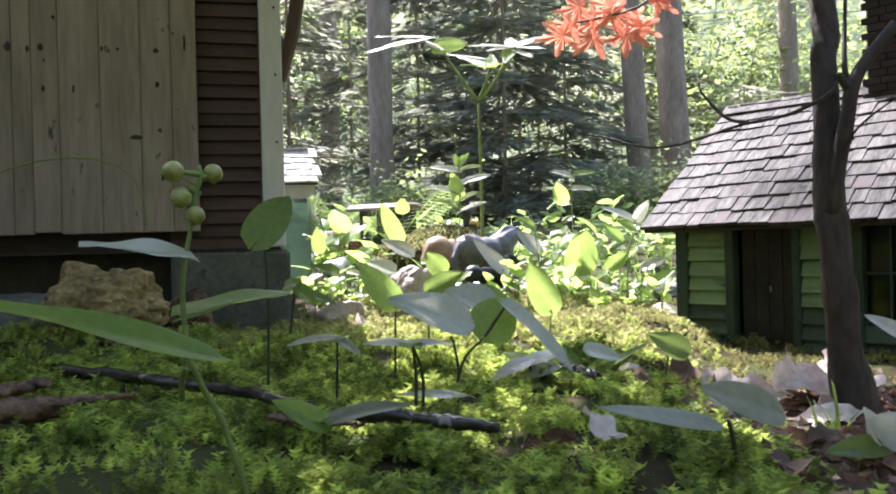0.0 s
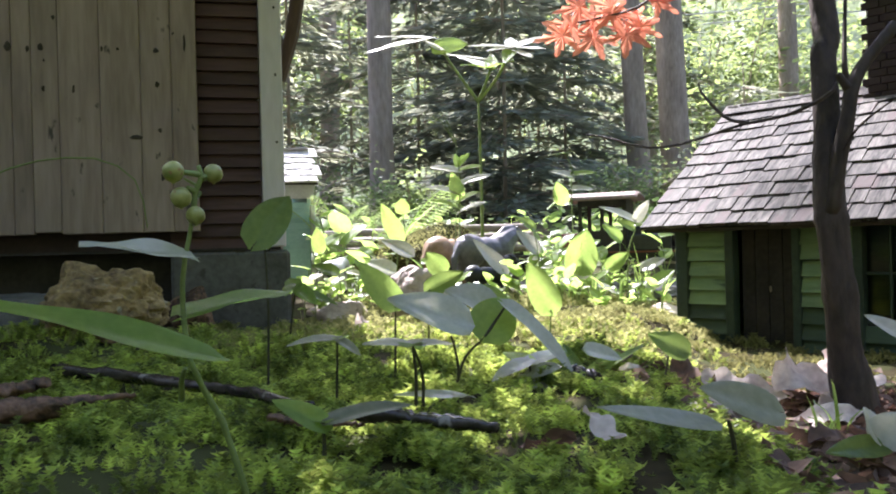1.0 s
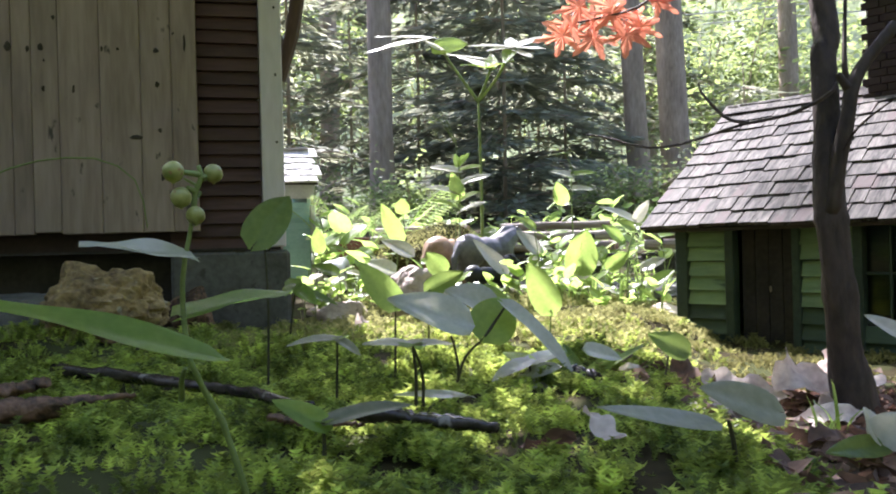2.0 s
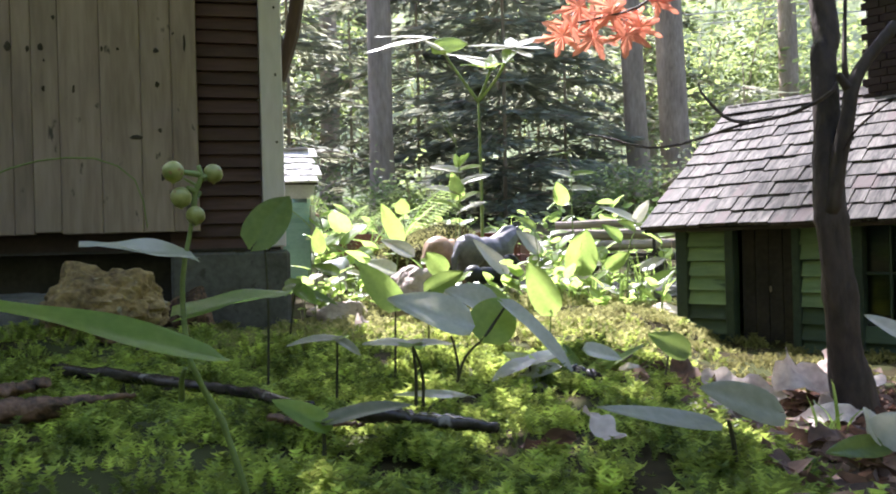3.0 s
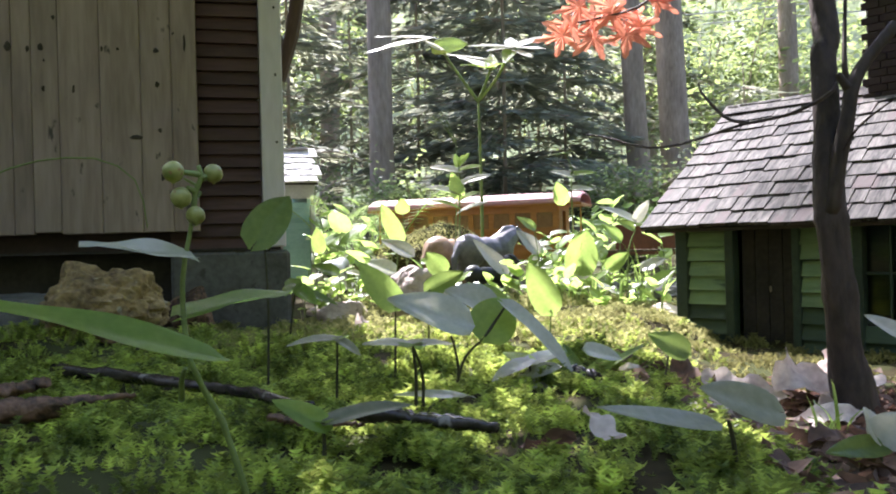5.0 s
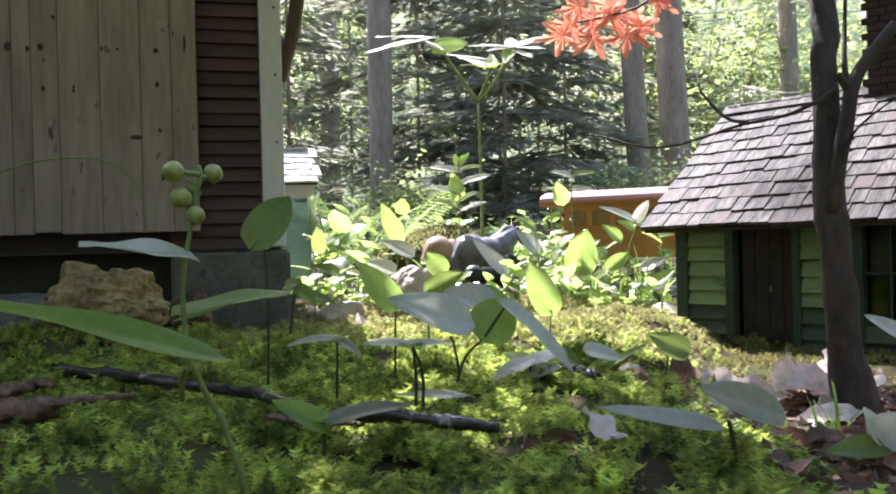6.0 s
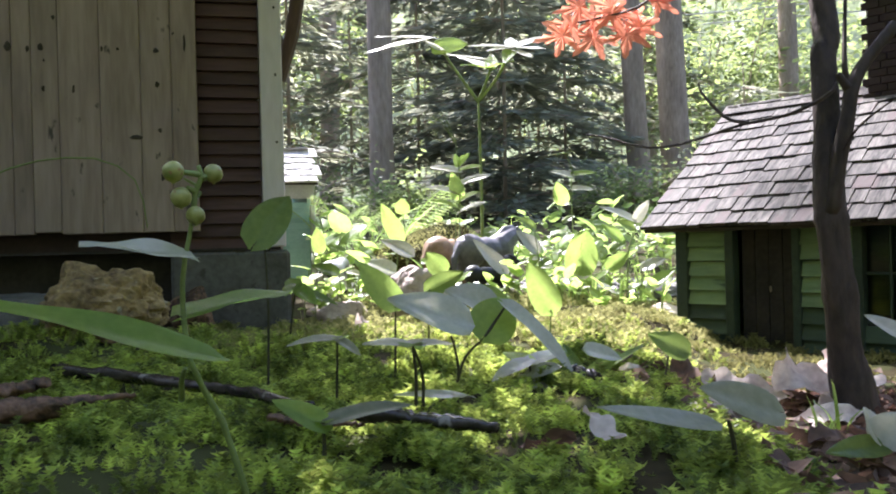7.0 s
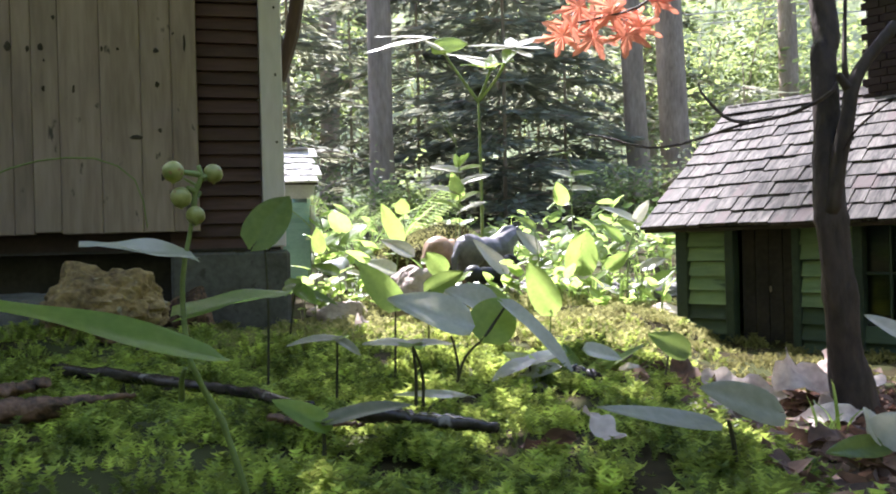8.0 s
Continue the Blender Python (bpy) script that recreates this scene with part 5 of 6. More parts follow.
herb("starflower_plant", "plant with a whorl of pale grey-green leaves", MAY, b,
     [(b, (0.0536, 0.52, 0.0293), (0.0523, 0.52, 0.0413))],
     [((0.0506, 0.52, 0.0333), (0.0709, 0.5, 0.0415), 0.015, (0.1, -0.7, 0.7), "leaf_sheen", 0.2, 0.03),
      ((0.0482, 0.52, 0.0314), (0.0688, 0.5, 0.0188), 0.013, (0.3, -0.5, 0.8), "leaf_sheen", 0.3, 0.03),
      ((0.0524, 0.52, 0.0428), (0.026, 0.49, 0.0377), 0.014, (-0.2, -0.55, 0.8), "leaf_sheen", 0.2, 0.08),
      ((0.0523, 0.52, 0.0413), (0.037, 0.55, 0.0461), 0.014, (0, -0.4, 0.9), "leaf", 0.2, 0.05),
      ((0.0523, 0.52, 0.0413), (0.083, 0.56, 0.0452), 0.014, (0, -0.5, 0.9), "leaf_sheen", 0.2, 0.05)], G, "stem_dark", 0.001)
b = low(0.0952, 0.55)
herb("starflower_plant", "plant with long pointed pale leaves", MAY, b,
     [(b, (0.0962, 0.55, 0.017), (0.0947, 0.55, 0.0235))],
     [((0.0955, 0.55, 0.0227), (0.1536, 0.6, 0.0426), 0.009, (-0.4, -0.5, 0.75), "leaf", 0.5, 0.0),
      ((0.0915, 0.55, 0.0252), (0.0839, 0.58, 0.046), 0.01, (0.3, -0.8, 0.5), "leaf", 0.5, 0.0),
      ((0.0961, 0.55, 0.0446), (0.1218, 0.55, 0.0382), 0.016, (0.1, -0.6, 0.8), "leaf_sheen", 0.3, 0.05),
      ((0.0947, 0.55, 0.0235), (0.1221, 0.56, 0.0413), 0.012, (0.4, -0.7, 0.5), "leaf", 0.4, 0.0),
      ((0.0939, 0.55, 0.0235), (0.0736, 0.54, 0.0294), 0.012, (0, -0.5, 0.8), "leaf", 0.3, 0.0)], G, "stem_dark", 0.001)
b = low(0.1513, 0.56)
herb("mayflower_plant", "single round bright leaf on a thin stalk", MAY, b,
     [(b, (0.1542, 0.56, 0.0219), (0.1571, 0.56, 0.0392))],
     [((0.1716, 0.56, 0.0396), (0.1439, 0.565, 0.053), 0.021, (0.05, -0.85, 0.55), "leaf", 0.12, 0.0, 0.08, 0.03)], G, "stem_dark", 0.0008)
# pale leaves close to the camera over the leaf litter
b = low(0.1096, 0.3)
herb("mayflower_plant", "plant with smooth grey-sheened leaves over dead leaves", MAY, b,
     [(b, (0.1086, 0.3, 0.0402), (0.1067, 0.3, 0.0502))],
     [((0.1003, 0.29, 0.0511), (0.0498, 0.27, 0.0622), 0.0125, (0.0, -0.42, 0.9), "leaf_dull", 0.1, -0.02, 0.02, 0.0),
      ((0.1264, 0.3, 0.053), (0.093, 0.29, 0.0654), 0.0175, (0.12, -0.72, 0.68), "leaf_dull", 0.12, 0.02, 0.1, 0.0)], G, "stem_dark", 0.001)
b = low(0.2198, 0.4)
herb("mayflower_plant", "plant with one pale and one green leaf at the leaf litter", MAY, b,
     [(b, (0.2204, 0.4, 0.0087), (0.2199, 0.4, 0.0123))],
     [((0.2223, 0.4, 0.0122), (0.1825, 0.38, 0.0144), 0.0135, (-0.1, -0.75, 0.65), "leaf", 0.2, 0.0),
      ((0.22, 0.4, 0.0132), (0.2175, 0.41, 0.0297), 0.017, (0.4, -0.75, 0.5), "leaf_sheen", 0.4, 0.0),
      ((0.2214, 0.4, 0.0131), (0.2322, 0.4, 0.0285), 0.022, (-0.2, -0.8, 0.5), "leaf_sheen", 0.2, 0.0)], G, "stem_dark", 0.001)
b = low(0.1152, 0.33)
herb("mayflower_plant", "low pale leaf by the moss edge", MAY, b,
     [(b, (0.1158, 0.33, 0.011), (0.1149, 0.33, 0.0134))],
     [((0.1281, 0.33, 0.0179), (0.0954, 0.32, 0.0171), 0.0095, (0.1, -0.6, 0.8), "leaf_sheen", 0.3, 0.02)], G, "stem_dark", 0.0009)
b = low(0.2981, 0.5)
herb("mayflower_plant", "plant with a long pale leaf beside the sapling", MAY, b,
     [(b, (0.2984, 0.5, 0.0393), (0.2969, 0.5, 0.0522))],
     [((0.2969, 0.5, 0.0522), (0.2775, 0.52, 0.0675), 0.012, (-0.2, -0.7, 0.65), "leaf_sheen", 0.5, 0.0)], G, "stem", 0.001)
b = low(-0.1501, 0.72)
herb("starflower_plant", "plant with small dark leaves by the barn corner", MAY, b,
     [(b, (-0.1457, 0.72, 0.0639), (-0.1419, 0.72, 0.0877))],
     [((-0.1419, 0.72, 0.0877), (-0.1209, 0.7, 0.0716), 0.018, (0.2, -0.6, 0.8), "leaf", 0.2, 0.0),
      ((-0.1419, 0.72, 0.0887), (-0.1485, 0.7, 0.0795), 0.018, (-0.2, -0.6, 0.8), "leaf", 0.2, 0.0),
      ((-0.1419, 0.72, 0.0877), (-0.1569, 0.76, 0.0928), 0.016, (0, -0.7, 0.7), "leaf", 0.2, 0.0),
      ((-0.1409, 0.72, 0.085), (-0.1031, 0.72, 0.0707), 0.014, (0, -0.4, 0.9), "leaf", 0.2, 0.05)], G, "stem_dark", 0.001)

# tall wild sarsaparilla among the plants behind
b = low(0.0727, 1.65)
herb("sarsaparilla_plant", "tall wild sarsaparilla with pale spreading leaflets", MAY, b,
     [(b, (0.0743, 1.65, 0.2177), (0.0738, 1.65, 0.3393), (0.0725, 1.65, 0.4268)),
      ((0.0725, 1.65, 0.4268), (0.0385, 1.65, 0.4763), (0.0046, 1.65, 0.5283)),
      ((0.0046, 1.65, 0.5283), (-0.0155, 1.65, 0.5483), (-0.0394, 1.65, 0.5635)),
      ((0.0725, 1.65, 0.4268), (0.0867, 1.65, 0.4605), (0.0997, 1.65, 0.4942)),
      ((0.0725, 1.65, 0.4268), (0.1139, 1.65, 0.478), (0.1459, 1.65, 0.5392))],
     [((-0.0321, 1.65, 0.5633), (-0.1617, 1.58, 0.5223), 0.058, (-0.1, -0.34, 1), "leaf_sheen", 0.15, 0.03),
      ((-0.0272, 1.65, 0.5656), (-0.1524, 1.75, 0.601), 0.04, (0, -0.3, 1), "leaf_sheen", 0.15, 0.02),
      ((-0.0204, 1.65, 0.5459), (0.0516, 1.62, 0.5423), 0.047, (0.05, -0.9, 0.4), "leaf", 0.1, 0.0, 0.08),
      ((0.0035, 1.65, 0.5307), (-0.0359, 1.6, 0.5476), 0.03, (-0.2, -0.5, 0.9), "leaf_sheen", 0.15, 0.0),
      ((0.0058, 1.65, 0.5282), (0.1091, 1.6, 0.5037), 0.03, (0, -0.3, 1), "leaf_sheen", 0.15, 0.02),
      ((0.0998, 1.65, 0.4966), (0.0359, 1.6, 0.5009), 0.036, (-0.2, -0.5, 0.9), "leaf", 0.2, 0.08),
      ((0.0998, 1.65, 0.4966), (0.1118, 1.75, 0.5502), 0.03, (0, -0.8, 0.5), "leaf", 0.2, 0.0),
      ((0.0999, 1.65, 0.499), (0.1444, 1.6, 0.5028), 0.042, (0.3, -0.6, 0.7), "leaf", 0.2, 0.06),
      ((0.0999, 1.65, 0.499), (0.0319, 1.75, 0.5497), 0.034, (0, -0.3, 1), "leaf_sheen", 0.15, 0.0),
      ((0.146, 1.65, 0.5416), (0.051, 1.6, 0.5359), 0.05, (-0.1, -0.4, 1), "leaf_sheen", 0.15, 0.03),
      ((0.1459, 1.65, 0.5392), (0.0879, 1.55, 0.5128), 0.034, (0, -0.3, 1), "leaf_sheen", 0.15, 0.03),
      ((0.146, 1.65, 0.5416), (0.2547, 1.75, 0.5929), 0.04, (0.1, -0.3, 1), "leaf_sheen", 0.15, 0.0),
      ((0.1459, 1.65, 0.5392), (0.2121, 1.6, 0.5246), 0.05, (0.1, -0.4, 1), "leaf_sheen", 0.15, 0.02),
      ((0.1458, 1.65, 0.5367), (0.1789, 1.55, 0.4967), 0.04, (0.2, -0.4, 1), "leaf_sheen", 0.15, 0.03),
      ((0.1458, 1.65, 0.5367), (0.1215, 1.52, 0.4841), 0.03, (0, -0.6, 0.8), "leaf", 0.2, 0.05),
      ((0.146, 1.65, 0.5416), (0.1571, 1.8, 0.6012), 0.03, (0, -0.6, 0.8), "leaf_sheen", 0.2, 0.0)], '', "stem", 0.0036)
b = low(0.0206, 1.45)
herb("goldenrod_stalk", "upright leafy goldenrod stalk with narrow leaves", MAY, b,
     [(b, (0.0234, 1.45, 0.1963), (0.0248, 1.45, 0.2497), (0.0216, 1.45, 0.2903))],
     [((0.025, 1.45, 0.2603), (-0.0323, 1.45, 0.2747), 0.022, (0, -0.6, 0.8), "leaf_sheen", 0.3, 0.1),
      ((0.0251, 1.45, 0.2625), (0.0646, 1.42, 0.271), 0.02, (0, -0.6, 0.8), "leaf", 0.3, 0.1),
      ((0.0244, 1.45, 0.2369), (0.0869, 1.45, 0.2587), 0.02, (0, -0.6, 0.8), "leaf_sheen", 0.3, 0.1),
      ((0.0239, 1.45, 0.2176), (-0.034, 1.4, 0.2385), 0.024, (0, -0.6, 0.8), "leaf_sheen", 0.3, 0.15),
      ((0.0227, 1.45, 0.2123), (0.01, 1.43, 0.2588), 0.028, (0, -1, 0.25), "leaf", 0.25, 0.0),
      ((0.0236, 1.45, 0.2048), (0.0592, 1.42, 0.2231), 0.024, (0, -0.6, 0.8), "leaf", 0.3, 0.1),
      ((0.0232, 1.45, 0.2711), (0.0162, 1.44, 0.2935), 0.014, (0, -1, 0.25), "leaf", 0.3, 0.0),
      ((0.0233, 1.45, 0.2764), (0.0448, 1.44, 0.2928), 0.014, (0, -1, 0.25), "leaf", 0.3, 0.0),
      ((0.0232, 1.45, 0.191), (-0.0244, 1.4, 0.2104), 0.024, (0, -0.6, 0.8), "leaf", 0.3, 0.1),
      ((0.023, 1.45, 0.1835), (0.0703, 1.4, 0.2048), 0.024, (0, -0.6, 0.8), "leaf_sheen", 0.3, 0.1)], '', "stem", 0.0016)
b = low(0.0092, 1.5)
herb("grass_stalk", "dry thin flowering grass stalk", MAY, b,
     [(b, (0.0221, 1.5, 0.2874), (0.0125, 1.5, 0.3429), (-0.0001, 1.5, 0.3708)),
      ((0.0174, 1.5, 0.3206), (-0.0037, 1.5, 0.3599), (-0.0287, 1.5, 0.3727))],
     [], '', "stem", 0.0011)
b = low(0.2433, 1.5)
herb("aster_stalk", "thin aster stalk with a flat top", MAY, b,
     [(b, (0.2415, 1.5, 0.2264), (0.2445, 1.5, 0.2595), (0.2322, 1.5, 0.2951)),
      ((0.2322, 1.5, 0.2951), (0.1968, 1.5, 0.2916)),
      ((0.2322, 1.5, 0.2951), (0.2456, 1.5, 0.2992))],
     [((0.2444, 1.5, 0.2539), (0.2887, 1.5, 0.2583), 0.02, (0, -0.6, 0.8), "leaf", 0.3, 0.05),
      ((0.2443, 1.5, 0.2506), (0.2004, 1.5, 0.2628), 0.02, (0, -0.6, 0.8), "leaf_sheen", 0.3, 0.05),
      ((0.2242, 1.5, 0.1992), (0.2131, 1.5, 0.2404), 0.032, (0, -1, 0.25), "leaf", 0.25, 0.0),
      ((0.2437, 1.5, 0.2263), (0.2856, 1.5, 0.2252), 0.02, (0, -0.6, 0.8), "leaf_sheen", 0.3, 0.05)], '', "stem", 0.0013)
b = low(0.2983, 1.3)
herb("mayflower_plant", "tall arching stalk with grey-green leaves by the shed", MAY, b,
     [(b, (0.3022, 1.3, 0.1044), (0.3147, 1.3, 0.1424), (0.3114, 1.3, 0.1616))],
     [((0.3132, 1.3, 0.1568), (0.2584, 1.3, 0.186), 0.02, (0, -0.6, 0.8), "leaf_sheen", 0.3, 0.12),
      ((0.3151, 1.3, 0.1568), (0.338, 1.3, 0.1897), 0.02, (0.3, -0.8, 0.5), "leaf_sheen", 0.3, 0.0),
      ((0.3149, 1.3, 0.1501), (0.3515, 1.3, 0.1587), 0.024, (0, -0.6, 0.8), "leaf", 0.3, 0.05),
      ((0.3109, 1.3, 0.1425), (0.2844, 1.3, 0.1576), 0.026, (0, -0.6, 0.8), "leaf", 0.3, 0.05)], G, "stem", 0.0012)
b = low(-0.0851, 1.2)
herb("mayflower_plant", "mayflower leaf on a thin stalk in the sun", MAY, b,
     [(b, (-0.0793, 1.2, 0.0956), (-0.0739, 1.2, 0.1325))],
     [((-0.0739, 1.2, 0.1325), (-0.1025, 1.2, 0.1907), 0.0279, (-0.3, -0.8, 0.4), "leaf", 0.25, 0.05, 0.12, 0.02)], G, "stem", 0.001)
b = low(-0.0651, 1.25)
herb("mayflower_plant", "mayflower leaf on a thin stalk in the sun", MAY, b,
     [(b, (-0.068, 1.25, 0.1255), (-0.0712, 1.25, 0.1771))],
     [((-0.0712, 1.25, 0.1771), (-0.0734, 1.25, 0.2011), 0.0246, (0, -1, 0.25), "leaf", 0.25, 0.05, 0.12, 0.02)], G, "stem", 0.001)
b = low(-0.207, 1.3)
herb("mayflower_plant", "mayflower leaf on a thin stalk in the sun", MAY, b,
     [(b, (-0.2106, 1.3, 0.0872), (-0.2146, 1.3, 0.118))],
     [((-0.2146, 1.3, 0.118), (-0.2202, 1.3, 0.1583), 0.0246, (0, -1, 0.25), "leaf", 0.25, 0.05, 0.12, 0.02)], G, "stem", 0.001)
b = low(-0.1509, 1.1)
herb("mayflower_plant", "mayflower leaf on a thin stalk in the sun", MAY, b,
     [(b, (-0.1543, 1.1, 0.0762), (-0.1581, 1.1, 0.0869))],
     [((-0.1581, 1.1, 0.0869), (-0.1942, 1.1, 0.1008), 0.0246, (0, -0.6, 0.8), "leaf", 0.25, 0.05, 0.12, 0.02)], G, "stem", 0.001)
b = low(-0.0699, 1.1)
herb("mayflower_plant", "mayflower leaf on a thin stalk in the sun", MAY, b,
     [(b, (-0.0608, 1.1, 0.0872), (-0.0521, 1.1, 0.1108))],
     [((-0.0521, 1.1, 0.1108), (-0.0936, 1.1, 0.1338), 0.0295, (0, -0.6, 0.8), "leaf_sheen", 0.25, 0.05, 0.12, 0.02)], G, "stem", 0.001)
b = low(-0.1111, 1.2)
herb("mayflower_plant", "mayflower leaf on a thin stalk in the sun", MAY, b,
     [(b, (-0.0974, 1.2, 0.0806), (-0.084, 1.2, 0.0842))],
     [((-0.084, 1.2, 0.0842), (-0.1277, 1.2, 0.103), 0.0328, (0, -0.6, 0.8), "leaf_sheen", 0.25, 0.05, 0.12, 0.02)], G, "stem", 0.001)
b = low(0.179, 1.4)
herb("mayflower_plant", "mayflower leaf on a thin stalk in the sun", MAY, b,
     [(b, (0.17, 1.4, 0.0743), (0.1606, 1.4, 0.1075))],
     [((0.1606, 1.4, 0.1075), (0.1255, 1.4, 0.1477), 0.0361, (0, -0.6, 0.8), "leaf_sheen", 0.25, 0.05, 0.12, 0.02)], G, "stem", 0.001)
b = low(0.1627, 1.35)
herb("mayflower_plant", "mayflower leaf on a thin stalk in the sun", MAY, b,
     [(b, (0.157, 1.35, 0.096), (0.1509, 1.35, 0.1479))],
     [((0.1509, 1.35, 0.1479), (0.1217, 1.35, 0.1705), 0.0246, (0, -0.6, 0.8), "leaf", 0.25, 0.05, 0.12, 0.02)], G, "stem", 0.001)
b = low(0.2228, 1.15)
herb("mayflower_plant", "mayflower leaf on a thin stalk in the sun", MAY, b,
     [(b, (0.2234, 1.15, 0.0464), (0.2237, 1.15, 0.0565))],
     [((0.2237, 1.15, 0.0565), (0.2488, 1.15, 0.0457), 0.0246, (0, -0.35, 1), "leaf_sheen", 0.25, 0.05, 0.12, 0.02)], G, "stem", 0.001)
b = low(0.3078, 1.4)
herb("mayflower_plant", "mayflower leaf on a thin stalk in the sun", MAY, b,
     [(b, (0.3094, 1.4, 0.081), (0.3105, 1.4, 0.1242))],
     [((0.3105, 1.4, 0.1242), (0.2804, 1.4, 0.1539), 0.0328, (0, -0.6, 0.8), "leaf", 0.25, 0.05, 0.12, 0.02)], G, "stem", 0.001)
b = low(0.1753, 1.2)
herb("mayflower_plant", "mayflower leaf on a thin stalk in the sun", MAY, b,
     [(b, (0.1714, 1.2, 0.0492), (0.1672, 1.2, 0.0555))],
     [((0.1672, 1.2, 0.0555), (0.141, 1.2, 0.0695), 0.0246, (0, -0.6, 0.8), "leaf", 0.25, 0.05, 0.12, 0.02)], G, "stem", 0.001)
b = low(0.2501, 1.2)
herb("mayflower_plant", "mayflower leaf on a thin stalk in the sun", MAY, b,
     [(b, (0.2489, 1.2, 0.056), (0.2473, 1.2, 0.0799))],
     [((0.2473, 1.2, 0.0799), (0.279, 1.2, 0.1056), 0.0246, (0.3, -0.7, 0.6), "leaf", 0.25, 0.05, 0.12, 0.02)], G, "stem", 0.001)
b = low(0.3066, 1.25)
herb("mayflower_plant", "mayflower leaf on a thin stalk in the sun", MAY, b,
     [(b, (0.3099, 1.25, 0.052), (0.3129, 1.25, 0.0768))],
     [((0.3129, 1.25, 0.0768), (0.3502, 1.25, 0.0943), 0.0246, (0, -0.6, 0.8), "leaf_sheen", 0.25, 0.05, 0.12, 0.02)], G, "stem", 0.001)
b = low(0.3337, 1.25)
herb("mayflower_plant", "mayflower leaf on a thin stalk in the sun", MAY, b,
     [(b, (0.33, 1.25, 0.0285), (0.3259, 1.25, 0.0488))],
     [((0.3259, 1.25, 0.0488), (0.3635, 1.25, 0.0755), 0.0262, (0, -0.6, 0.8), "leaf", 0.25, 0.05, 0.12, 0.02)], G, "stem", 0.001)


# ---- red maple twig overhead ----
def maple_leaf(size):
    bm = bmesh.new()
    c = bm.verts.new((0.0, 0, 0))
    ring = []
    for k in range(5):
        a = radians(-118 + k * 59)
        ln = size * (1.0, 1.15, 1.3, 1.15, 1.0)[k] * 0.5
        for da, f in ((-27, 0.36), (-17, 0.60), (-9, 0.66), (-7, 0.84), (0, 1.0), (7, 0.84), (9, 0.66), (17, 0.60), (27, 0.36)):
            r = ln * f
            ring.append(bm.verts.new((r * math.cos(a + radians(da)), r * math.sin(a + radians(da)), -0.10 * r * f + 0.0015 * math.sin(da))))
    for u, v in zip(ring, ring[1:]):
        bm.faces.new((c, u, v))
    bm.faces.new((c, ring[-1], ring[0]))
    return bm


def build_maple_twig():
    o = Vector((0.3084, 1.0, 0.4744))
    twig = thing("red_maple_branch", pose(*o), "overhanging branch tip with orange-red maple leaves", "branch")
    line = [Vector(p) - o for p in curve_points([(0.3725, 0.9, 0.5226), (0.3084, 1.0, 0.4744), (0.2606, 1.02, 0.4303), (0.1809, 1.04, 0.4156)], 14)]
    part("twig", tube(line, [0.0028 - 0.0016 * k / 13 for k in range(14)], 6), M["bark_sapling"], twig)
    for (c, size, rx, ry, rz) in (((0.1598, 1.03, 0.3966), 0.066, -62, 8, 200), ((0.2059, 1.05, 0.4194), 0.056, -70, 0, 150), ((0.2431, 1.02, 0.3947), 0.066, -60, -10, 250),
                                  ((0.2626, 1.06, 0.427), 0.05, -75, 10, 300), ((0.1853, 1.04, 0.4369), 0.06, -65, 0, 190), ((0.2777, 1.0, 0.4295), 0.058, -60, 0, 20), ((0.2339, 1.07, 0.4449), 0.062, -75, 0, 100),
                                  ((0.205, 1.05, 0.398), 0.07, -58, 6, 230), ((0.225, 1.03, 0.425), 0.066, -62, -8, 280), ((0.175, 1.05, 0.415), 0.062, -66, 4, 170), ((0.262, 1.03, 0.405), 0.06, -60, 8, 40)):
        v = Vector(c) - o
        ob = part("leaf", maple_leaf(size), M["maple"], twig)
        ob.matrix_basis = Matrix.Translation(v) @ pose(0, 0, 0, rx * -1, ry, 0) @ pose(0, 0, 0, 0, 0, rz)
        near = min(line, key=lambda q: (q - v).length)
        part("stalk", tube([near, (near + v) / 2 + Vector((0, 0, 0.004)), v], 0.0006, 5), M["maple"], twig)


build_maple_twig()


# ---- fern ----
def fern(x, y, size, seed, fronds):
    rnd = random.Random(seed)
    f = thing("fern", pose(x, y, ground_z(x, y)), "pale green feathery fern in the sun", "fern", "ferns behind the bank")
    for k in range(fronds):
        a = 2 * math.pi * k / fronds + rnd.uniform(-0.3, 0.3)
        ln = size * rnd.uniform(0.8, 1.15)
        d = Vector((math.cos(a), math.sin(a), 0))
        pts = [d * ln * (0.1 + 0.75 * u) + Vector((0, 0, ln * (1.35 * u - 0.62 * u * u))) for u in [i / 15 for i in range(16)]]
        bm = tube(pts, [0.0016 * (1.1 - u / 16) for u in range(16)], 4)
        side = Vector((-d.y, d.x, 0))
        for i in range(3, 32):
            u = i / 32
            j = min(14, int(u * 15))
            c = pts[j].lerp(pts[j + 1], u * 15 - j)
            w = ln * 0.26 * math.sin(math.pi * min(1, (u - 0.05) * 0.95 + 0.08)) ** 0.8 * (1 - 0.35 * u)
            for s in (-1, 1):
                tip = c + side * s * w + d * w * 0.28 + Vector((0, 0, -0.12 * w))
                q = d * ln * 0.0065
                v = [bm.verts.new(p) for p in (c - q, c.lerp(tip, 0.5) - q * 1.1, tip, c.lerp(tip, 0.5) + q * 1.1, c + q)]
                bm.faces.new(v)
        part("frond", bm, M["fern"], f)


for fx, fy, fs, seed, count in ((-0.20, 1.86, 0.31, 3, 9), (-0.26, 1.93, 0.27, 9, 8), (-0.42, 2.45, 0.3, 5, 8), (0.72, 2.5, 0.24, 6, 7)):
    fern(fx, fy, fs, seed, count)


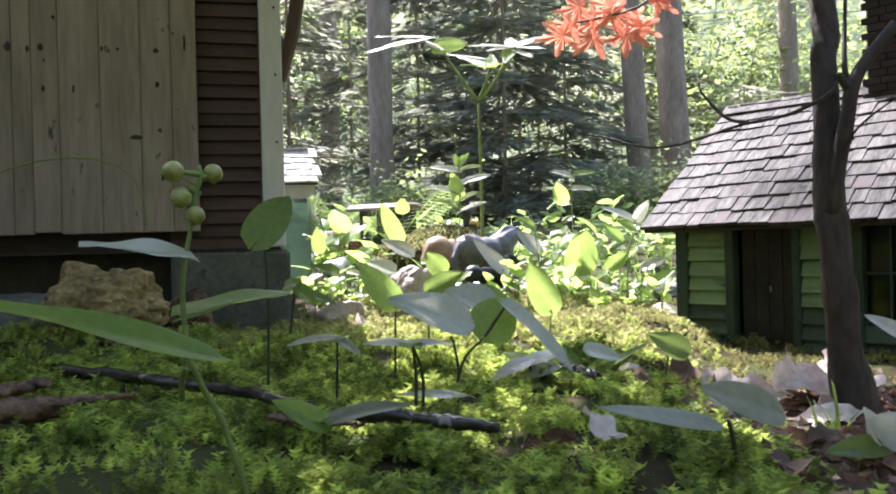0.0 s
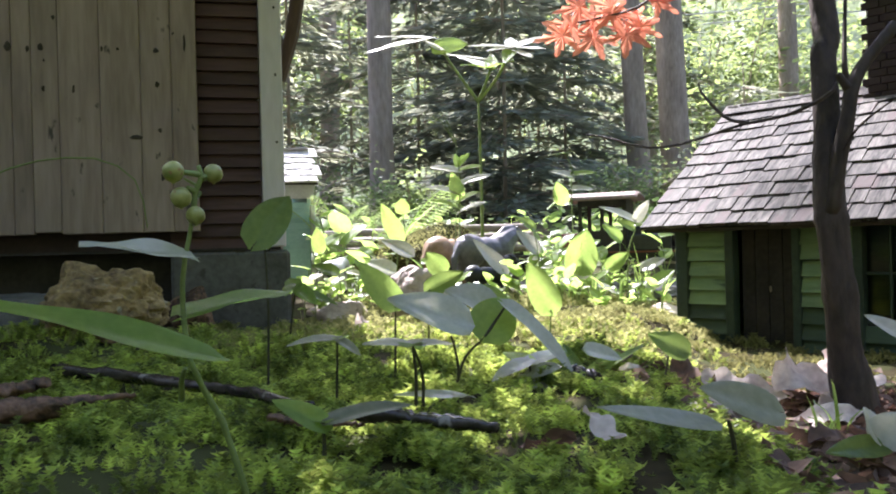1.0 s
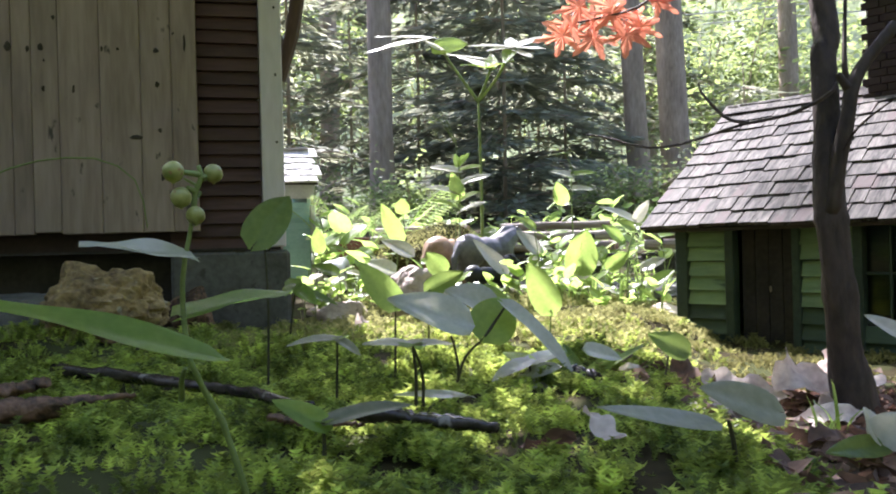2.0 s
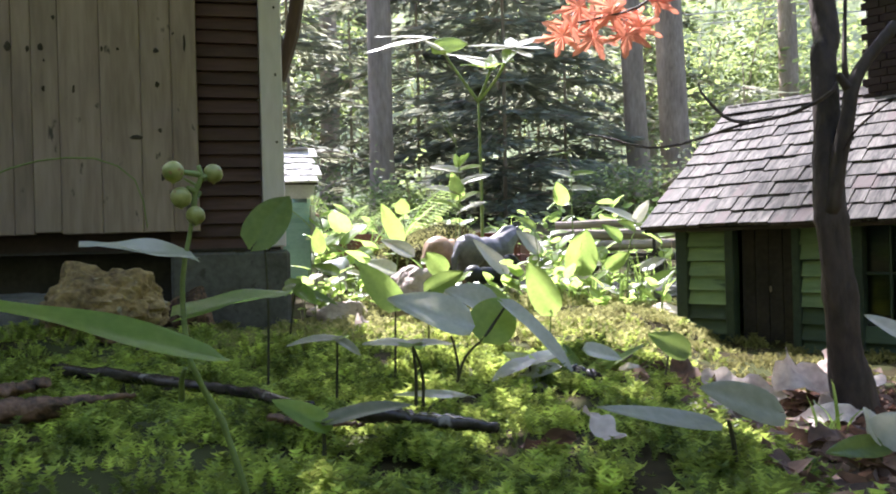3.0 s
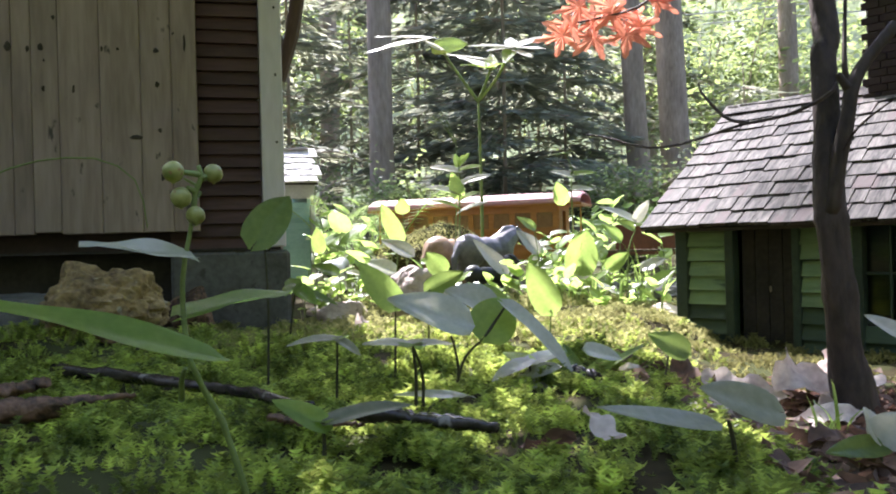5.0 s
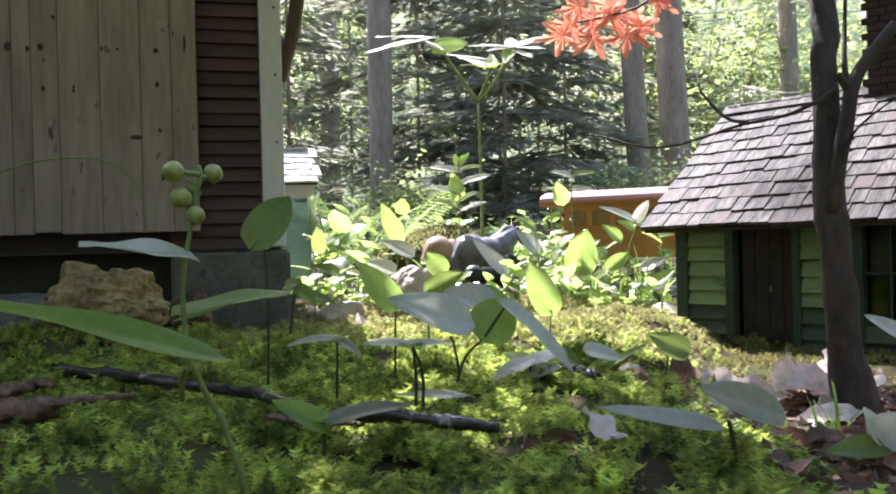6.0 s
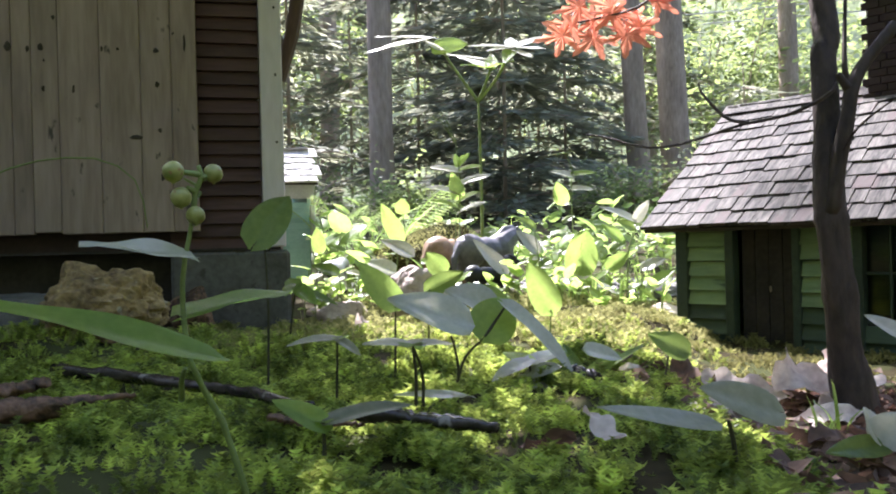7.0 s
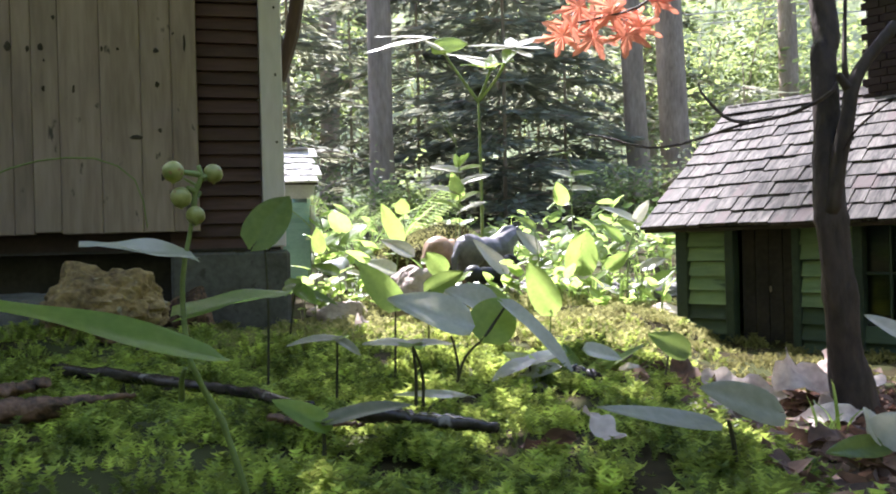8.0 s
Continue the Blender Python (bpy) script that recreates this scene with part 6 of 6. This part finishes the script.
# ---- scattered low plants ----
def off_track(x, y):
    return min((x - a) ** 2 + (y - b) ** 2 for a, b, _ in LINE[180:480:3]) ** 0.5


def proto(seed, tall, count):
    rnd = random.Random(seed)
    stems, leaves = [], []
    o = Vector((0.0, -3.0, ground_z(0, -3.0)))
    top = o + Vector((rnd.uniform(-0.01, 0.01), rnd.uniform(-0.01, 0.01), tall))
    stems.append((o - Vector((0, 0, 0.01)), o.lerp(top, 0.5) + Vector((0.004, 0, 0)), top))
    for k in range(count):
        at = o.lerp(top, 1 - 0.55 * k / max(1, count))
        a = k * 2.4 + rnd.uniform(-0.5, 0.5)
        ln = rnd.uniform(0.024, 0.046)
        tip = at + Vector((math.cos(a), math.sin(a), rnd.uniform(0.05, 0.9))).normalized() * ln
        leaves.append((at, tip, ln * rnd.uniform(0.55, 0.75), (rnd.uniform(-0.7, 0.7), rnd.uniform(-0.7, 0.7), 1.0), "leaf" if rnd.random() < 0.8 else "leaf_sheen", 0.25, rnd.uniform(0, 0.2), 0.12))
    return herb("mayflower_plant", "green mayflower leaves on thin stalks in the sun", MAY, o, stems, leaves, "low plants on the sunlit ground", "stem", 0.0011)


PROTOS = [proto(300 + k, (0.035, 0.05, 0.065, 0.08, 0.05, 0.1)[k], (2, 3, 2, 3, 1, 4)[k]) for k in range(6)]


def scatter(count, lo, hi, seed, tall=1.0, spacing=0.03):
    rnd = random.Random(seed)
    done = []
    tries = 0
    while len(done) < count and tries < 6000:
        tries += 1
        x, y = rnd.uniform(lo[0], hi[0]), rnd.uniform(lo[1], hi[1])
        if off_track(x, y) < 0.10 or (y < 1.5 and x > 0.27 + 0.0 + (y - 1.0) * 0.9 + 0.1) or (x < -0.2 and y < 1.3) or (x < -0.27 and y < 2.1):
            continue
        if -0.075 < x / y < 0.11 and 1.2 < y < 1.62 or (x / y < -0.1 and 1.3 < y < 1.5 and x / y > -0.17):
            continue
        if y < 1.12 and -0.17 < x / y < 0.02:   # bare round the pale stones
            continue
        if any((x - a) ** 2 + (y - b) ** 2 < spacing ** 2 for a, b in done):
            continue
        done.append((x, y))
        k = tall * rnd.uniform(0.7, 1.3) * (0.6 if y < 1.62 and x / y > 0.2 else 1.0)
        src = PROTOS[rnd.randrange(6)]
        copy_thing(src, pose(x, y, ground_z(x, y), rnd.uniform(-8, 8), rnd.uniform(-8, 8), rnd.uniform(0, 360)) @ Matrix.Scale(k, 4))


scatter(34, (-0.28, 1.05), (0.0, 1.75), 1, 0.8)
scatter(22, (-0.29, 1.5), (-0.06, 1.8), 7, 1.35, 0.025)
scatter(46, (0.10, 1.2), (0.36, 1.62), 2, 0.8, 0.022)
scatter(40, (0.08, 1.05), (0.5, 1.55), 8, 0.6, 0.02)
scatter(16, (-0.06, 1.08), (0.14, 1.2), 9, 0.55, 0.02)
scatter(40, (-0.26, 1.0), (0.02, 1.5), 10, 0.5, 0.02)
scatter(16, (-0.1, 0.95), (0.28, 1.25), 6, 0.6)
scatter(16, (0.165, 1.48), (0.27, 1.64), 21, 0.9, 0.018)


def undergrowth(name, count, lo, hi, seed, tall):
    """The same low plants where they stand too thick and far to count, in one mesh."""
    rnd = random.Random(seed)
    verts, faces = [], []
    for k in range(count):
        x, y = rnd.uniform(lo[0], hi[0]), rnd.uniform(lo[1], hi[1])
        if off_track(x, y) < 0.10 or (x < -0.27 and y < 2.1) or (-0.5 < x < -0.02 and y < 2.7):
            continue
        src = PROTOS[rnd.randrange(6)]
        m = pose(x, y, ground_z(x, y), rnd.uniform(-8, 8), rnd.uniform(-8, 8), rnd.uniform(0, 360)) @ Matrix.Scale(tall * rnd.uniform(0.7, 1.3), 4)
        for ch in src.children:
            if ch.name.startswith("stem"):
                continue
            w = m @ ch.matrix_basis
            n = len(verts)
            verts += [tuple(w @ v.co) for v in ch.data.vertices]
            faces += [tuple(n + i for i in p.vertices) for p in ch.data.polygons]
    me = bpy.data.meshes.new(name)
    me.from_pydata(verts, [], faces)
    me.materials.append(M["leaf_many"])
    tagged(new(name, me), "low green undergrowth behind the track", "undergrowth", kind="stuff")


undergrowth("undergrowth", 230, (-0.75, 1.9), (1.1, 2.9), 3, 1.25)
undergrowth("undergrowth", 420, (-3.0, -2.5), (-0.9, 4.5), 12, 1.5)
undergrowth("undergrowth", 420, (1.3, -2.5), (3.4, 4.5), 13, 1.5)
undergrowth("undergrowth", 170, (-1.1, 2.8), (1.7, 4.2), 4, 1.6)


def grass(x, y, count, height, seed):
    """A tuft of thin arching blades."""
    rnd = random.Random(seed)
    tuft = thing("grass_tuft", pose(x, y, ground_z(x, y)), "tuft of thin arching green grass", "grass", "grass tufts")
    for k in range(count):
        a, h = rnd.uniform(0, 6.28), height * rnd.uniform(0.5, 1.15)
        d = Vector((math.cos(a), math.sin(a), 0))
        s = Vector((-d.y, d.x, 0)) * 0.0014
        lean = rnd.uniform(0.2, 0.9)
        bm = bmesh.new()
        rows = []
        for i in range(8):
            u = i / 7
            c = d * (0.004 + lean * h * u * u * 0.8) + Vector((0, 0, h * (u - 0.45 * lean * u * u)))
            w = s * (1 - u) ** 0.6
            rows.append((bm.verts.new(c - w), bm.verts.new(c + Vector((0, 0, -0.0005))), bm.verts.new(c + w)))
        for p, q in zip(rows, rows[1:]):
            bm.faces.new((p[0], p[1], q[1], q[0])), bm.faces.new((p[1], p[2], q[2], q[1]))
        part("blade", bm, M["leaf"], tuft)


rnd = random.Random(31)
for k in range(26):
    gx, gy = rnd.uniform(0.15, 0.46), rnd.uniform(1.15, 1.55)
    if gx > 0.33 + (gy - 1.0) * 0.9 or off_track(gx, gy) < 0.1:
        continue
    grass(gx, gy, rnd.randint(4, 8), rnd.uniform(0.05, 0.13), 500 + k)
for k, (gx, gy, gh) in enumerate(((0.05, 1.95, 0.25), (0.13, 2.0, 0.3), (0.17, 2.05, 0.28), (0.24, 2.0, 0.2), (0.33, 0.44, 0.05), (0.36, 0.5, 0.06), (-0.15, 1.3, 0.06), (0.28, 0.47, 0.05), (0.225, 0.47, 0.035), (0.245, 0.49, 0.045), (0.20, 0.44, 0.03))):
    grass(gx, gy, 7, gh, 560 + k)
for k, src in enumerate(PROTOS):   # the first ones take their places too
    x, y = 0.12 + 0.06 * k, 1.36 + 0.03 * k
    src.matrix_basis = pose(x, y, ground_z(x, y))


# ---- stones, dead leaves, sticks ----
def stone(name, label, at, sx, sy, sz, seed, mat, rz=0.0, sink=0.25, rough=0.3, detail=4):
    x, y = at[0], at[1]
    ob = new(name, finish(name, lump(sx, sy, sz, seed, rough, detail), M[mat]))
    ob.matrix_basis = pose(x, y, ground_z(x, y) + sz * (1 - sink * 2), 0, 0, rz)
    tagged(ob, label, "rock")


stone("rock", "rough ochre rock in front of the barn", (-0.3347, 0.76, 0.0795), 0.062, 0.038, 0.041, 17, "rock", 15, 0.17, 0.8, 5)
stone("rock", "flat dark stone beside the barn", (-0.4795, 0.85, 0.0775), 0.10, 0.05, 0.035, 5, "concrete", 0, 0.2)
stone("rock", "small brown stone under the barn", (-0.2889, 0.86, 0.0718), 0.03, 0.02, 0.032, 6, "stick_red", 0, 0.2)
stone("rock", "pale pinkish stone among the leaves", (-0.041, 1.03), 0.040, 0.03, 0.040, 8, "rock_pale", 10, 0.05, 0.6)
stone("rock", "small pale stone in the moss", (-0.144, 1.05, 0.0557), 0.034, 0.02, 0.02, 9, "rock_pale", 0, 0.2)
stone("rock", "small pale stone in the moss", (-0.1952, 1.2, 0.0606), 0.025, 0.02, 0.01, 10, "rock_pale", 0, 0.2)
stone("rock", "pale stone by the shed", (0.3362, 1.22, 0.0546), 0.03, 0.02, 0.012, 12, "rock_pale", 20, 0.2)
stone("rock", "dark stone by the track", (0.3762, 1.4, 0.071), 0.05, 0.03, 0.016, 13, "concrete", 20, 0.2)
stone("rock", "small pale stone on the bank", (0.1346, 0.58, 0.0233), 0.009, 0.008, 0.007, 14, "rock_pale", 20, 0.2, 0.3, 3)
mound = new("moss_mound", finish("moss_mound", lump(0.135, 0.08, 0.098, 4, 0.2, 5), M["ground"]))
mound.matrix_basis = pose((-0.047, 1.64, 0.1236)[0], 1.64, ground_z(-0.05, 1.64) + 0.05)
tagged(mound, "rounded hummock of yellow-brown moss", "mound")
rng = np.random.default_rng(9)
vv, ff = [], []
for v in mound.data.vertices:
    if v.co.z < 0.0:
        continue
    for k in range(5):
        c, n = v.co + Vector(rng.normal(0, 0.002, 3)), v.normal
        t = Vector(rng.normal(0, 1, 3)).normalized() * 0.0012
        e = c + (n + Vector(rng.normal(0, 0.6, 3))).normalized() * rng.uniform(0.004, 0.011)
        m = len(vv)
        vv += [tuple(c - t), tuple(c + t), tuple(e)]
        ff.append((m, m + 1, m + 2))
me = bpy.data.meshes.new("mound_moss")
me.from_pydata(vv, [], ff)
me.materials.append(M["moss_sunlit"])
tagged(part("mound_moss", me, None, mound, "yellow moss tufts"), kind="stuff")


def curled_leaf(label, at, length, width, rz, tilt, curl, mat, seed, lift=0.0):
    """A dead broad leaf, lobed and curled."""
    rnd = random.Random(seed)
    bm = bmesh.new()
    nu, nv = 30, 14
    rows = []
    for i in range(nu + 1):
        u = i / nu
        lobe = 0.62 + 0.38 * abs(math.sin(u * 8.5 + seed)) ** 1.2
        half = width / 2 * math.sin(math.pi * min(1, 0.03 + 0.97 * u)) ** 0.6 * lobe
        row = []
        for j in range(nv + 1):
            c = 2 * j / nv - 1
            p = Vector((u * length - length / 2, c * half, 0))
            p.z = curl * (abs(c) ** 2) * half * (0.5 + 0.5 * math.sin(u * 5 + seed)) + 0.06 * length * math.sin(u * 3.1 + seed) + 0.006 * noise.noise(p * 55 + Vector((seed, 0, 0))) + 0.0035 * noise.noise(p * 140 + Vector((0, seed, 0)))
            row.append(bm.verts.new(p))
        rows.append(row)
    for a, b in zip(rows, rows[1:]):
        for j in range(nv):
            bm.faces.new((a[j], b[j], b[j + 1], a[j + 1]))
    ob = new("dead_leaf", finish("dead_leaf", bm, M[mat], True))
    x, y = at[0], at[1]
    ob.matrix_basis = pose(x, y, ground_z(x, y) + 0.006 + lift, tilt, rnd.uniform(-8, 8), rz)
    tagged(ob, label, "leaf")


PALE = "large bleached dead leaf curled on the ground"
for args in (((0.2599, 0.575), 0.054, 0.046, 20, 40, 0.8, "dry_leaf", 1, 0.014), ((0.2142, 0.57), 0.062, 0.046, -10, 32, 0.5, "dry_leaf", 2, 0.008),
             ((0.2675, 0.54), 0.042, 0.034, 30, 38, 0.6, "dry_leaf", 3, 0.006), ((0.222, 0.515), 0.10, 0.030, -3, 8, 0.25, "dry_leaf", 4, 0.0),
             ((0.31, 0.61), 0.06, 0.05, 100, 34, 0.5, "dry_leaf", 6, 0.010), ((0.1706, 0.5), 0.04, 0.03, 20, 15, 0.4, "dry_leaf", 5, 0.0),
             ((0.1447, 0.43), 0.035, 0.02, 30, 20, 0.5, "dry_leaf", 8, 0.0)):
    curled_leaf(PALE, *args)
for args in (((0.1788, 0.6, 0.0092), 0.03, 0.025, 40, 35, 0.8, "litter", 11, 0.006), ((0.1597, 0.42, 0.0051), 0.045, 0.035, 60, 40, 0.6, "litter", 12, 0.004),
             ((0.2029, 0.42), 0.022, 0.016, 10, 12, 0.5, "litter", 13, 0.004), ((0.1933, 0.44, 0.0021), 0.04, 0.03, 110, 30, 0.7, "litter", 14, 0.0),
             ((0.0413, 0.34, 0.0155), 0.03, 0.02, 140, 30, 0.9, "litter", 15, 0.002), ((0.0663, 0.34, 0.0136), 0.03, 0.012, 120, 20, 0.6, "dry_leaf", 16, 0.004),
             
             ((-0.0976, 0.9, 0.0377), 0.04, 0.03, 60, 30, 0.8, "dry_leaf", 19, 0.0), ((-0.1518, 1.05, 0.052), 0.05, 0.035, 10, 20, 0.5, "dry_leaf", 20, 0.0)):
    curled_leaf("brown curled dead leaf in the moss", *args)

# joined litter of small fragments on the low ground
rng = np.random.default_rng(4)
vv, ff = [], []
for k in range(11000):
    x, y = rng.uniform(0.05, 0.6), rng.uniform(0.25, 0.75)
    edge = 0.14 + 0.13 * smooth(y, 0.55, 1.1)
    if x < edge + rng.normal(0.03, 0.03) or (x - 0.30) + (y - 1.02) > -0.02 or y > rng.normal(0.62, 0.03):
        continue
    c = Vector((x, y, ground_z(x, y) + rng.uniform(0.001, 0.008)))
    d = Vector((rng.normal(), rng.normal(), rng.normal(0, 0.35))).normalized() * rng.uniform(0.004, 0.014)
    w = d.cross(Vector((rng.normal(0, 0.4), rng.normal(0, 0.4), 1))).normalized() * d.length * rng.uniform(0.12, 0.6)
    m = len(vv)
    bend = Vector((0, 0, rng.uniform(0, 0.004)))
    vv += [tuple(c - d), tuple(c + w + bend), tuple(c + d), tuple(c - w + bend)]
    ff += [(m, m + 1, m + 2), (m, m + 2, m + 3)]
me = bpy.data.meshes.new("leaf_litter")
me.from_pydata(vv, [], ff)
me.materials.append(M["litter"])
tagged(new("leaf_litter", me), "brown broken leaf litter and needles", "leaf litter", kind="stuff")


def stick(label, pts, r, mat, seed, lift=0.004, name="stick", category="stick", taper=0.35):
    za, zb = (ground_z(p[0], p[1]) + lift + r for p in (pts[0], pts[-1]))
    line = curve_points([(p[0], p[1], za + (zb - za) * k / (len(pts) - 1)) for k, p in enumerate(pts)], 30)
    rnd = random.Random(seed)
    line = [p + Vector((rnd.gauss(0, 0.0005), rnd.gauss(0, 0.0005), rnd.gauss(0, 0.0005))) for p in line]
    ob = new(name, finish(name, tube(line, [r * (1.1 - taper * k / 29) * rnd.uniform(0.95, 1.05) for k in range(30)], 12, wobble=0.7), M[mat], True))
    tagged(ob, label, category)


stick("dark wet stick lying in the moss", ((-0.2712, 0.53, 0.0381), (-0.2173, 0.5, 0.0373), (-0.1786, 0.475, 0.0361), (-0.1394, 0.45, 0.0368), (-0.1149, 0.432, 0.0361), (-0.07, 0.385, 0.0359)), 0.0036, "stick", 1, 0.012)
stick("dark broken stick with a reddish end", ((-0.0473, 0.385, 0.0353), (-0.0199, 0.375, 0.0341), (0.002, 0.362, 0.0351), (0.0207, 0.354, 0.036)), 0.0036, "stick", 2, 0.017)
stick("rolled brown dead leaf lying in the moss", ((-0.2431, 0.42, 0.0397), (-0.2168, 0.42, 0.0403), (-0.1998, 0.43, 0.0397), (-0.18, 0.44, 0.0404)), 0.0058, "stick_red", 7, 0.010, "dead_leaf", "leaf", 0.9)
stick("rolled brown dead leaf lying in the moss", ((-0.2756, 0.44, 0.0436), (-0.2553, 0.45, 0.0431), (-0.2388, 0.46, 0.0449)), 0.005, "stick_red", 8, 0.012, "dead_leaf", "leaf", 0.5)
stick("thin brown twig in the moss", ((-0.0905, 0.38, 0.0194), (-0.0654, 0.38, 0.0187), (-0.044, 0.39, 0.0183)), 0.0016, "stick_red", 3, 0.011)
stick("thin brown twig in the leaf litter", ((0.1381, 0.42, 0.0056), (0.1605, 0.4, -0.0074), (0.169, 0.38, -0.0098)), 0.0016, "stick_red", 4, 0.006)
stick("thin brown twig in the leaf litter", ((0.2476, 0.7, 0.0063), (0.259, 0.64, 0.001), (0.2625, 0.6, -0.0009)), 0.0012, "stick", 5, 0.008)
stick("dark chip of wood on the bank", ((0.0801, 0.52, 0.0191), (0.0878, 0.51, 0.0151), (0.0951, 0.5, 0.0114)), 0.0045, "stick", 6, 0.004)


# ---- toy animals ----
def figure(name, label, category, balls, limbs, mat, m, voxel=0.0022):
    """A moulded figure in one mesh, melted together from rounded masses."""
    bm = bmesh.new()
    for (x, y, z), (sx, sy, sz), ry in balls:
        bmesh.ops.create_uvsphere(bm, u_segments=16, v_segments=10, radius=1.0, matrix=pose(x, y, z, 0, ry) @ Matrix.Diagonal((sx, sy, sz, 1)))
    for pts, rr in limbs:
        tube(pts, rr, 10, bm)
    me = finish(name, bm, M[mat], True)
    ob = new(name, me)
    ob.matrix_basis = m
    mod = ob.modifiers.new("melt", "REMESH")
    mod.mode, mod.voxel_size, mod.use_smooth_shade = "VOXEL", voxel, True
    sm = ob.modifiers.new("soften", "SMOOTH")
    sm.factor, sm.iterations = 0.5, 4
    return tagged(ob, label, category)


def horse(label, mat, m, neck_down=0.0):
    nz = -neck_down
    balls = [((-0.042, 0, 0.088), (0.034, 0.030, 0.032), 0), ((0.0, 0, 0.086), (0.046, 0.027, 0.028), 0), ((0.038, 0, 0.088), (0.030, 0.027, 0.032), 0),
             ((-0.05, 0.011, 0.072), (0.016, 0.011, 0.026), 0), ((-0.05, -0.011, 0.072), (0.016, 0.011, 0.026), 0),
             ((0.092, 0, 0.138 + nz * 1.2), (0.018, 0.0105, 0.0125), 30), ((0.108, 0, 0.126 + nz * 1.25), (0.013, 0.0075, 0.009), 40)]
    limbs = [([(0.04, 0, 0.095), (0.062, 0, 0.118 + nz * 0.5), (0.083, 0, 0.138 + nz * 1.1)], [0.027, 0.021, 0.0145]),
             ([(0.03, 0, 0.115), (0.055, 0, 0.138 + nz * 0.5), (0.082, 0, 0.152 + nz * 1.1)], [0.004, 0.005, 0.003]),
             ([(-0.07, 0, 0.098), (-0.083, 0, 0.075), (-0.085, 0, 0.035)], [0.005, 0.007, 0.003])]
    for y in (-0.006, 0.006):
        limbs.append(([(0.086, y, 0.148 + nz * 1.1), (0.085, y * 1.3, 0.158 + nz * 1.1)], [0.003, 0.001]))
    for x, y, kn in ((-0.052, 0.011, -0.008), (-0.048, -0.011, -0.008), (0.043, 0.011, 0.002), (0.047, -0.011, 0.003)):
        limbs.append(([(x, y, 0.075), (x + kn, y, 0.038), (x + kn * 0.6, y, 0.012), (x + kn * 0.6, y, 0.0)], [0.010, 0.006, 0.0042, 0.0075]))
    figure("toy_horse", label, "toy horse", balls, limbs, mat, m)


gx, gy = (0.0705, 1.45, 0.1203)[0], 1.46
horse("dappled grey toy horse standing among plants", "dapple", pose(gx, gy, ground_z(gx, gy) - 0.010, 0, 0, 44), 0.016)
gx, gy = (0.0091, 1.54, 0.122)[0], 1.54
horse("tan toy horse with lowered head", "chestnut", pose(gx, gy, ground_z(gx, gy) - 0.012, 0, 0, 48), 0.05)
gx, gy = (0.0629, 1.32, 0.0717)[0], 1.32
horse("black toy foal in front of the horses", "black_toy", pose(gx, gy, ground_z(gx, gy) - 0.006, 0, 0, 12) @ Matrix.Scale(0.52, 4))
gx, gy = (-0.218, 1.45, 0.1172)[0], 1.45
figure("toy_cow", "small black and white toy cow", "toy cow",
       [((0, 0, 0.04), (0.03, 0.015, 0.016), 0), ((0.035, 0, 0.05), (0.012, 0.009, 0.009), 20)],
       [([(x, y, 0.035), (x, y, 0.0)], [0.006, 0.004]) for x in (-0.02, 0.02) for y in (-0.008, 0.008)] + [([(0.015, 0, 0.045), (0.032, 0, 0.052)], [0.012, 0.008])],
       "white_toy", pose(gx, gy, ground_z(gx, gy), 0, 0, 70) @ Matrix.Scale(1.3, 4))

# thin dry grass blade arching before the barn door
herb("grass_tuft", "thin dry arching grass", "grass", low(-0.44, 0.55),
     [(low(-0.44, 0.55), (-0.3655, 0.55, 0.1506), (-0.3161, 0.55, 0.1809), (-0.2794, 0.55, 0.1897), (-0.2429, 0.55, 0.1879), (-0.2191, 0.55, 0.1711), (-0.2126, 0.55, 0.1393))], [], "", "stem", 0.0007)

# cables far behind
for pts in (((2.9523, 9.4, 2.8541), (4.1316, 9.4, 2.934), (5.8659, 9.4, 3.0548)), ((3.157, 9.4, 2.738), (4.3359, 9.4, 2.804), (6.0003, 9.4, 2.8989))):
    cable = new("power_cable", finish("power_cable", tube(curve_points(pts, 12), 0.009, 5), M["wire"]))
    tagged(cable, "pale overhead cable strung through the woods", "cable")



# ---- the train runs ----
SPEED = [(-1.0, 0.54), (1.3, 0.52), (2.8, 0.43), (3.6, 0.42), (5.0, 0.40), (5.8, 0.42), (6.3, 0.465), (9.0, 0.47)]


def run_at(t):
    """Metres that the train has gone at t, none at 4.7 s."""
    def speed(u):
        for (a, va), (b, vb) in zip(SPEED, SPEED[1:]):
            if u <= b:
                return va + (vb - va) * (u - a) / (b - a)
        return SPEED[-1][1]
    n = 60
    return sum(speed(4.7 + (t - 4.7) * (k + 0.5) / n) for k in range(n)) * (t - 4.7) / n


def motions():
    places = ((loco, 1.905), (log_a, 1.53), (log_b, 1.2075), (log_c, 0.885), (gond, 0.552), (work, 0.21), (coach_car, -0.2525))
    for car, offset in places:
        rows = []
        for k in range(41):
            t = k * 0.2
            x, y, a = station(run_at(t) + offset)
            rows.append((t, pose(x, y, RAIL_Z, 0, 0, -math.degrees(a))))
        walk(car, rows)
    for ax, x, r in WHEELS:
        # the wheels roll with the way gone
        walk(ax, [(k / 15, pose(x, 0, r, 0, math.degrees(run_at(k / 15) / r), 0)) for k in range(121)])


motions()
